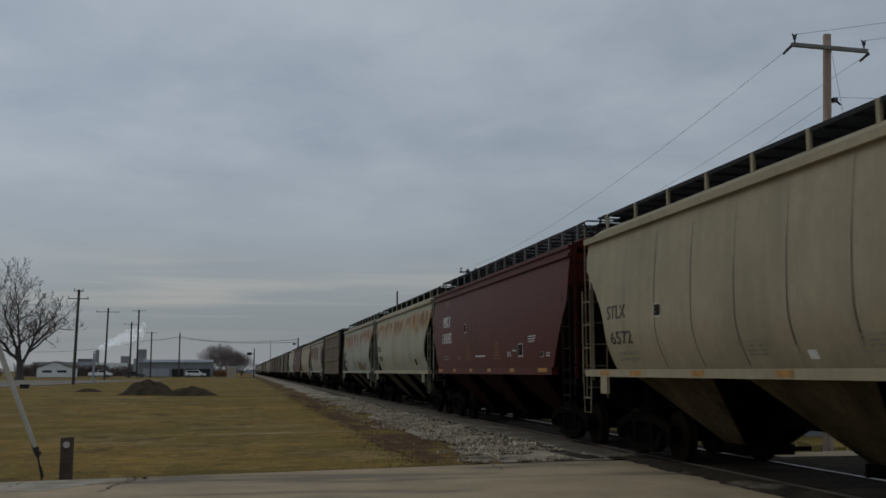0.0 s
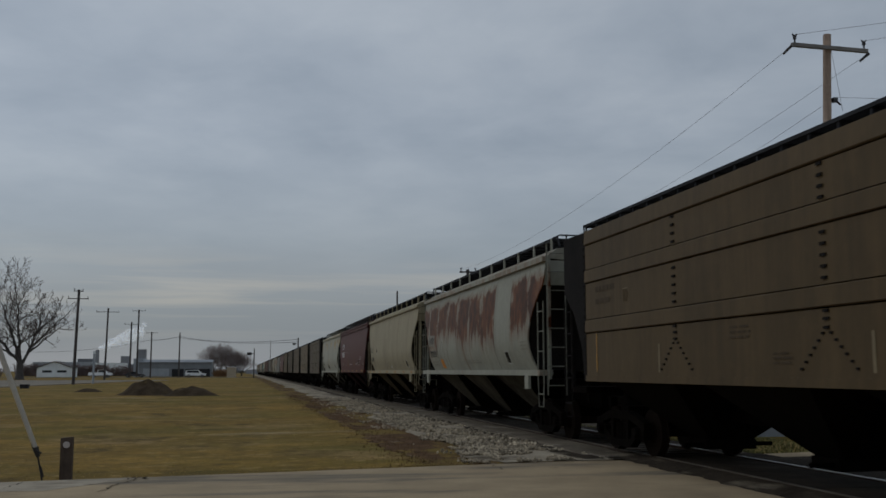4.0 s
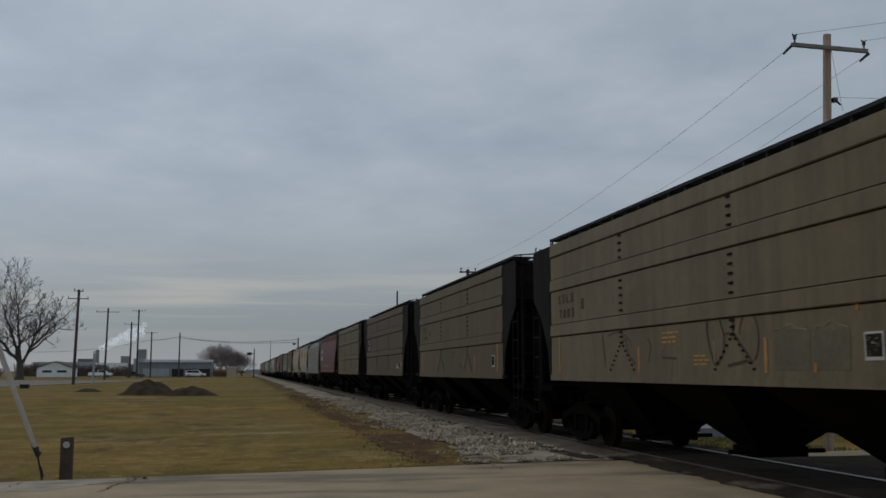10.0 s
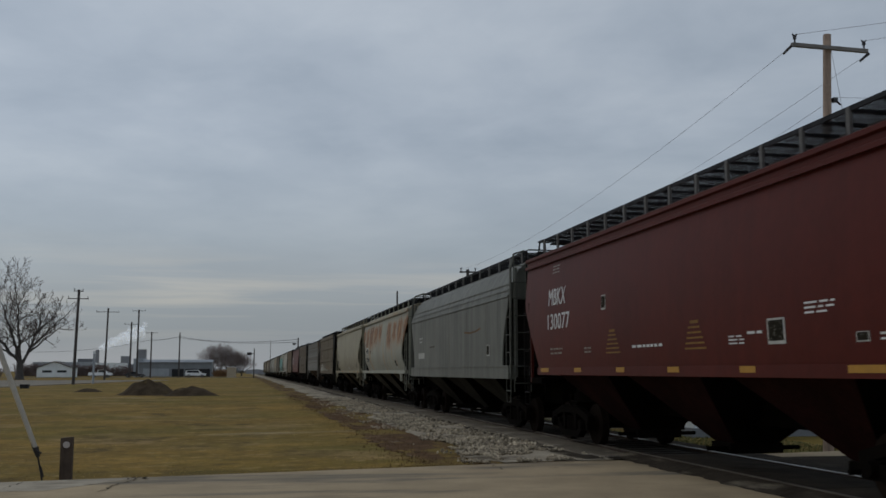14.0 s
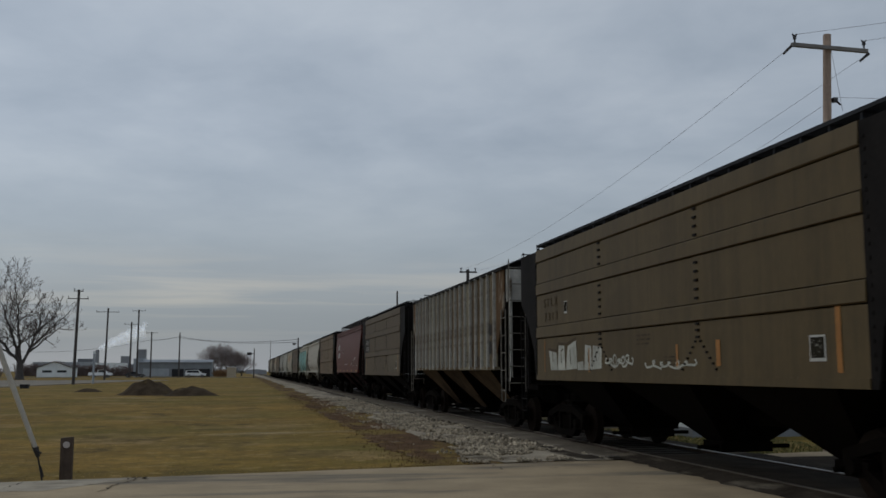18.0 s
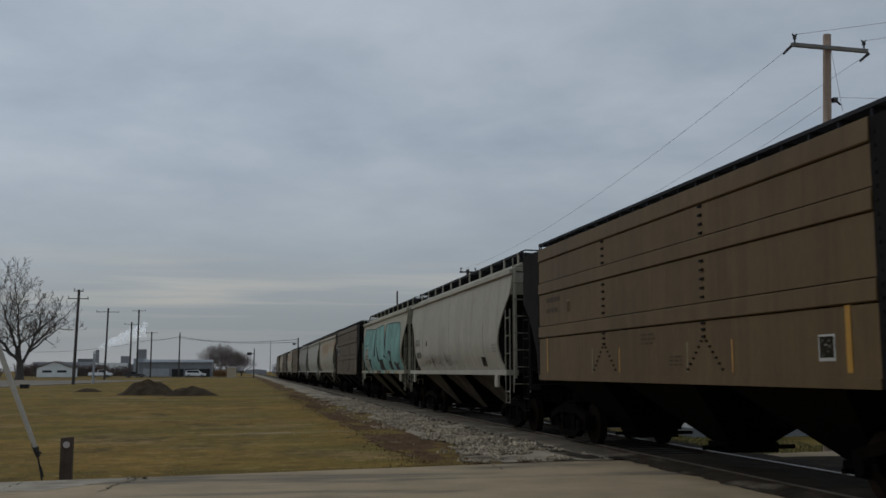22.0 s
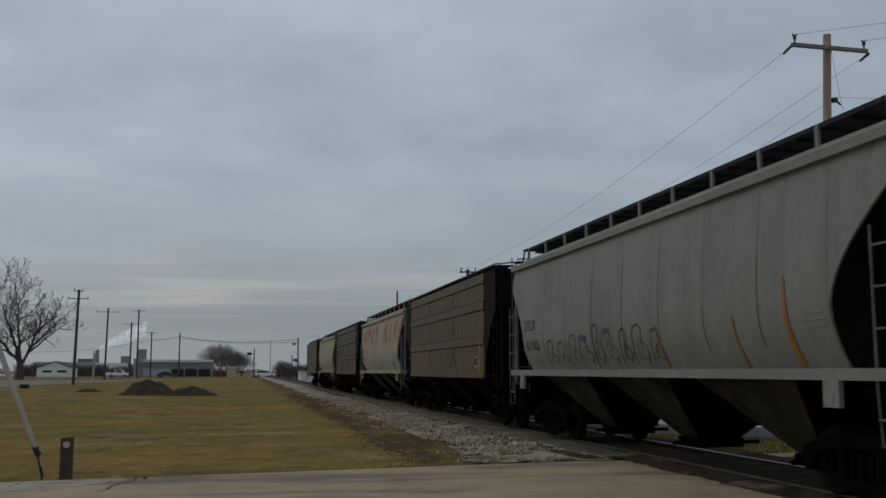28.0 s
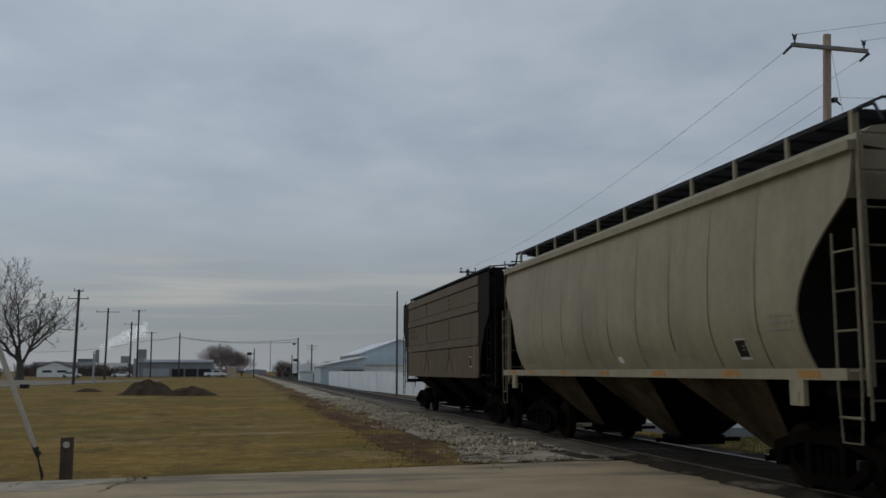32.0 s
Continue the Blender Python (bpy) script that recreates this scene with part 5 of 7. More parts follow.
    if i == 28:
        rg = random.Random(77)
        a = 4.45
        for k in range(9):
            w, top = rg.uniform(0.6, 0.85), 2.12 + 0.22 * rg.random() + (0.08 if k > 3 else 0)
            lean = rg.uniform(-0.06, 0.1)
            outer = [(a, 1.66), (a - 0.06 + lean, top - 0.22), (a - 0.16 * w + lean, top - 0.03), (a - 0.45 * w + lean, top + 0.02), (a - 0.6 * w + lean, top - 0.1), (a - 0.55 * w, top - 0.3), (a - 0.75 * w, top - 0.34), (a - 0.8 * w, 1.86), (a - 0.6 * w, 1.68)]
            inner = [(a - 0.25 * w, 1.74), (a - 0.3 * w + lean, top - 0.3), (a - 0.46 * w + lean, top - 0.22), (a - 0.5 * w, 1.95), (a - 0.34 * w, 1.8), (a - 0.62 * w, 1.74)]
            sheet("graffiti", car, ribbon(outer, 0.026), (tealdark_m, faint_m, spray_blue_m)[k % 3], f, 0.011, 2)
            sheet("graffiti", car, ribbon(inner, 0.018), faint_m if k % 2 else tealdark_m, f, 0.011, 2)
            if k in (3, 5):
                sheet("graffiti", car, [((a - 0.1, top - 0.1), (a - 0.4, top - 0.08), (a - 0.42, top), (a - 0.12, top))], spray_blue_m, f, 0.012, 2)
            a -= w * 0.92
    if i == 3:
        for q in (((-0.7, 2.04), (-0.98, 2.04), (-1.1, 1.6), (-0.86, 1.62)), ((-1.0, 1.62), (-1.7, 1.6), (-1.75, 2.0), (-0.95, 2.06)), ((-1.75, 1.6), (-2.5, 1.6), (-2.35, 2.12), (-1.85, 1.98)), ((-2.55, 1.6), (-3.6, 1.62), (-3.3, 1.8), (-2.45, 2.0))):
            sheet("graffiti", car, [q], ochre_m, f)
        for ln in ([(-0.95, 2.08), (-1.4, 2.0), (-1.78, 2.05), (-1.82, 1.62)], [(-1.85, 1.98), (-2.3, 2.14), (-2.55, 1.62)], [(-2.6, 1.98), (-3.1, 1.84), (-3.65, 1.7)], [(-3.0, 1.62), (-3.1, 2.2), (-3.35, 2.0), (-3.4, 1.64)]):
            sheet("graffiti_outline", car, ribbon(ln, 0.03), grey_let_m, f, 0.011)
        sheet("graffiti", car, [((1.0, 1.6), (0.62, 1.6), (0.3, 2.1), (0.8, 1.92))], blue_m, f)
        sheet("graffiti", car, [((0.95, 1.94), (0.3, 2.0), (0.3, 2.1), (0.9, 2.06))], blue_m, f)
        loop = [(2.55 - 1.05 * math.cos(a) * 0.75, 2.55 + 0.28 * math.sin(a) + 0.06 * math.sin(3 * a)) for a in [k * 0.35 for k in range(17)]]
        sheet("graffiti", car, ribbon(loop, 0.022), blue_m, f)
        sheet("graffiti", car, ribbon([(3.3, 2.75), (3.0, 2.45), (2.7, 2.62), (2.5, 2.3)], 0.022), blue_m, f)
    if i == 8:
        # a scrubbed-out tag: ragged dark strokes over one another
        rg = random.Random(8)
        for k in range(15):
            a, z = 1.62 - 0.075 * k, rg.uniform(1.68, 1.78)
            top = 2.02 + rg.uniform(-0.1, 0.06)
            sheet("graffiti", car, ribbon([(a + rg.uniform(-0.03, 0.06), z), (a + rg.uniform(-0.05, 0.05), (z + top) / 2), (a - rg.uniform(0.0, 0.1), top)], rg.uniform(0.045, 0.1)), (tealdark_m, faint_m, tealdark_m)[k % 3], f, 0.006 + 0.0008 * k, 2)
        stencil(car, 1.7, 0.6, 1.72, 2.0, 4, tealdark_m, f, 3)


def teal_mural(car):
    """large teal block letters with dark outlines and shadows"""
    f = cf_x
    profile = ((6.5, 3.3), (6.2, 3.74), (2.05, 3.6), (1.65, 3.64), (-0.7, 3.7), (-0.87, 3.56), (-1.46, 2.4), (-1.5, 3.68), (-3.5, 3.66), (-4.6, 3.62), (-5.55, 3.57), (-5.85, 3.32), (-5.88, 2.5), (-6.1, 1.9))

    def tops(y):
        for (a, za), (b, zb) in zip(profile, profile[1:]):
            if b <= y <= a:
                return za + (zb - za) * (a - y) / (a - b) + 0.02 * noise.noise((y * 3.0, 2, 0))
        return profile[-1][1]

    ys = sorted({6.5 - 12.6 * k / 60 for k in range(61)} | {p[0] for p in profile}, reverse=True)
    fill = [((a, 1.6), (b, 1.6), (b, tops(b)), (a, tops(a))) for a, b in zip(ys, ys[1:])]
    sheet("graffiti", car, fill, teal_m, f, 0.011, 18, "teal block letters")
    # bare panel with the car's own small writing
    sheet("number_panel", car, [((6.25, 1.62), (4.7, 1.62), (4.62, 2.7), (5.8, 2.72))], pale_panel_m, f, 0.014, 10)
    stencil(car, 5.6, 4.95, 2.46, 2.9, 2, faint_m, lambda z: f(z) + 0.012, 3)
    stencil(car, 5.7, 4.8, 2.05, 2.35, 2, tealdark_m, lambda z: f(z) + 0.012, 4)
    stencil(car, 5.8, 4.95, 1.7, 1.95, 2, faint_m, lambda z: f(z) + 0.012, 5)
    strokes = ([(6.18, 3.75), (6.22, 3.05), (6.3, 2.3), (6.42, 1.62)], [(4.5, 3.68), (4.52, 2.95), (4.3, 2.2)], [(3.38, 3.62), (3.56, 2.98), (3.6, 2.15)], [(2.0, 3.55), (2.4, 2.58), (2.95, 1.62)], [(2.1, 3.5), (1.9, 2.5), (1.62, 1.62)],
               [(1.88, 3.55), (1.45, 2.75), (0.6, 2.06), (0.62, 1.62)], [(-0.87, 3.58), (-1.2, 2.9), (-1.48, 2.28), (-1.68, 1.95), (-1.7, 1.62)], [(0.1, 3.0), (0.02, 2.2)],
               [(-2.56, 3.64), (-2.52, 2.8), (-2.48, 2.08), (-2.33, 1.66)], [(-3.52, 3.64), (-3.38, 3.08), (-3.3, 2.42)], [(-4.6, 3.6), (-4.4, 2.96), (-4.26, 2.21)], [(-4.5, 2.9), (-4.42, 2.1)],
               [(-5.88, 3.35), (-5.74, 2.5), (-5.6, 2.08), (-5.35, 1.9), (-4.52, 1.86)], [(-5.7, 2.3), (-6.08, 1.88)], [(-2.95, 3.6), (-2.92, 2.6)])
    for k, ln in enumerate(strokes):
        sheet("graffiti_outline", car, ribbon(ln, 0.026 if k in (7, 11, 14) else 0.05), outline_m, f, 0.018, 8)
    edge = [(y, tops(y) + 0.012) for y in ys if y < 6.3 and not -1.5 < y < -0.8 and y > -5.7]
    for part_of in ([p for p in edge if p[0] > -1], [p for p in edge if p[0] < -1]):
        sheet("graffiti_outline", car, ribbon(part_of, 0.045), outline_m, f, 0.018, 2)
    blocks = (((4.48, 1.6), (4.3, 1.6), (3.62, 2.14), (4.48, 2.16)), ((2.4, 2.2), (1.9, 2.34), (2.05, 2.8), (2.15, 3.15)), ((1.1, 2.0), (0.5, 2.0), (1.15, 2.62), (1.5, 2.8)), ((1.05, 1.6), (-0.42, 1.6), (-0.6, 2.1), (0.5, 2.1)),
              ((-1.48, 2.4), (-1.55, 2.4), (-1.62, 3.64), (-1.42, 3.66)), ((-1.2, 2.88), (-1.5, 2.4), (-1.5, 3.3), (-1.38, 3.4)), ((-0.94, 2.22), (-1.52, 2.14), (-1.52, 2.24), (-0.94, 2.3)),
              ((-2.53, 2.32), (-3.3, 2.28), (-3.32, 2.42), (-2.53, 2.47)), ((-2.9, 1.62), (-3.05, 1.62), (-3.32, 2.42), (-2.9, 2.42)), ((-2.3, 1.62), (-3.0, 1.62), (-2.9, 2.0), (-2.45, 2.02)),
              ((-3.9, 1.62), (-4.78, 1.6), (-4.88, 1.85), (-4.07, 1.95)), ((-4.2, 2.5), (-4.3, 1.95), (-4.05, 1.95), (-4.1, 2.4)))
    for q in blocks:
        sheet("graffiti_shadow", car, [q], tealdark_m, f, 0.0145, 10)
    sheet("graffiti", car, [((-5.95, 2.5), (-6.1, 2.5), (-6.14, 1.62), (-6.02, 1.62))], orange_m, f, 0.016, 8, "orange spray stripe")
    # overspray on the sill
    for a, b, mtl in ((4.45, 4.05, tealdark_m), (2.7, 2.3, tealdark_m), (1.0, -0.4, tealdark_m), (-1.85, -2.25, outline_m), (-2.7, -3.0, tealdark_m), (5.6, 5.0, teal_m), (3.9, 3.2, teal_m), (-0.6, -1.5, teal_m), (-4.1, -4.6, teal_m)):
        sheet("overspray", car, [rect(a, b, 1.46, 1.575)], mtl, sill_face, 0.003, 1)


def mark_panel(car, i):
    f = flat_side
    r = random.Random(i * 5 + 1)
    if i in PANEL_NO:
        sheet("number_panel", car, [rect(5.86, 4.14, 2.52, 3.21)], primer_m, f, 0.004)
        words(car, "S T L X", 5.45, 4.46, 2.9, 3.11, dull_m, f)
        words(car, " ".join(PANEL_NO[i]), 5.42, 4.46, 2.58, 2.79, dull_m, f)
    elif i in FAINT_NO:
        words(car, "S T L X", 5.35, 4.4, 2.92, 3.1, ghost_m, f)
        words(car, " ".join(FAINT_NO[i]), 5.3, 4.42, 2.62, 2.8, ghost_m, f)
    else:
        stencil(car, 5.35, 4.4, 2.65, 3.1, 2, faint_m, f, i)
    if i == 18:
        placard(car, 4.0, 3.8, 2.72, 2.97, f)
    else:
        sheet("placard", car, [rect(4.0, 3.82, 2.74, 2.95)], ghost_m, f, 0.004, 1)
        sheet("placard_frame", car, [rect(4.01, 3.81, 2.955, 2.975)], pale_stripe_m, f, 0.004, 1)
    strength = [orange_m, yellow_m, amber_m][i % 3]
    for y, z in ((5.35, 2.25), (2.6, 1.98), (1.25, 1.95), (-1.4, 1.97), (-2.75, 1.97), (-5.3, 2.26)):
        if i == 18 and -5 < y < 0:
            continue
        if i == 12:
            sheet("reflector_stripe", car, [rect(y, y - (0.1 if y < -5 else 0.055), 1.53, z + 0.05 * (y < -5))], orange_m if y < -2 else pale_stripe_m, f, 0.005)
        elif abs(y) > 5 or r.random() < 0.75:
            w = 0.1 if y < -5 else r.uniform(0.04, 0.07)
            sheet("reflector_stripe", car, [rect(y, y - w, 1.53, z)], strength if abs(y) > 5 or r.random() < 0.2 else (pale_stripe_m if r.random() < 0.6 else amber_m), f, 0.005)
    if i != 12:
        placard(car, -4.78, -5.1, 1.66, 1.96, f)
    else:
        sheet("placard", car, [rect(-4.93, -5.2, 1.72, 1.9)], placard_dark_m, f, 0.004)
        sheet("placard_frame", car, [rect(-4.9, -5.22, 1.905, 1.925), rect(-4.93, -5.2, 1.685, 1.705)], silver_m, f, 0.005)
        for a, b, z0, z1, k in ((-4.3, -4.68, 1.68, 1.93, 3), (-4.32, -4.76, 1.66, 1.74, 5), (-5.46, -5.74, 1.74, 1.97, 2)):
            sheet("graffiti", car, ribbon(scrawl(a, b, z0, z1, k, 11 + k), 0.022), silver_m, f)
    stencil(car, 0.28, -0.28, 1.94, 2.15, 3, yellow_m if i == 10 else faint_m, f, i)
    stencil(car, -0.8, -1.25, 1.6, 1.78, 3, yellow_m if i == 10 else faint_m, f, i)
    if i == 18:
        letters = (((4.9, 1.57), (4.47, 1.57), (4.52, 1.93), (5.03, 1.98)), ((4.45, 1.57), (3.96, 1.57), (4.02, 2.06), (4.37, 2.08)), ((3.93, 1.57), (3.24, 1.6), (3.3, 2.15), (3.8, 2.05)),
                   ((3.22, 1.57), (2.86, 1.57), (2.9, 1.74), (3.22, 1.72)), ((2.84, 1.57), (2.42, 1.57), (2.45, 2.02), (2.78, 2.05)), ((2.4, 1.58), (1.92, 1.6), (1.9, 1.98), (2.35, 2.03)))
        for q in letters:
            sheet("graffiti", car, [q], silver_m, f, 0.005, 1, "pale block letters")
        for ln in ([(4.75, 1.75), (4.78, 1.98)], [(4.2, 1.72), (4.22, 1.95), (4.1, 2.0)], [(3.62, 1.7), (3.66, 2.0)], [(2.6, 1.7), (2.62, 1.9)], [(2.18, 1.74), (2.2, 1.9)], [(5.06, 2.02), (4.5, 1.97), (4.4, 2.12), (3.85, 2.1), (3.28, 2.2)]):
            sheet("graffiti_outline", car, ribbon(ln, 0.035), faint_m, f, 0.008, 1)
        sheet("reflector_stripe", car, [rect(-1.22, -1.29, 1.6, 1.95)], orange_m, f)
        for a, b, zt in ((1.65, 0.5, 1.88), (-0.1, -1.85, 1.74)):
            sheet("graffiti", car, ribbon(scrawl(a, b, 1.57, zt, 6, int(a * 10)), 0.035), silver_m, f)
        sheet("reflector_stripe", car, [rect(-2.5, -2.62, 1.62, 1.98)], orange_m, f)
    if i == 20:
        sheet("repainted_patch", car, [rect(-2.8, -5.8, 1.52, 2.26)], patch_paint_m, f, 0.003)
    if i == 10:
        bow = lambda y, z, ry, rz, a0, a1: [(y - ry * math.cos(a0 + (a1 - a0) * k / 12), z + rz * math.sin(a0 + (a1 - a0) * k / 12)) for k in range(13)]
        for ln, w in (([(-1.25, 2.35), (-1.22, 2.1), (-1.3, 1.85), (-1.42, 1.63)], 0.035), ([(-1.23, 2.3), (-1.4, 2.38), (-1.58, 2.36), (-1.62, 2.2), (-1.72, 2.04)], 0.03), (bow(-1.88, 2.34, 0.17, 0.1, 3.14, 0.0), 0.03),
                      ([(-1.72, 2.04), (-1.84, 2.06), (-1.96, 2.04), (-2.0, 2.34)], 0.035), ([(-1.72, 2.04), (-1.7, 1.86), (-1.62, 1.72), (-1.42, 1.63)], 0.035), (bow(-2.38, 1.98, 0.25, 0.33, 3.0, -1.1), 0.022),
                      ([(-2.0, 2.04), (-2.15, 1.9), (-2.34, 1.76), (-2.46, 1.66), (-2.3, 1.68), (-1.95, 1.64), (-1.8, 1.62)], 0.04), (bow(2.2, 1.9, 0.7, 0.32, 0.2, 2.2), 0.02), ([(2.86, 2.2), (2.8, 1.9), (2.76, 1.62)], 0.03),
                      ([(2.0, 2.02), (1.75, 2.1), (1.7, 1.85), (1.35, 1.66)], 0.035), ([(0.85, 2.08), (0.7, 1.95), (0.84, 1.7)], 0.025), ([(0.28, 1.86), (0.3, 1.76), (-0.2, 1.74)], 0.03)):
            sheet("graffiti", car, ribbon(ln, w), faint_m, f)
        # two panels buffed out in grey over an older tag
        for q in (((-2.98, 1.56), (-3.75, 1.55), (-3.78, 2.02), (-3.0, 2.06)), ((-3.82, 1.57), (-4.52, 1.56), (-4.54, 1.98), (-3.84, 2.02))):
            sheet("buffed_patch", car, [q], buffed_m, f, 0.003)
        for a, b in ((-2.98, -3.72), (-3.85, -4.5)):
            sheet("graffiti_outline", car, ribbon([(a, 1.95), (a - 0.05, 2.07), (a - 0.2, 2.05), (a - 0.3, 2.11), (a - 0.42, 2.11), (a - 0.5, 2.06), (b, 2.03)], 0.018), pale_stripe_m, f, 0.007)
        for y, z0, z1 in ((-3.83, 1.53, 1.64), (-4.65, 2.2, 2.34)):
            sheet("spray_mark", car, [rect(y, y - 0.06, z0, z1)], orange_m, f)
    if i == 25:
        for a in (6.7, 6.5):
            sheet("graffiti", car, ribbon(scrawl(a, a - 0.45, 2.9 + (a - 6.5), 3.4, 4, 3), 0.035), silver_m, lambda z: 1.607)


def mark_ribbed(car):
    f = lambda z: 1.545
    for z0, z1 in ((2.45, 2.8), (2.95, 3.25)):
        sheet("placard", car, [rect(-5.0, -5.45, z0 - 0.45, z1 - 0.45)], tealdark_m, f)
    sheet("stain_patch", car, [rect(-3.55, -4.2, 1.7, 1.95)], faint_m, f)
    stencil(car, -2.3, -2.75, 1.75, 2.1, 4, faint_m, f, 3)


for i, (car, k) in enumerate(zip(CARS, KINDS)):
    if k == "R":
        mark_red(car, i)
    elif k in "TGAC":
        mark_round(car, i)
    elif k == "P":
        mark_panel(car, i)
    elif k == "B":
        mark_ribbed(car)
    else:
        placard(car, -4.9, -5.2, 1.95, 2.25, flat_side)
        stencil(car, 5.3, 4.6, 2.5, 2.75, 2, dull_m, flat_side, 5)
        sheet("number_panel", car, [rect(5.5, 4.3, 2.0, 2.2)], dull_m, flat_side, 0.004, 1)
        stencil(car, 3.3, 2.4, 2.28, 2.4, 1, faint_m, flat_side, 6)
        sheet("rust_scrape", car, ribbon([(-2.2, 2.68), (-2.9, 2.64), (-3.6, 2.66), (-4.2, 2.72)], 0.05), drip_m, flat_side, 0.005, 1)


# ---- poles ----
pole_m = mat("weathered_pole_wood", (0.40, 0.30, 0.235), 0.9, 0, 0.25, 2.0, 30, 0.4, streak=0.3)
dpole_m = mat("dark_pole_wood", (0.075, 0.066, 0.062), 0.9, 0, 0.25, 2.0, 30, 0.3)
wire_m = mat("dark_wire", (0.21, 0.21, 0.22), 0.6, 0, 0.1, 4, 20, 0)
insul_m = mat("dark_insulator", (0.03, 0.028, 0.03), 0.4, 0, 0.1, 4, 20, 0)


def utility_pole(x, y, top, base, r, material, arms=(), lean=0.0, label="", extra=()):
    """arms: (height below the top, half length, direction in degrees)"""
    p = tagged(new("utility_pole"), label or "weathered wooden utility pole with a crossarm", "utility pole", "utility poles")
    p.location = (x, y, base)
    h = top - base
    part("pole", Geo().tube((0, 0, -0.3), (lean, 0, h), r, r * 0.78, 14), material, p, smooth=40)
    for dz, half, deg in arms:
        a = radians(deg)
        dx, dy = math.cos(a), math.sin(a)
        z = h - dz
        xl = lean * z / h
        nx, ny = -dy * 0.05, dx * 0.05
        oy = -r
        ring = lambda q: [(xl + dx * q + nx, oy + dy * q + ny, z - 0.05), (xl + dx * q - nx, oy + dy * q - ny, z - 0.05), (xl + dx * q - nx, oy + dy * q - ny, z + 0.05), (xl + dx * q + nx, oy + dy * q + ny, z + 0.05)]
        part("crossarm", Geo().frustum(ring(-half), ring(half)), grey_arm_m if material is pole_m else material, p)
        for q in (-half + 0.1, half - 0.1):
            part("insulator", Geo().tube((xl + dx * q, oy + dy * q, z + 0.06), (xl + dx * q, oy + dy * q, z + 0.2), 0.025, 0.025, 6).tube((xl + dx * q, oy + dy * q, z + 0.17), (xl + dx * q, oy + dy * q, z + 0.23), 0.05, 0.05, 8).tube((xl + dx * q, oy + dy * q, z + 0.23), (xl + dx * q - 0.07, oy + dy * q, z + 0.31), 0.03, 0.02, 6).tube((xl + dx * q, oy + dy * q, z + 0.23), (xl + dx * q + 0.07, oy + dy * q, z + 0.31), 0.03, 0.02, 6), insul_m, p)
    return p


grey_arm_m = mat("grey_crossarm_wood", (0.21, 0.20, 0.19), 0.9, 0, 0.25, 2.0, 30, 0.3)
near_pole = utility_pole(15.0, 23.3, 10.83, -0.7, 0.135, pole_m, ((0.42, 1.18, 2),), 0.6)
part("dead_end_clamp", Geo().tube((-0.65, -0.25, 11.05), (-0.83, -0.1, 10.85), 0.045, 0.03, 8), insul_m, near_pole)
part("dead_end_clamp", Geo().tube((1.7, -0.25, 11.0), (1.5, -0.1, 10.8), 0.045, 0.03, 8), insul_m, near_pole)
part("bracket", Geo().box(0.62, 0.74, -0.15, 0.0, 9.6, 9.72).tube((0.68, -0.08, 9.66), (0.78, -0.2, 9.5), 0.03, 0.03, 6), insul_m, near_pole)
utility_pole(15.5, 67.1, 8.78, -0.7, 0.14, dpole_m, ((0.2, 0.62, 0),))
utility_pole(14.0, 90.0, 9.05, -0.7, 0.10, dpole_m, label="plain dark wooden pole beside the shed")
utility_pole(-20.6, 128.4, 11.75, -0.05, 0.2, dpole_m, ((0.2, 0.6, 8), (1.15, 1.25, 8)), 0.2)
utility_pole(-25.8, 195.6, 13.6, -0.05, 0.2, dpole_m, ((0.75, 2.1, 4),), 0.2)
utility_pole(-27.55, 254, 13.8, -0.05, 0.24, dpole_m, ((0.6, 1.7, 0),))
utility_pole(-26.1, 256, 17.0, -0.05, 0.24, dpole_m, ((0.3, 1.6, 0),))
utility_pole(-22.8, 256, 11.4, -0.05, 0.2, dpole_m, ((0.2, 1.4, 0),))
utility_pole(-15.9, 256, 11.3, -0.05, 0.2, dpole_m, label="slender wooden pole behind the dirt heaps")
utility_pole(17.7, 260, 8.6, -0.7, 0.2, dpole_m, ((0.45, 1.45, 0), (1.2, 1.2, 0)), label="far wooden pole with two crossarms")


def cable(p, q, sag, r=0.0055, n=14, label="thin overhead power line"):
    p, q = Vector(p), Vector(q)
    pts = []
    for i in range(n + 1):
        k = i / n
        v = p.lerp(q, k)
        v.z -= sag * 4 * k * (1 - k)
        pts.append(v)
    ob = part("overhead_wire", Geo().path(pts, r, 5), wire_m)
    return tagged(ob, label, "wire", "overhead wires")


cable((14.2, 23.25, 10.2), (14.95, 67.1, 8.7), 0.8)
cable((16.5, 23.25, 10.15), (16.05, 67.1, 8.7), 1.0)
cable((15.5, 23.25, 8.9), (15.5, 67.1, 8.2), 1.3)
cable((14.50, 23.13, 10.70), (16.75, 14.9, 8.9), 0.0)
cable((16.66, 23.2, 10.70), (17.1, 19.0, 9.75), 0.0)
cable((15.62, 23.1, 9.0), (16.7, 18.0, 7.5), 0.0)
cable((15.62, 23.17, 10.36), (15.35, 22.4, 8.4), 0.0, label="slack down wire on the pole")
cable((-75, 250, 9.0), (-23.1, 256, 9.4), 3.0, 0.04)
cable((-23.1, 256, 9.3), (-15.9, 256, 10.3), 0.2, 0.06)
cable((-15.9, 256, 10.3), (10.3, 190, 7.7), 0.9, 0.05)
cable((-15.9, 256, 10.0), (10.3, 190, 7.2), 0.7, 0.05, label="signal span wire over the far crossing")


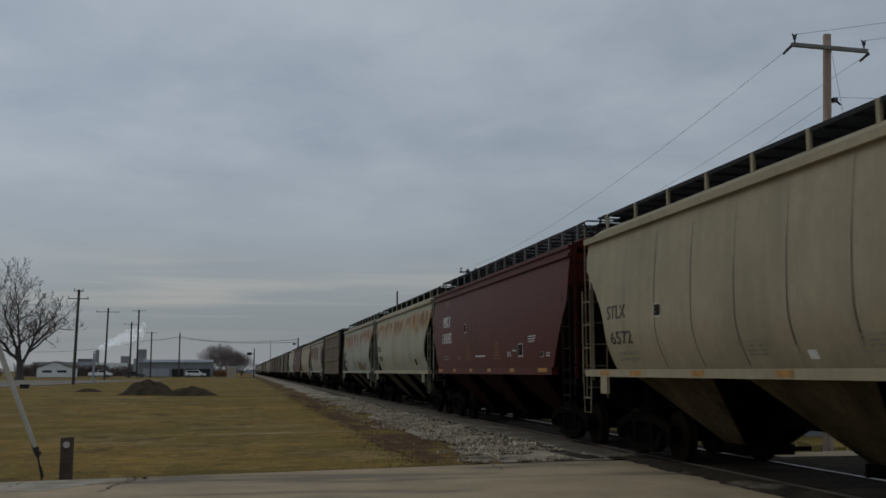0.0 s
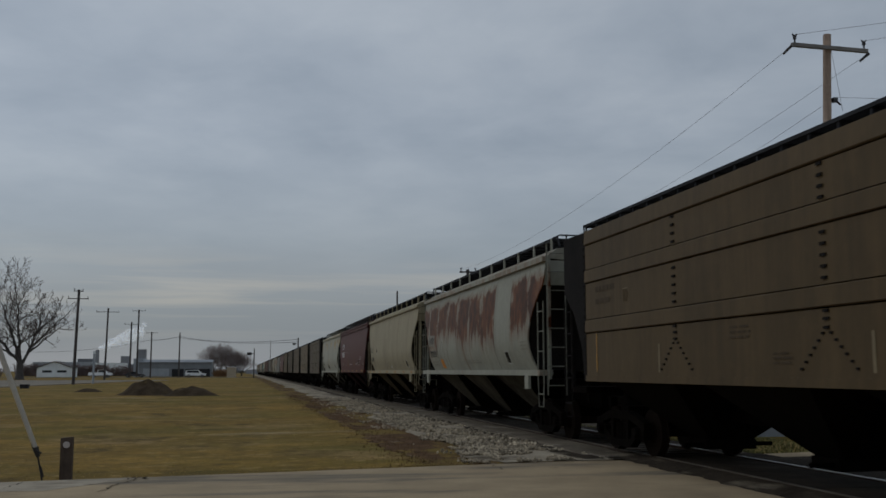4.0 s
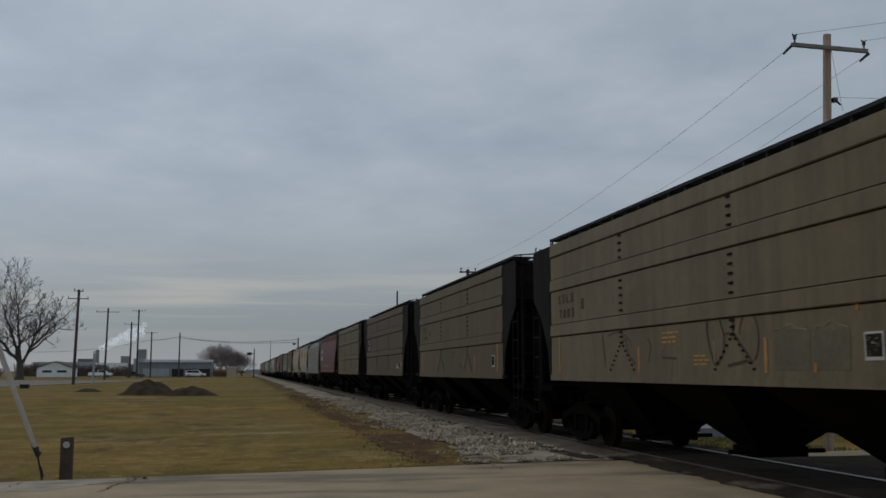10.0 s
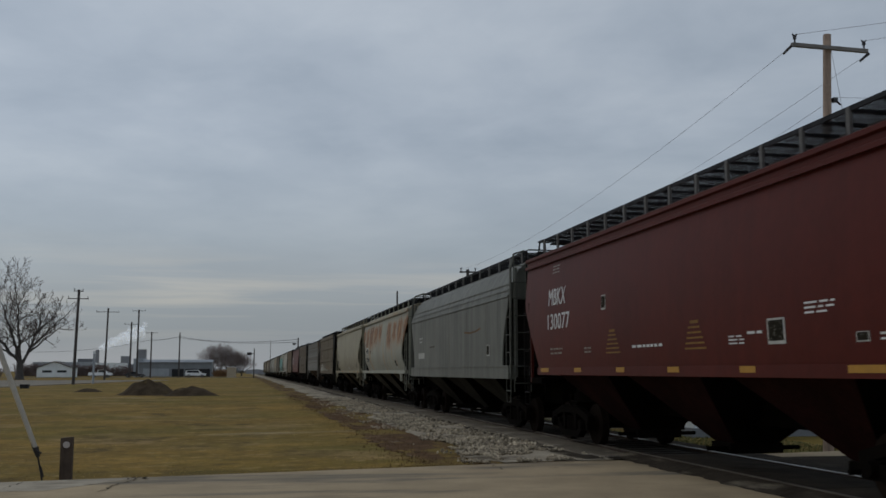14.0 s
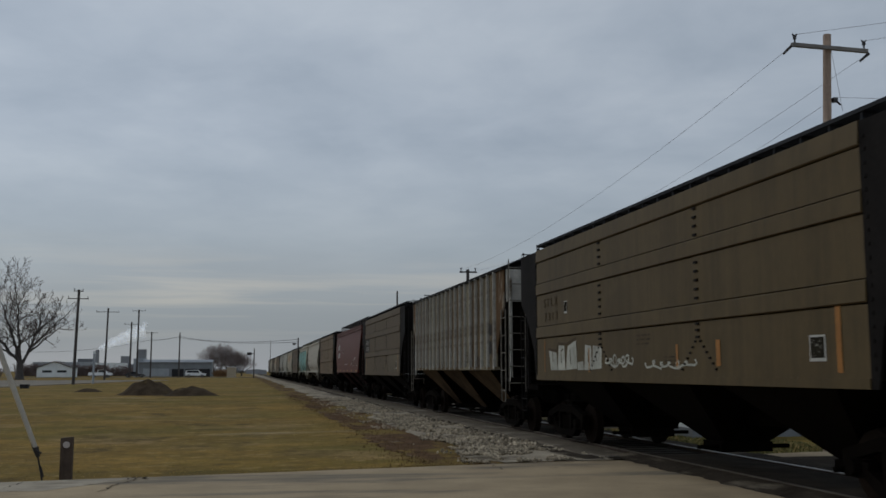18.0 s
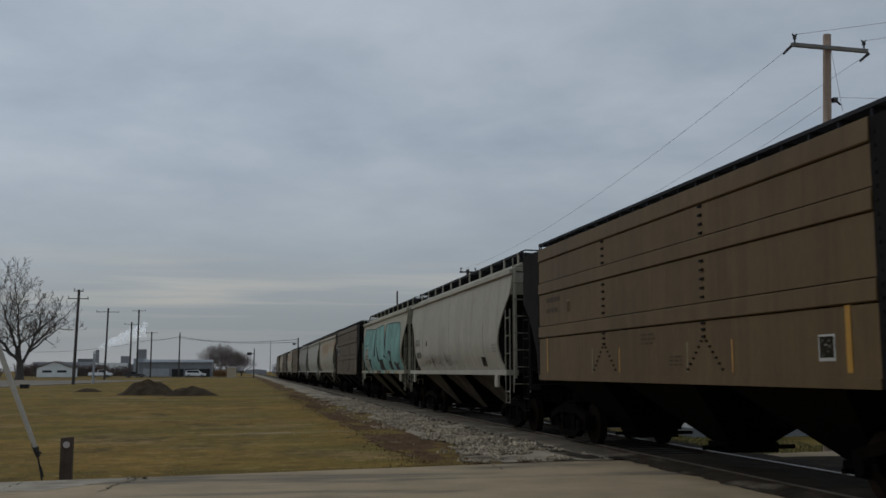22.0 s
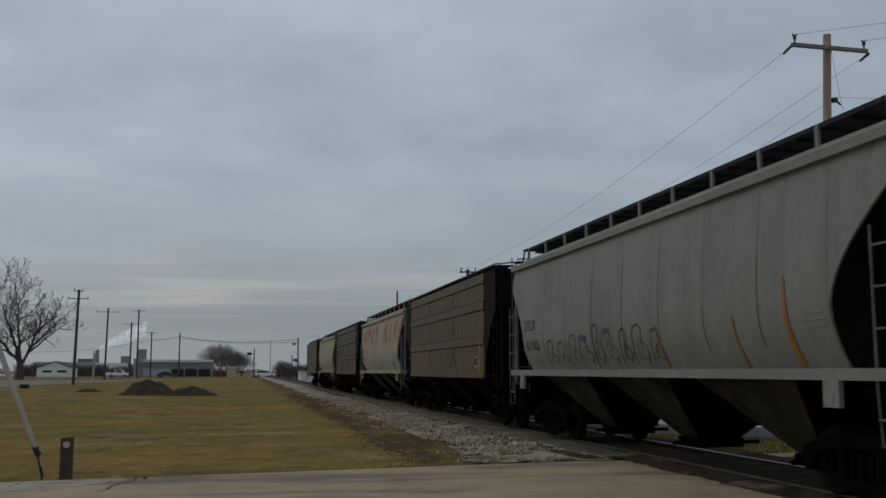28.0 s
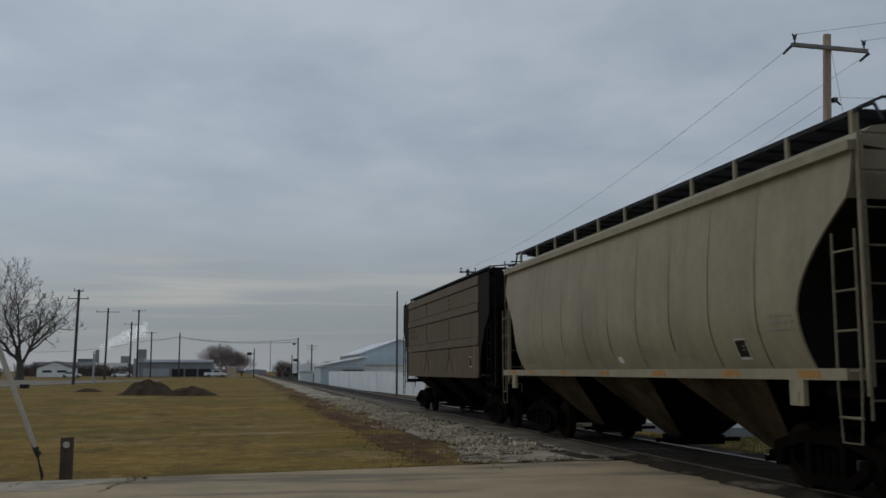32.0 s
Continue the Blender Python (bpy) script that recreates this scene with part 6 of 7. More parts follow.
# ---- far signals ----
def crossing_signal(x, y, z, h, arm, w=0.55):
    s = tagged(new("crossing_signal"), "dark railway crossing signal mast with lamp heads", "signal", "crossing signals")
    s.location = (x, y, z)
    part("mast", Geo().tube((0, 0, 0), (0, 0, h), 0.14, 0.12, 8), dpole_m, s)
    part("signal_head", Geo().box(arm - w, arm + w, -0.25, 0.25, h - 1.2 - w * 0.7, h - 1.2 + w * 0.5), insul_m, s)
    part("arm", Geo().tube((0, 0, h - 1.2), (arm, 0, h - 1.2), 0.05, 0.05, 6), dpole_m, s)
    return s


crossing_signal(10.3, 190, -0.5, 8.5, -0.8, 0.28)
crossing_signal(2.5, 235, 0.0, 6.9, -1.1)
crossing_signal(11.6, 240, -0.5, 6.0, 0.9)
mast = tagged(part("radio_mast", Geo().tube((0, 0, 0), (0, 0, 30), 0.35, 0.15, 6), dpole_m), "thin distant radio mast", "mast")
mast.location = (24, 900, 0)

# ---- far buildings ----
grey_metal_m = mat("grey_metal_siding", (0.20, 0.215, 0.23), 0.6, 0.0, 0.12, 0.5, 8, 0.1)
pale_metal_m = mat("pale_metal_siding", (0.33, 0.36, 0.39), 0.6, 0.0, 0.12, 0.5, 8, 0.1)
white_metal_m = mat("white_metal_siding", (0.74, 0.78, 0.79), 0.5, 0.0, 0.1, 0.5, 8, 0.1, streak=0.08)
blue_metal_m = mat("blue_grey_metal_siding", (0.46, 0.54, 0.57), 0.5, 0.0, 0.1, 0.5, 8, 0.1, streak=0.1)
roof_metal_m = mat("pale_metal_roof", (0.66, 0.68, 0.70), 0.45, 0.1, 0.1, 0.5, 8, 0.1)
shingle_m = mat("dark_shingles", (0.085, 0.075, 0.07), 0.9, 0, 0.2, 2, 20, 0.3)
black_open_m = mat("dark_opening", (0.02, 0.02, 0.022), 0.8, 0, 0.2, 2, 20, 0.1)
# far brush, lightened: the haze over it is in the colour
hedge_m = mat("bare_brush", (0.16, 0.12, 0.11), 1.0, 0, 0.35, 1.0, 10, 0.5)
bark_m = mat("grey_bark", (0.075, 0.068, 0.064), 0.95, 0, 0.3, 2, 15, 0.4)
twig_m = mat("brown_twigs", (0.10, 0.082, 0.078), 0.95, 0, 0.3, 2, 15, 0.2)


# paler copy of the twigs with distance haze in it
far_twig_m = mat("grey_brown_twigs", (0.21, 0.165, 0.155), 0.95, 0, 0.3, 2, 15, 0.1)


def gable(name, x0, x1, y0, y1, z0, eave, peak, wall_m, roof_m, label, along_y=True):
    b = tagged(new(name), label, "building")
    b.location = (x0, y0, z0)
    w, d, e, p = x1 - x0, y1 - y0, eave - z0, peak - z0
    r = []
    if along_y:   # the ridge runs away from the lawn, gable ends face it
        g = Geo().loft([[(0, y, 0), (w, y, 0), (w, y, e), (w / 2, y, p), (0, y, e)] for y in (0, d)])
        for xe in (-0.3, w + 0.3):
            ze = e - 0.3 * (p - e) / (w / 2)
            c = [(xe, -0.3, ze), (w / 2, -0.3, p), (w / 2, d + 0.3, p), (xe, d + 0.3, ze)]
            r.append(Geo().frustum([(a, q, z + 0.02) for a, q, z in c], [(a, q, z + 0.17) for a, q, z in c]))
    else:
        g = Geo().loft([[(x, 0, 0), (x, d, 0), (x, d, e), (x, d / 2, p), (x, 0, e)] for x in (0, w)])
        for ye in (-0.3, d + 0.3):
            ze = e - 0.3 * (p - e) / (d / 2)
            c = [(-0.3, ye, ze), (w + 0.3, ye, ze), (w + 0.3, d / 2, p), (-0.3, d / 2, p)]
            r.append(Geo().frustum([(a, q, z + 0.02) for a, q, z in c], [(a, q, z + 0.17) for a, q, z in c]))
    part("wall", g, wall_m, b)
    for k in r:
        part("roof_slope", k, roof_m, b)
    return b


def opening(b, name, x0, x1, z0, z1, material, label=""):
    """a framed panel on the wall that faces the lawn"""
    o = part(name, Geo().box(x0, x1, -0.06, 0.03, z0, z1), material, b, label)
    return o


# sheds beside the track
shed = gable("metal_shed", 19.4, 32.8, 165, 200, -0.8, 4.5, 6.9, blue_metal_m, roof_metal_m, "large blue-grey metal shed with a pale roof")
for k in range(12):
    part("siding_rib", Geo().box(0.6 + k * 1.35, 0.68 + k * 1.35, -0.05, 0.02, 0, 3.9), blue_metal_m, shed)
lean = tagged(new("lean_to_shed"), "low blue-grey metal lean-to with a sloping pale roof", "building")
lean.location = (11.6, 150, -0.8)
part("wall", Geo().loft([[(0, y, 0), (6.8, y, 0), (6.8, y, 4.45), (0, y, 3.1)] for y in (0, 14)]), blue_metal_m, lean)
part("roof", Geo().loft([[(-0.3, y, 3.08), (7.1, y, 4.52), (7.1, y, 4.72), (-0.3, y, 3.28)] for y in (-0.3, 14.3)]), roof_metal_m, lean)
part("side_annex", Geo().box(6.8, 15.0, 3.0, 14, 0, 3.4), white_metal_m, lean)
part("annex_roof", Geo().box(6.7, 15.2, 2.6, 14, 3.4, 3.6), roof_metal_m, lean)
part("canopy", Geo().box(3.4, 6.4, -1.0, -0.01, 2.45, 2.62), black_open_m, lean, "dark canopy")
part("eave_board", Geo().box(-0.35, 7.15, -0.36, -0.3, 3.0, 3.12), roof_metal_m, lean)
for k in range(5):
    part("siding_rib", Geo().box(0.5 + k * 1.2, 0.56 + k * 1.2, -0.04, 0.0, 0, 3.0), blue_metal_m, lean)
# white sheet-metal fence that runs up to the sheds
fence = tagged(new("metal_fence"), "white corrugated metal fence beside the sheds", "fence")
FA, FB = Vector((12.55, 146.5, -0.85)), Vector((16.3, 88.0, -0.85))
for k in range(13):
    p, q = FA.lerp(FB, k / 13), FA.lerp(FB, (k + 0.998) / 13)
    hh = 2.42 if k < 10 else 2.3
    part("panel", Geo().loft([[(v.x, v.y, v.z), (v.x + 0.06, v.y, v.z), (v.x + 0.06, v.y, v.z + hh), (v.x, v.y, v.z + hh)] for v in (p, q)]), white_metal_m, fence)
    if k % 4 == 3:
        part("post", Geo().box(q.x - 0.07, q.x + 0.0, q.y - 0.05, q.y + 0.05, q.z, q.z + hh - 0.02), white_metal_m, fence)
tagged(part("storage_shed", Geo().box(10.9, 13.5, 194, 200, -0.8, 1.5).box(10.7, 13.7, 193.7, 200.3, 1.5, 1.65), white_metal_m), "small low white storage shed beside the track", "shed")
vent = tagged(new("vent_pipe"), "pale upright pipe with a white cap on the lawn", "pipe")
vent.location = (-19.2, 135, -0.05)
part("pipe", Geo().tube((0, 0, -0.2), (0, 0, 3.9), 0.13, 0.13, 10), pale_metal_m, vent, smooth=40)
part("cap", Geo().tube((0, 0, 3.9), (0, 0, 4.25), 0.2, 0.16, 10), white_metal_m, vent, smooth=40)
verge_m = mat("cinder_verge", (0.11, 0.092, 0.07), 1.0, 0, 0.35, 0.5, 12, 0.5, spots=(((0.17, 0.13, 0.06), 0.4, 0.53, 0.15, (1, 0.5, 1), 0, 0),), spec=0.05)
verge = tagged(part("cinder_verge", grid(steps((10.2, 15.5, 6)), steps((38, 290, 60)), lambda x, y: ground_z(x, y) - 0.018), verge_m), "grey-brown cinder verge beyond the track", "ground", kind="structure")
# white house seen under the cars
house = gable("white_house", 15.6, 37.1, 32.3, 45.3, -0.75, 2.3, 4.2, white_metal_m, shingle_m, "white house with a dark roof beyond the track", along_y=False)
for k in range(4):
    opening(house, "window", 2.0 + k * 5, 3.2 + k * 5, 1.0, 2.3, GLASS)
part("foundation", Geo().box(-0.05, 21.55, -0.05, 13.05, 0, 0.35), grey_metal_m, house)

garage = gable("garage", -56.3, -47.1, 290, 300, -0.15, 2.5, 4.2, white_metal_m, shingle_m, "small white garage with two dark window bands")
for x0, x1 in ((1.5, 4.0), (5.4, 7.9)):
    opening(garage, "door", x0 - 0.4, x1 + 0.4, 0.05, 2.1, white_metal_m)
    part("window", Geo().box(x0, x1, -0.1, -0.02, 1.35, 1.95), GLASS, garage)

ware = gable("warehouse", -30, -9.2, 300, 316, -0.25, 4.1, 4.9, grey_metal_m, grey_metal_m, "long low grey metal warehouse with open bays", along_y=False)
opening(ware, "wall_panel", 1.2, 8.6, 0.3, 2.6, pale_metal_m, "pale lower siding")
# flat dark panels; their colour is the shade inside the bays
for k in range(3):
    opening(ware, "open_bay", 9.4 + k * 3.8, 12.8 + k * 3.8, 0.2, 2.5, black_open_m, "dark open bay")
part("annex", Geo().box(-1.8, 1.0, 2.0, 10, 0, 5.6), pale_metal_m, ware)

box = tagged(new("utility_cabinet"), "beige equipment cabinet by the far road", "cabinet")
box.location = (-4.0, 256, -0.05)
part("body", Geo().box(0, 2.3, 0, 2, 0, 2.65), mat("beige_cabinet", (0.42, 0.36, 0.27), 0.7, 0, 0.1, 2, 12, 0.05), box)
part("roof", Geo().box(-0.1, 2.4, -0.1, 2.1, 2.65, 2.78), roof_metal_m, box)

# distance haze is mixed into these two flat colours
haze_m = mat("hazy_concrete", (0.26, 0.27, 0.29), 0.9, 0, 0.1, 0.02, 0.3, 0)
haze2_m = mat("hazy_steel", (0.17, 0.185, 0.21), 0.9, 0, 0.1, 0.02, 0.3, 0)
plant = tagged(new("power_plant"), "hazy distant industrial plant with a tall stack", "industrial plant")
plant.location = (-209, 1500, -0.5)
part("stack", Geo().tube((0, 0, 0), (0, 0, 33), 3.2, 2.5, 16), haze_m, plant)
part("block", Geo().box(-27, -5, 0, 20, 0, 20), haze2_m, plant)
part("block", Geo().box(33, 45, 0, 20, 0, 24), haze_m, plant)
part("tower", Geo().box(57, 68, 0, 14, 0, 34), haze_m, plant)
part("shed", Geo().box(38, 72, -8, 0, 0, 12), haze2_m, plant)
far_hall = tagged(part("far_hall", Geo().box(-99, -72, 500, 520, -0.3, 6.0), pale_metal_m), "pale flat-roofed hall far behind the hedge", "building")
tagged(part("far_hall", Geo().box(-71, -57, 500, 515, -0.3, 5.6), white_metal_m), "low white hall far behind the road", "building")
tagged(part("far_hall", Geo().loft([[(2, y, -0.3), (14, y, -0.3), (14, y, 2.2), (8, y, 2.8), (2, y, 2.3)] for y in (600, 615)]), haze_m), "hazy low hall at the end of the track", "building")


# ---- trees and brush ----
def grow(g, twigs, p, d, length, r, depth, rnd, up=0.1, spread=0.75):
    """one branch and its side branches"""
    n = 4
    q = Vector(p)
    d = Vector(d)
    for i in range(n):
        nd = (d + Vector((rnd.uniform(-1, 1), rnd.uniform(-1, 1), rnd.uniform(-0.6, 1))) * 0.16 + Vector((0, 0, up * 0.12))).normalized()
        e = q + nd * length / n
        r1 = r * (1 - 0.14)
        (g if r > 0.07 else twigs).tube(q, e, r, r1, 6 if r > 0.1 else 3)
        q, d, r = e, nd, r1
        if depth > 0 and i >= 1:
            for _ in range(1 if depth > 1 else 2):
                side = Vector((rnd.uniform(-1, 1), rnd.uniform(-1, 1), rnd.uniform(-0.2, 0.7))).normalized()
                grow(g, twigs, q, (d * 0.7 + side * spread).normalized(), length * rnd.uniform(0.5, 0.75), r * 0.58, depth - 1, rnd, up, spread)
    if depth > 0:
        for _ in range(2):
            side = Vector((rnd.uniform(-1, 1), rnd.uniform(-1, 1), rnd.uniform(0, 0.6))).normalized()
            grow(g, twigs, q, (d + side * spread).normalized(), length * 0.62, r * 0.75, depth - 1, rnd, up, spread)


def bare_tree(x, y, z, h, seed, trunks, label, depth=4, r=0.6, bush=0):
    rnd = random.Random(seed)
    t = tagged(new("bare_tree"), label, "tree", "bare trees")
    t.location = (x, y, z)
    part("trunk", Geo().tube((0, 0, -0.4), (0, 0, h * 0.13), r * 1.35, r, 12), bark_m, t, smooth=40)
    tw = Geo()
    for dx, dy, dz, k in trunks:
        g = Geo()
        grow(g, tw, (0, 0, h * 0.12), Vector((dx, dy, dz)).normalized(), h * 0.38 * k, r * 0.72, depth, rnd)
        part("limb", g, bark_m, t)
    for _ in range(bush):
        # fine twigs that fill the crown
        a, e, q = rnd.uniform(0, 2 * math.pi), rnd.uniform(-0.9, 1), rnd.random() ** 0.4
        c = math.sqrt(1 - e * e)
        rag = 0.8 + 0.35 * noise.noise((math.cos(a) * 2 + seed, math.sin(a) * 2, e * 2))
        p = Vector((math.cos(a) * c * h * 0.46, math.sin(a) * c * h * 0.3, h * 0.56 + e * h * 0.46)) * q * rag + Vector((0, 0, h * 0.56 * (1 - q * rag)))
        tw.tube(p, p + Vector((rnd.uniform(-0.5, 0.5), rnd.uniform(-0.5, 0.5), rnd.uniform(0.1, 0.8))) * h * 0.12, 0.05, 0.02, 3)
    tagged(part("crown", tw, far_twig_m if bush else twig_m, t), kind="stuff")
    return t




def broad_tree(x, y, seed, limbs, r, label):
    """open-grown tree: bent limbs through given points, side branches, fine twigs"""
    rnd = random.Random(seed)
    t = tagged(new("bare_tree"), label, "tree", "bare trees")
    t.location = (x, y, 0)
    tw = Geo()

    def shoot(g, p, d, length, rad, depth):
        n = max(3, int(length / (0.8 if depth > 1 else 0.5)))
        p, d = Vector(p), Vector(d).normalized()
        lift = rnd.uniform(-0.02, 0.12)
        for k in range(n):
            d = (d + Vector((rnd.uniform(-1, 1), rnd.uniform(-1, 1), rnd.uniform(-1, 1))) * 0.2 + Vector((0, 0, lift))).normalized()
            e = p + d * length / n
            r1 = max(0.029, rad * 0.88)
            (g if rad > 0.07 else tw).tube(p, e, rad, r1, 5 if rad > 0.07 else 3)
            p, rad = e, r1
            if depth > 0 and k >= n * 0.2 and rnd.random() < 0.95:
                side = Vector((rnd.uniform(-1, 1), rnd.uniform(-0.8, 0.8), rnd.uniform(-0.5, 0.9))).normalized()
                left = length * (1 - k / n) + 0.25 * length
                shoot(g, p, d * 0.75 + side * 0.8, left * rnd.uniform(0.45, 0.85), max(0.029, rad * 0.55), depth - 1)

    part("trunk", Geo().loft([[(rr * math.cos(a) * 1.0, rr * math.sin(a), z) for a in [2 * math.pi * k / 12 for k in range(12)]] for z, rr in ((-0.4, r * 1.9), (0.5, r * 1.3), (1.6, r * 1.02), (3.0, r))]), bark_m, t, smooth=40)
    for pts, k in limbs:
        g = Geo()
        pts = [Vector(q) for q in pts]
        rad = r * k
        total = sum((b - a).length for a, b in zip(pts, pts[1:]))
        gone = 0.0
        for a, b in zip(pts, pts[1:]):
            n = max(2, int((b - a).length / 1.0))
            q = a
            for i in range(n):
                e = a.lerp(b, (i + 1) / n) + Vector((rnd.uniform(-1, 1), rnd.uniform(-1, 1), rnd.uniform(-1, 1))) * 0.16
                r1 = max(0.05, r * k * (1 - 0.85 * (gone + (b - a).length * (i + 1) / n) / total))
                g.tube(q, e, rad, r1, 7)
                d = (e - q).normalized()
                q, rad = e, r1
                share = (gone + (b - a).length * (i + 1) / n) / total
                if share > 0.2:
                    for _ in range(3 if rnd.random() < 0.75 else 2):
                        side = Vector((rnd.uniform(-1, 1), rnd.uniform(-0.8, 0.8), rnd.uniform(-0.45, 0.9))).normalized()
                        shoot(g, q, d * 0.7 + side * 0.9, total * rnd.uniform(0.2, 0.4) * (1.15 - 0.45 * share), rad * 0.4, 3)
            gone += (b - a).length
        part("limb", g, bark_m, t)
    tagged(part("crown", tw, twig_m, t), kind="stuff")


broad_tree(-41.9, 200, 4, (
    (((0, 0, 2.6), (-1.2, 0.3, 7), (-3.2, 1, 12), (-5.0, 1.2, 16.5)), 0.56), (((0, 0, 2.8), (-0.4, -0.5, 9), (-0.8, -0.8, 14), (-1.6, -1, 18.5)), 0.56),
    (((0.2, 0, 2.6), (1.6, 0.2, 6), (3.0, 0.5, 10), (3.4, 0.8, 14.5)), 0.54), (((1.4, 0.2, 5.6), (4.5, -0.4, 9), (6.8, -0.8, 11.2), (9.0, -1, 13.2)), 0.42),
    (((1.2, 0.1, 5.0), (4, 0.6, 7.6), (6.6, 1.4, 9.8), (9.0, 1.8, 9.6)), 0.34), (((-0.4, 0.4, 3.6), (-4, 1, 7.5), (-8, 1.5, 11.5), (-11, 2, 15)), 0.5),
    (((-0.8, -0.4, 4.2), (-5, -1, 7), (-10, -1.6, 9)), 0.34), (((2.4, 0.3, 8.6), (5.2, 0.2, 11.5), (6.8, 0.1, 14.5)), 0.34)), 0.6, "tall bare deciduous tree with a broad crown")
for k, (x, h, sd) in enumerate(((-9.4, 10.6, 11), (-7.2, 11.2, 12), (-5.0, 10.4, 15), (-2.4, 8.6, 13), (-0.4, 8.0, 14))):
    bare_tree(x, 325 + k * 2, 0, h, sd, ((-0.5, 0, 1, 1), (0.5, 0.1, 1, 1), (0, 0.3, 1, 1), (-0.9, 0.2, 0.6, 1), (0.9, 0, 0.6, 1)), "bushy bare tree beyond the far road", 3, 0.24, 620)


def brush(name, x0, x1, y, z, h, n, seed, label, material=None):
    """a thicket of thin bare stems with a ragged top"""
    rnd = random.Random(seed)
    g = Geo()
    for _ in range(n):
        x = rnd.uniform(x0, x1)
        yy = y + rnd.uniform(-2, 2)
        hh = h * (0.6 + 0.4 * abs(noise.noise((x * 0.12, seed, 0))) * 2) * rnd.uniform(0.6, 1)
        top = (x + rnd.uniform(-0.8, 0.8), yy, z + hh)
        g.tube((x, yy, z - 0.1), top, 0.1, 0.04, 3)
        for _ in range(3):
            k = rnd.uniform(0.3, 1)
            b = Vector((x, yy, z)).lerp(Vector(top), k)
            g.tube(b, b + Vector((rnd.uniform(-1.2, 1.2), rnd.uniform(-0.5, 0.5), rnd.uniform(0.1, 1.1))), 0.05, 0.02, 3)
    return tagged(part(name, g, material or hedge_m), label, "brush", kind="stuff")


brush("brush", -70, -44, 330, 0, 5.5, 700, 1, "thicket of bare brown brush behind the garage")
brush("brush", -46, -30, 335, 0, 4.2, 350, 2, "thicket of bare brown brush behind the far road")
brush("brush", 11, 40, 330, -0.5, 6.4, 900, 3, "bare trees and brush beyond the sheds")
brush("brush", -90, -68, 300, 0, 4.0, 300, 4, "thicket of bare brown brush behind the tree")
brush("brush", -8.2, -4.2, 300, 0, 2.4, 160, 5, "tawny dry bushes beside the cabinet", mat("tawny_brush", (0.2, 0.11, 0.05), 1.0, 0, 0.3, 1, 10, 0.4))
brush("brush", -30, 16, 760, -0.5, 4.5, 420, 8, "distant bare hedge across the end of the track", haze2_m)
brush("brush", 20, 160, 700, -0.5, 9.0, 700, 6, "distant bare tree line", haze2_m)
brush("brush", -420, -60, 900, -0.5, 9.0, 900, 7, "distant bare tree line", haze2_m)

# ---- heaps of soil ----
def pile(x, y, rx, ry, h, name, label):
    g = Geo()
    n, m = 40, 16
    rings = []
    for k in range(m + 1):
        s = k / m
        ring = []
        for i in range(n):
            a = 2 * math.pi * i / n
            rr = (1 - s) * (1 + 0.16 * noise.noise((math.cos(a) * 2 + x, math.sin(a) * 2, s * 2)))
            ring.append((math.cos(a) * rx * rr, math.sin(a) * ry * rr, h * (0.5 - 0.5 * math.cos(math.pi * s ** 0.8)) * (1 + 0.3 * noise.noise((math.cos(a) * rr * 3, math.sin(a) * rr * 3, y))) - 0.06))
        rings.append(ring)
    g.loft(rings)
    ob = part(name, g, dirt_m, smooth=60)
    ob.location = (x, y, 0)
    return tagged(ob, label, "soil mound")


pile(-6.35, 71, 2.25, 2.1, 1.05, "soil_mound", "heap of dark soil on the lawn")
pile(-3.4, 68, 1.9, 1.8, 0.67, "soil_mound", "low heap of dark soil on the lawn")
pile(-12.0, 82, 1.2, 1.0, 0.3, "soil_mound", "flat scrap of dark soil on the lawn")



tagged(part("utility_vault", Geo().box(-20.75, -20.05, 99.5, 100.3, -0.1, 0.3).box(-20.8, -20.0, 99.45, 100.35, 0.3, 0.34), black_open_m), "small dark utility box on the lawn", "utility box")

# ---- near the road ----
post = tagged(new("marker_post"), "short brown wooden post with a round white reflector", "post")
post.location = (-2.62, 16.08, -0.05)
part("post", Geo().frustum([(-0.085, -0.08, -0.2), (0.085, -0.08, -0.2), (0.085, 0.08, -0.2), (-0.085, 0.08, -0.2)], [(-0.09, -0.08, 0.63), (0.085, -0.08, 0.645), (0.08, 0.08, 0.64), (-0.085, 0.08, 0.63)]),
     mat("brown_post_wood", (0.085, 0.06, 0.045), 0.9, 0, 0.3, 6, 50, 0.4, streak=0.3), post)
part("reflector", Geo().tube((0, -0.083, 0.53), (0, -0.1, 0.53), 0.05, 0.05, 14), mat("pale_reflector", (0.5, 0.45, 0.42), 0.4, 0, 0.1, 8, 40, 0), post)
guy = tagged(new("guy_wire_guard"), "leaning pale plastic guard over a guy wire anchored in the lawn", "guy wire")
guy.location = (-2.95, 16.0, 0)
part("guard", Geo().tube((-0.1, 0, 0.4), (-0.78, 0, 2.1), 0.036, 0.042, 10), mat("pale_plastic_guard", (0.43, 0.40, 0.34), 0.6, 0, 0.12, 3, 20, 0.05), guy, smooth=40)
part("wire", Geo().tube((0, 0, -0.05), (-0.1, 0, 0.42), 0.014, 0.014, 6).tube((0.01, -0.02, 0.0), (-0.035, -0.02, 0.17), 0.026, 0.02, 6).tube((-0.78, 0, 2.1), (-3.5, 0, 9.0), 0.012, 0.012, 6), insul_m, guy)
part("clamp", Geo().tube((-0.07, 0, 0.3), (-0.12, 0, 0.45), 0.03, 0.05, 8).tube((-0.13, -0.03, 0.42), (-0.02, -0.03, 0.36), 0.014, 0.014, 6).tube((-0.17, 0, 0.5), (-0.13, 0, 0.38), 0.016, 0.016, 6), insul_m, guy)
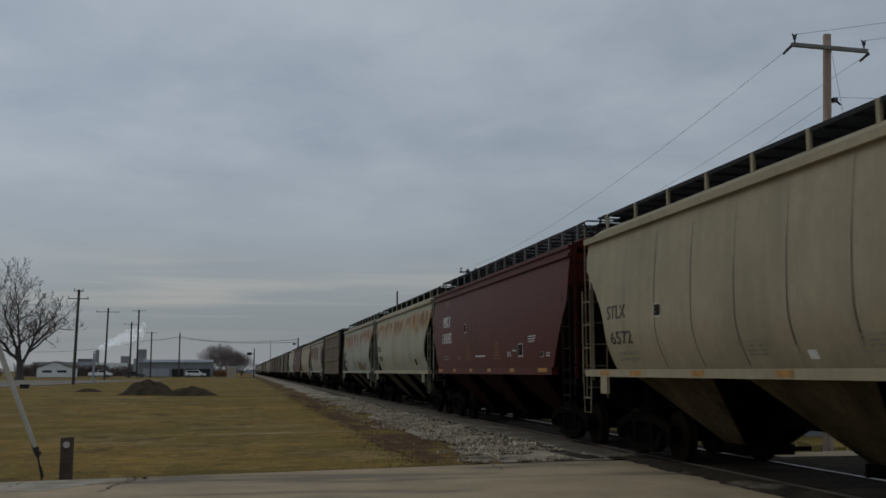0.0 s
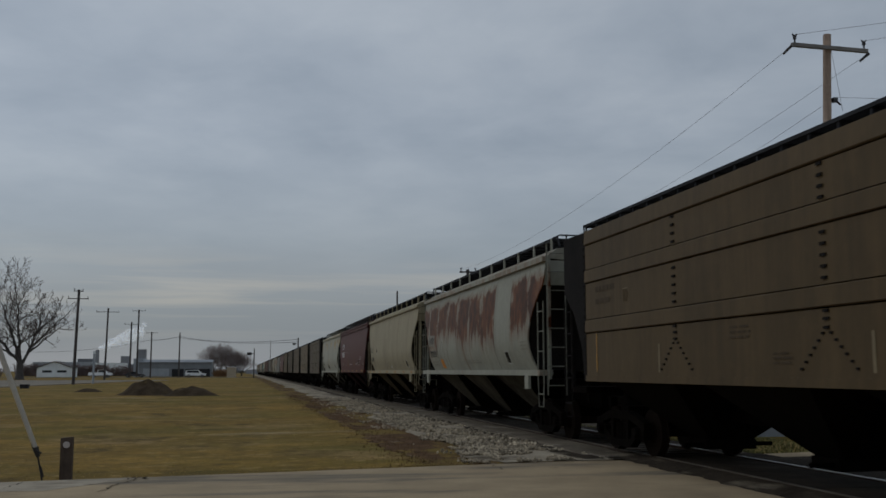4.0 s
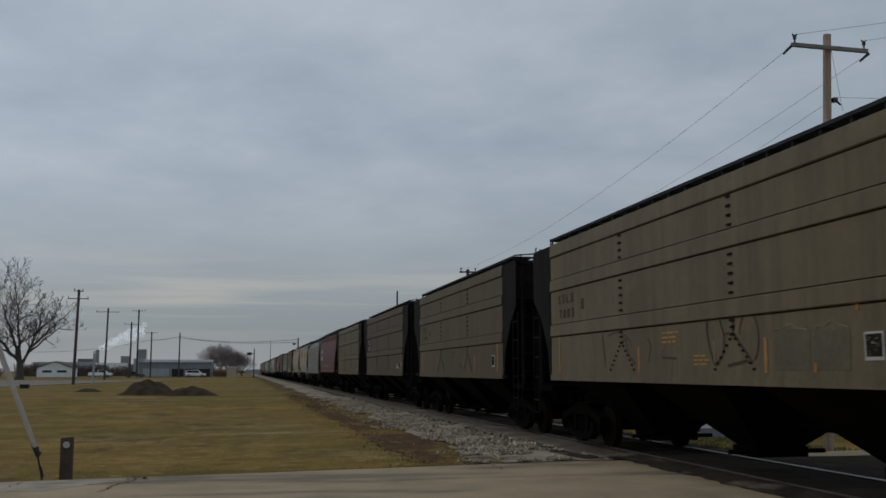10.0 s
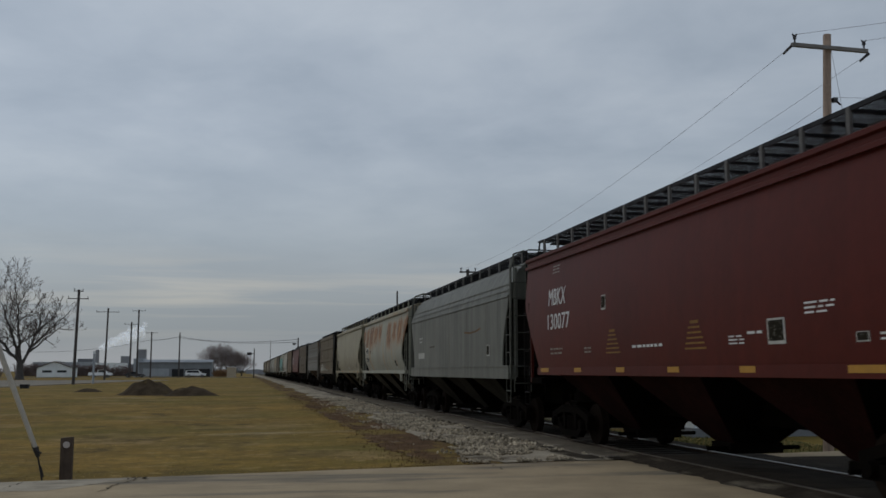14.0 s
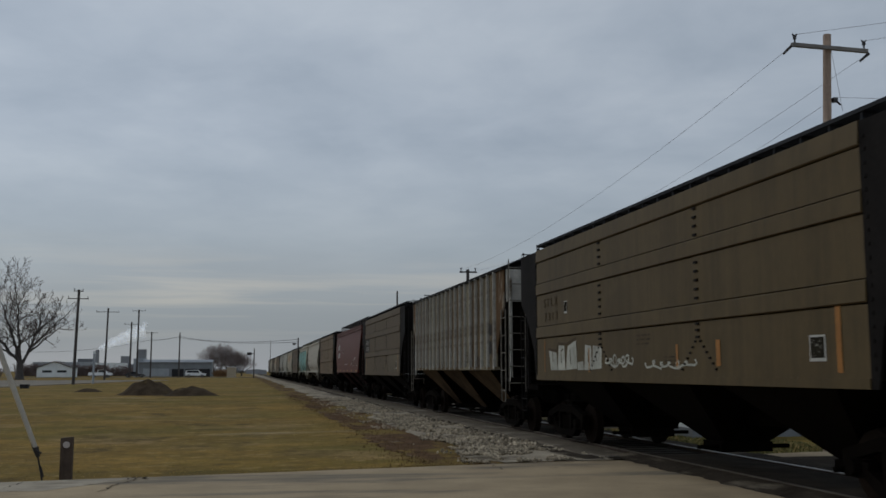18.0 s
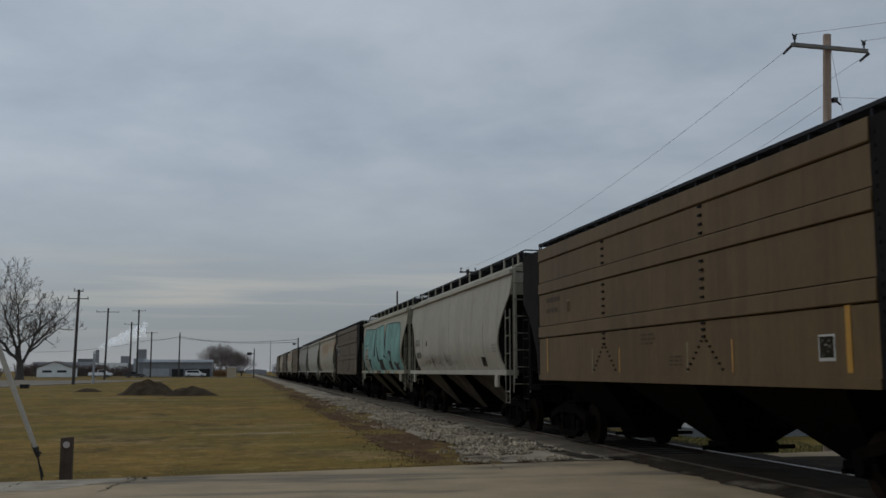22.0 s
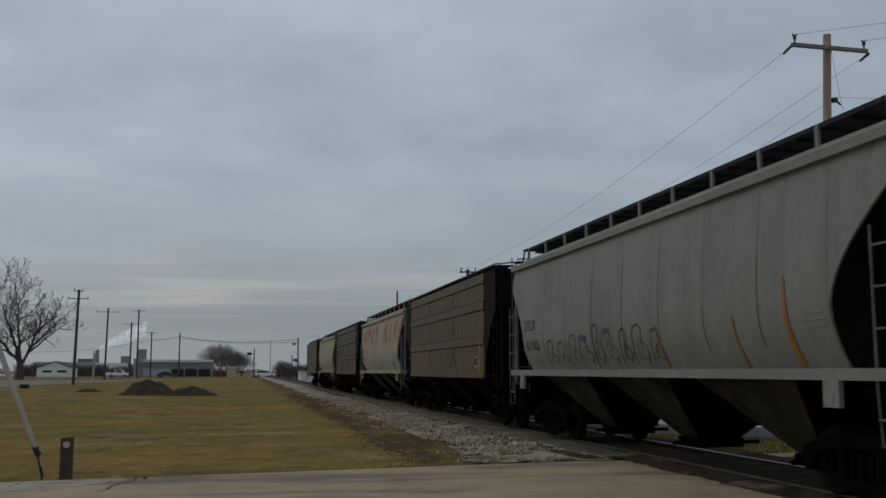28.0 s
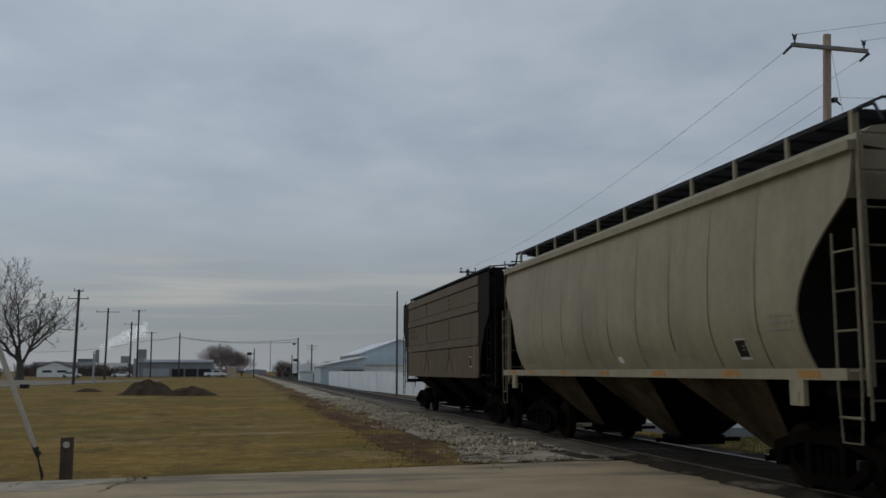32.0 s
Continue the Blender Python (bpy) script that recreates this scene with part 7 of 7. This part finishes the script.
g = Geo()
far_e = lambda x: edge_y(x) - 0.02
near_e = lambda x: edge_y(x) - 1.35 - 0.45 * noise.noise((x * 0.8, 0, 3)) + 1.1 * max(0.0, (x + 2.6) / 1.05)
xs = [-9 + 7.45 * i / 60 for i in range(61)]
for x0, x1 in zip(xs, xs[1:]):
    w0, w1 = 0.1 * noise.noise((x0 * 5, 1, 0)), 0.1 * noise.noise((x1 * 5, 1, 0))
    g.add([(x0, near_e(x0) + w0, 0.003), (x1, near_e(x1) + w1, 0.003), (x1, far_e(x1), 0.006), (x0, far_e(x0), 0.006)], [(0, 1, 2, 3)])
tagged(part("concrete_apron", g, patch_m), "pale broken concrete strip along the road edge", "pavement", kind="structure")
crack_m = mat("dark_crack", (0.045, 0.036, 0.026), 1.0, 0, 0.4, 5, 30, 0.3, spec=0.05)
rnd = random.Random(9)
for sx, n, wide in ((-1.48, 26, 0.013), (-1.42, 4, 0.03), (-1.56, 3, 0.02), (4.2, 16, 0.006), (-3.1, 12, 0.008)):
    g = Geo()
    x, y = sx, edge_y(sx) - 0.03
    for i in range(n):
        nx, ny = x + rnd.uniform(-0.05, 0.045), y - rnd.uniform(0.03, 0.12)
        w, w2 = wide * rnd.uniform(0.3, 1.5), wide * rnd.uniform(0.3, 1.5)
        g.add([(x - w, y, 0.01), (x + w, y, 0.01), (nx + w2, ny, 0.01), (nx - w2, ny, 0.01)], [(0, 1, 2, 3)])
        x, y = nx, ny
    tagged(part("road_crack", g, crack_m), "dark jagged crack in the concrete", "crack", kind="structure")


# ---- loose stones, weeds and grass ----
def stone_geo(seed, r):
    rnd = random.Random(seed)
    bm = bmesh.new()
    bmesh.ops.create_icosphere(bm, subdivisions=1, radius=r)
    g = Geo()
    sx, sy, sz = rnd.uniform(0.7, 1.3), rnd.uniform(0.7, 1.3), rnd.uniform(0.5, 0.85)
    g.v = [(v.co.x * sx * rnd.uniform(0.75, 1.2), v.co.y * sy * rnd.uniform(0.75, 1.2), v.co.z * sz * rnd.uniform(0.75, 1.2)) for v in bm.verts]
    g.f = [tuple(v.index for v in f.verts) for f in bm.faces]
    bm.free()
    return g


def stones():
    rnd = random.Random(21)
    shapes = [stone_geo(k, 0.05) for k in range(8)]
    shoulder = bpy.data.objects["ballast_shoulder"]
    near_m = mat("loose_ballast_stone", (0.36, 0.30, 0.215), 0.9, 0, 0.2, 20, 80, 0.2, random_ob=0.5, spec=0.2)
    meshes = [g.mesh("stone") for g in shapes]
    rest = Geo()
    count = 0
    for k in range(17500):
        y = 16.8 + 42 * rnd.random() ** 1.9
        x = 5.15 + 1.0 * max(-1.5, min(1.15, rnd.gauss(0, 0.6)))
        if k < 2600:
            x, y = rnd.uniform(4.1, 6.5), 16.7 + 3.4 * rnd.random()
        if y < edge_y(x) + 0.05:
            continue
        bare = noise.noise((x * 0.9, y * 0.42, 5)) + 0.5 * noise.noise((x * 2.2, y * 1.1, 8))
        if bare < (-0.16 if k >= 2600 else -0.3) or (x < 4.5 and bare < 0.08):
            continue
        size = rnd.uniform(0.22, 0.6) * (1.8 if rnd.random() < 0.06 else 1)
        m = Matrix.LocRotScale((x, y, 0.03 + 0.01 * size), Euler((rnd.uniform(0, 6), rnd.uniform(0, 6), rnd.uniform(0, 6))), Vector((size,) * 3))
        if count < 300 and y < 21.5 and rnd.random() < 0.5:
            part("stone", meshes[k % 8], near_m, shoulder, m=m)
            count += 1
        else:
            g = shapes[k % 8]
            rest.add([m @ Vector(v) for v in g.v], g.f)
    tagged(part("ballast_stones", rest, stone_m, shoulder), kind="stuff")


stones()


def blades(name, n, area, hmin, hmax, material, label, seed, wide=0.012):
    """short grass or weed blades, one triangle each"""
    rnd = random.Random(seed)
    g = Geo()
    for _ in range(n):
        x, y = area(rnd)
        if y < edge_y(x) + 0.02:
            continue
        z = gz(x, y)
        h = rnd.uniform(hmin, hmax)
        a = rnd.uniform(0, math.pi)
        w = wide * rnd.uniform(0.6, 1.4) * max(1, (y / 22))
        dx, dy = math.cos(a) * w, math.sin(a) * w
        lx, ly = rnd.uniform(-0.6, 0.6) * h, rnd.uniform(-0.6, 0.6) * h
        o = len(g.v)
        g.v += [(x - dx, y - dy, z), (x + dx, y + dy, z), (x + lx, y + ly, z + h)]
        g.f.append((o, o + 1, o + 2))
    me = bpy.data.meshes.new(name)
    me.from_pydata(g.v, [], g.f)
    me.materials.append(material)
    return tagged(new(name, me), label, "grass", kind="stuff")


blade_m = mat("dry_grass_blade", (0.38, 0.262, 0.09), 0.9, 0, 0.4, 0.3, 5, 0, spots=(((0.15, 0.12, 0.03), 0.09, 0.46, 0.14, (1, 1.2, 1), 0, 0),), island=0.4, spec=0.05)
rough_m = mat("rough_green_grass", (0.15, 0.145, 0.062), 0.9, 0, 0.3, 0.3, 5, 0, island=0.4, spec=0.05)
weed_m = mat("dead_weed_stem", (0.14, 0.085, 0.042), 0.95, 0, 0.3, 1, 5, 0, island=0.5, spec=0.1)


def weed_spot(rnd):
    y = 16.6 + 50 * rnd.random() ** 1.8
    return 3.45 + rnd.gauss(0, 0.4) + 0.3 * noise.noise((y * 0.9, 3, 3)), y


def lawn_spot(rnd):
    y = 15.4 + 60 * rnd.random() ** 2.2
    return rnd.uniform(-9.0, 3.1) if y > 19 else rnd.uniform(-5.0, 3.1), y


def edge_spot(rnd):
    x = rnd.uniform(-4.5, 3.6)
    return x, edge_y(x) + 0.02 + abs(rnd.gauss(0, 0.07))


blades("weeds", 5200, weed_spot, 0.012, 0.06, weed_m, "dead brown weeds along the ballast", 33, 0.008)
blades("grass", 14000, lawn_spot, 0.005, 0.016, blade_m, "short dry winter grass", 35, 0.01)
blades("grass", 3500, edge_spot, 0.02, 0.06, blade_m, "ragged dry grass along the road's edge", 36, 0.008)
blades("grass", 14000, lambda r: (r.uniform(9.8, 18), r.uniform(17, 34)), 0.03, 0.09, rough_m, "rough grass beyond the track", 34, 0.02)

# ---- vehicles on the far road ----
tyre_m = mat("black_tyre", (0.02, 0.02, 0.02), 0.9, 0, 0.1, 4, 20, 0.1)
hub_m = mat("grey_hub", (0.3, 0.3, 0.3), 0.4, 0.7, 0.1, 4, 20, 0)
lamp_red_m = mat("red_tail_lamp", (0.25, 0.01, 0.01), 0.3, 0, 0.1, 4, 20, 0)


def vehicle(kind, paint, label, category):
    """faces +x; 5 to 6 m long"""
    v = tagged(new(kind), label, category)
    prof = {"suv": ([(-2.5, 0.45), (2.5, 0.45), (2.6, 0.95), (1.5, 1.15), (0.75, 1.85), (-2.35, 1.85), (-2.6, 1.1)], [(-2.2, 1.2), (0.95, 1.2), (0.6, 1.72), (-2.2, 1.72)]),
            "pickup_truck": ([(-2.9, 0.5), (2.8, 0.5), (2.85, 1.1), (1.6, 1.25), (1.0, 1.9), (-0.6, 1.9), (-0.8, 1.25), (-2.9, 1.25)], [(-0.5, 1.3), (1.2, 1.3), (0.85, 1.78), (-0.45, 1.78)]),
            "sedan_car": ([(-2.4, 0.35), (2.4, 0.35), (2.45, 0.75), (1.2, 0.95), (0.4, 1.42), (-1.2, 1.42), (-1.9, 0.98), (-2.4, 0.95)], [(-1.6, 0.98), (0.95, 0.98), (0.3, 1.34), (-1.15, 1.34)]),
            "van": ([(-2.7, 0.4), (2.6, 0.4), (2.7, 0.95), (2.0, 1.2), (1.3, 1.95), (-2.6, 1.95), (-2.75, 1.0)], [(-2.3, 1.2), (1.7, 1.2), (1.2, 1.75), (-2.3, 1.75)])}[kind]
    body, win = prof
    part("body", Geo().loft([[(x, y, z) for x, z in body] for y in (-0.92, 0.92)]), paint, v)
    for s in (-1, 1):
        part("side_window", Geo().loft([[(x, s * y, z) for x, z in win] for y in (0.9, 0.935)]), GLASS, v)
    hx = max(x for x, z in body)
    part("bumper", Geo().box(hx - 0.15, hx + 0.08, -0.85, 0.85, 0.42, 0.62), tyre_m, v)
    for s in (-0.7, 0.7):
        part("headlight", Geo().box(hx - 0.1, hx + 0.03, s - 0.15, s + 0.15, 0.72, 0.88), hub_m, v)
        part("tail_lamp", Geo().box(-hx - 0.02, -hx + 0.12, s - 0.1, s + 0.1, 0.8, 1.05), lamp_red_m, v)
    for x in (-1.65, 1.65):
        for s in (-1, 1):
            w = part("wheel", Geo().tube((0, -0.12, 0), (0, 0.12, 0), 0.37, 0.37, 16), tyre_m, v, m=pose(x, s * 0.86, 0.37))
            part("hub", Geo().tube((0, s * 0.1, 0), (0, s * 0.14, 0), 0.2, 0.18, 10), hub_m, w)
    return v


white_car_m = mat("white_car_paint", (0.84, 0.85, 0.85), 0.35, 0, 0.06, 1, 20, 0)
dark_car_m = mat("dark_grey_car_paint", (0.05, 0.05, 0.055), 0.35, 0, 0.06, 1, 20, 0)
PICKUP = vehicle("pickup_truck", white_car_m, "white pickup truck waiting at the far crossing", "pickup truck")
SUV = vehicle("suv", white_car_m, "white sport utility vehicle at the far crossing", "car")
DARK = vehicle("sedan_car", dark_car_m, "dark grey car on the far road", "car")
WHITE2 = vehicle("sedan_car", white_car_m, "white car coming over the far crossing", "car")
WHITE3 = vehicle("sedan_car", white_car_m, "white car in the queue on the far road", "car")
TRUCK = tagged(new("box_truck"), "dark-cab truck with a white cargo box", "truck")
part("cab", Geo().loft([[(x, y, z) for x, z in ((2.2, 0.5), (4.3, 0.5), (4.4, 1.4), (3.7, 1.7), (3.3, 2.7), (2.2, 2.75))] for y in (-1.1, 1.1)]), dark_car_m, TRUCK)
part("window", Geo().box(2.5, 3.3, -1.13, 1.13, 1.75, 2.4), GLASS, TRUCK)
part("cargo_box", Geo().box(-4.4, 2.0, -1.2, 1.2, 1.0, 3.5), white_car_m, TRUCK)
part("chassis", Geo().box(-4.3, 4.0, -0.5, 0.5, 0.6, 1.0), tyre_m, TRUCK)
for x in (-3.0, 3.3):
    for q in (-1, 1):
        part("wheel", Geo().tube((0, -0.15, 0), (0, 0.15, 0), 0.48, 0.48, 16), tyre_m, TRUCK, m=pose(x, q * 0.95, 0.48))

# ---- steam from the stack ----
steam_m = bpy.data.materials.new("white_steam")
steam_m.use_nodes = True
st = steam_m.node_tree
st.nodes.remove(st.nodes["Principled BSDF"])
mix1, both = st.nodes.new("ShaderNodeMixShader"), st.nodes.new("ShaderNodeAddShader")
mix1.inputs[0].default_value = 0.5
dif, tra, clear = st.nodes.new("ShaderNodeBsdfDiffuse"), st.nodes.new("ShaderNodeBsdfTranslucent"), st.nodes.new("ShaderNodeBsdfTransparent")
dif.inputs[0].default_value = tra.inputs[0].default_value = (0.27, 0.275, 0.28, 1)
clear.inputs[0].default_value = (0.85, 0.85, 0.85, 1)
st.links.new(dif.outputs[0], mix1.inputs[1]); st.links.new(tra.outputs[0], mix1.inputs[2])
st.links.new(mix1.outputs[0], both.inputs[0]); st.links.new(clear.outputs[0], both.inputs[1])
st.links.new(both.outputs[0], st.nodes["Material Output"].inputs[0])
PUFFS = []


def steam_puff(x, z, r, seed):
    rnd = random.Random(seed)
    bm = bmesh.new()
    bmesh.ops.create_icosphere(bm, subdivisions=4, radius=r)
    for vtx in bm.verts:
        n = noise.noise(vtx.co * (1.7 / r) + Vector((seed, 0, 0))) + 0.6 * noise.noise(vtx.co * (4.5 / r) + Vector((0, seed, 0)))
        vtx.co += vtx.co.normalized() * n * r * 0.42
    me = bpy.data.meshes.new("steam_puff")
    bm.to_mesh(me)
    bm.free()
    me.shade_smooth()
    me.materials.append(steam_m)
    ob = tagged(new("steam_puff", me), "billowing white steam drifting from the stack", "steam", "steam puffs")
    ob.location = (x, 1500, z)
    PUFFS.append((ob, x, z, r))


px, pr = -206.5, 2.4
for k in range(9):
    steam_puff(px, 34.0 + (px + 206.5) * 0.44 + 0.8 * math.sin(k * 2.1), pr, k + 1)
    px, pr = px + 1.12 * pr, min(9.0, pr + 0.95)
for k in range(2):
    steam_puff(px - 4 + 4 * k, 61 + 8 * k, 4.5 - k, k + 31)


# ---- what moves ----
V_KNOTS = [15.27, 15.29, 15.39, 15.52, 15.61, 15.68, 15.55, 15.41, 15.34]


def run(t):
    """metres that the train has gone at t seconds"""
    s, n = 0.0, int(t * 10)
    for i in range(n):
        u = (i + 0.5) / 40
        k = min(7, int(u))
        s += 0.1 * (V_KNOTS[k] + (V_KNOTS[k + 1] - V_KNOTS[k]) * (u - k))
    return s


def motions():
    went = [(t, run(t)) for t in range(0, 33, 2)]
    for car, y in zip(CARS, CENTRES):
        walk(car, [(t, pose(TRACK_X, y - d, CAR_Z)) for t, d in went])
    near, far = FAR_Y - 2.0, FAR_Y + 1.8
    right = lambda rows: [(t, pose(x, near, 0.01)) for t, x in rows]
    left = lambda rows: [(t, pose(x, far, 0.01, 0, 0, 180)) for t, x in rows]
    walk(PICKUP, right([(0, -35.2), (26.3, -35.2), (27.5, -32.5), (28.4, -29.6), (29.2, -25.6), (30, -20.8), (30.8, -15.9), (31.2, -12.9), (31.6, -9.9), (32, -6.9)]))
    walk(SUV, right([(0, -11.9), (25.3, -11.9), (26.2, -8.5), (27, -2.2), (27.5, 2.1), (28, 5.7), (28.4, 8.5), (28.8, 11.7), (29.2, 17.1), (30, 26), (32, 52)]))
    walk(DARK, right([(0, -27), (26, -27), (27, -22.8), (27.5, -20.7), (28.4, -16.9), (28.8, -13.9), (29.2, -11), (29.6, -7.5), (30, -3.2), (31, 8), (32, 20)]))
    walk(WHITE2, left([(0, 34), (26.4, 34), (27, 18), (27.5, 8.8), (28.4, 2.6), (28.8, 0.2), (29.2, -2.9), (29.6, -6.6), (30, -9.6), (30.4, -13.3), (30.8, -17), (31.2, -21.5), (31.6, -26), (32, -30.6)]))
    walk(WHITE3, right([(0, -62), (25, -62), (27.5, -58.8), (29.5, -55.8), (30, -54.3), (30.5, -52.6), (31, -49.9), (31.5, -46), (32, -42.2)]))
    walk(TRUCK, left([(0, 60), (28, 42), (29, 32), (30, 25.7), (30.8, 21.3), (31.5, 17.6), (32, 14.7)]))
    for ob, x, z, r in PUFFS:
        walk(ob, [(0, pose(x, 1500, z)), (16, pose(x + 0.35 * r, 1500, z + 0.25 * r, 0, 8, 0)), (32, pose(x + 0.7 * r, 1500, z + 0.45 * r, 0, 16, 0))])


motions()
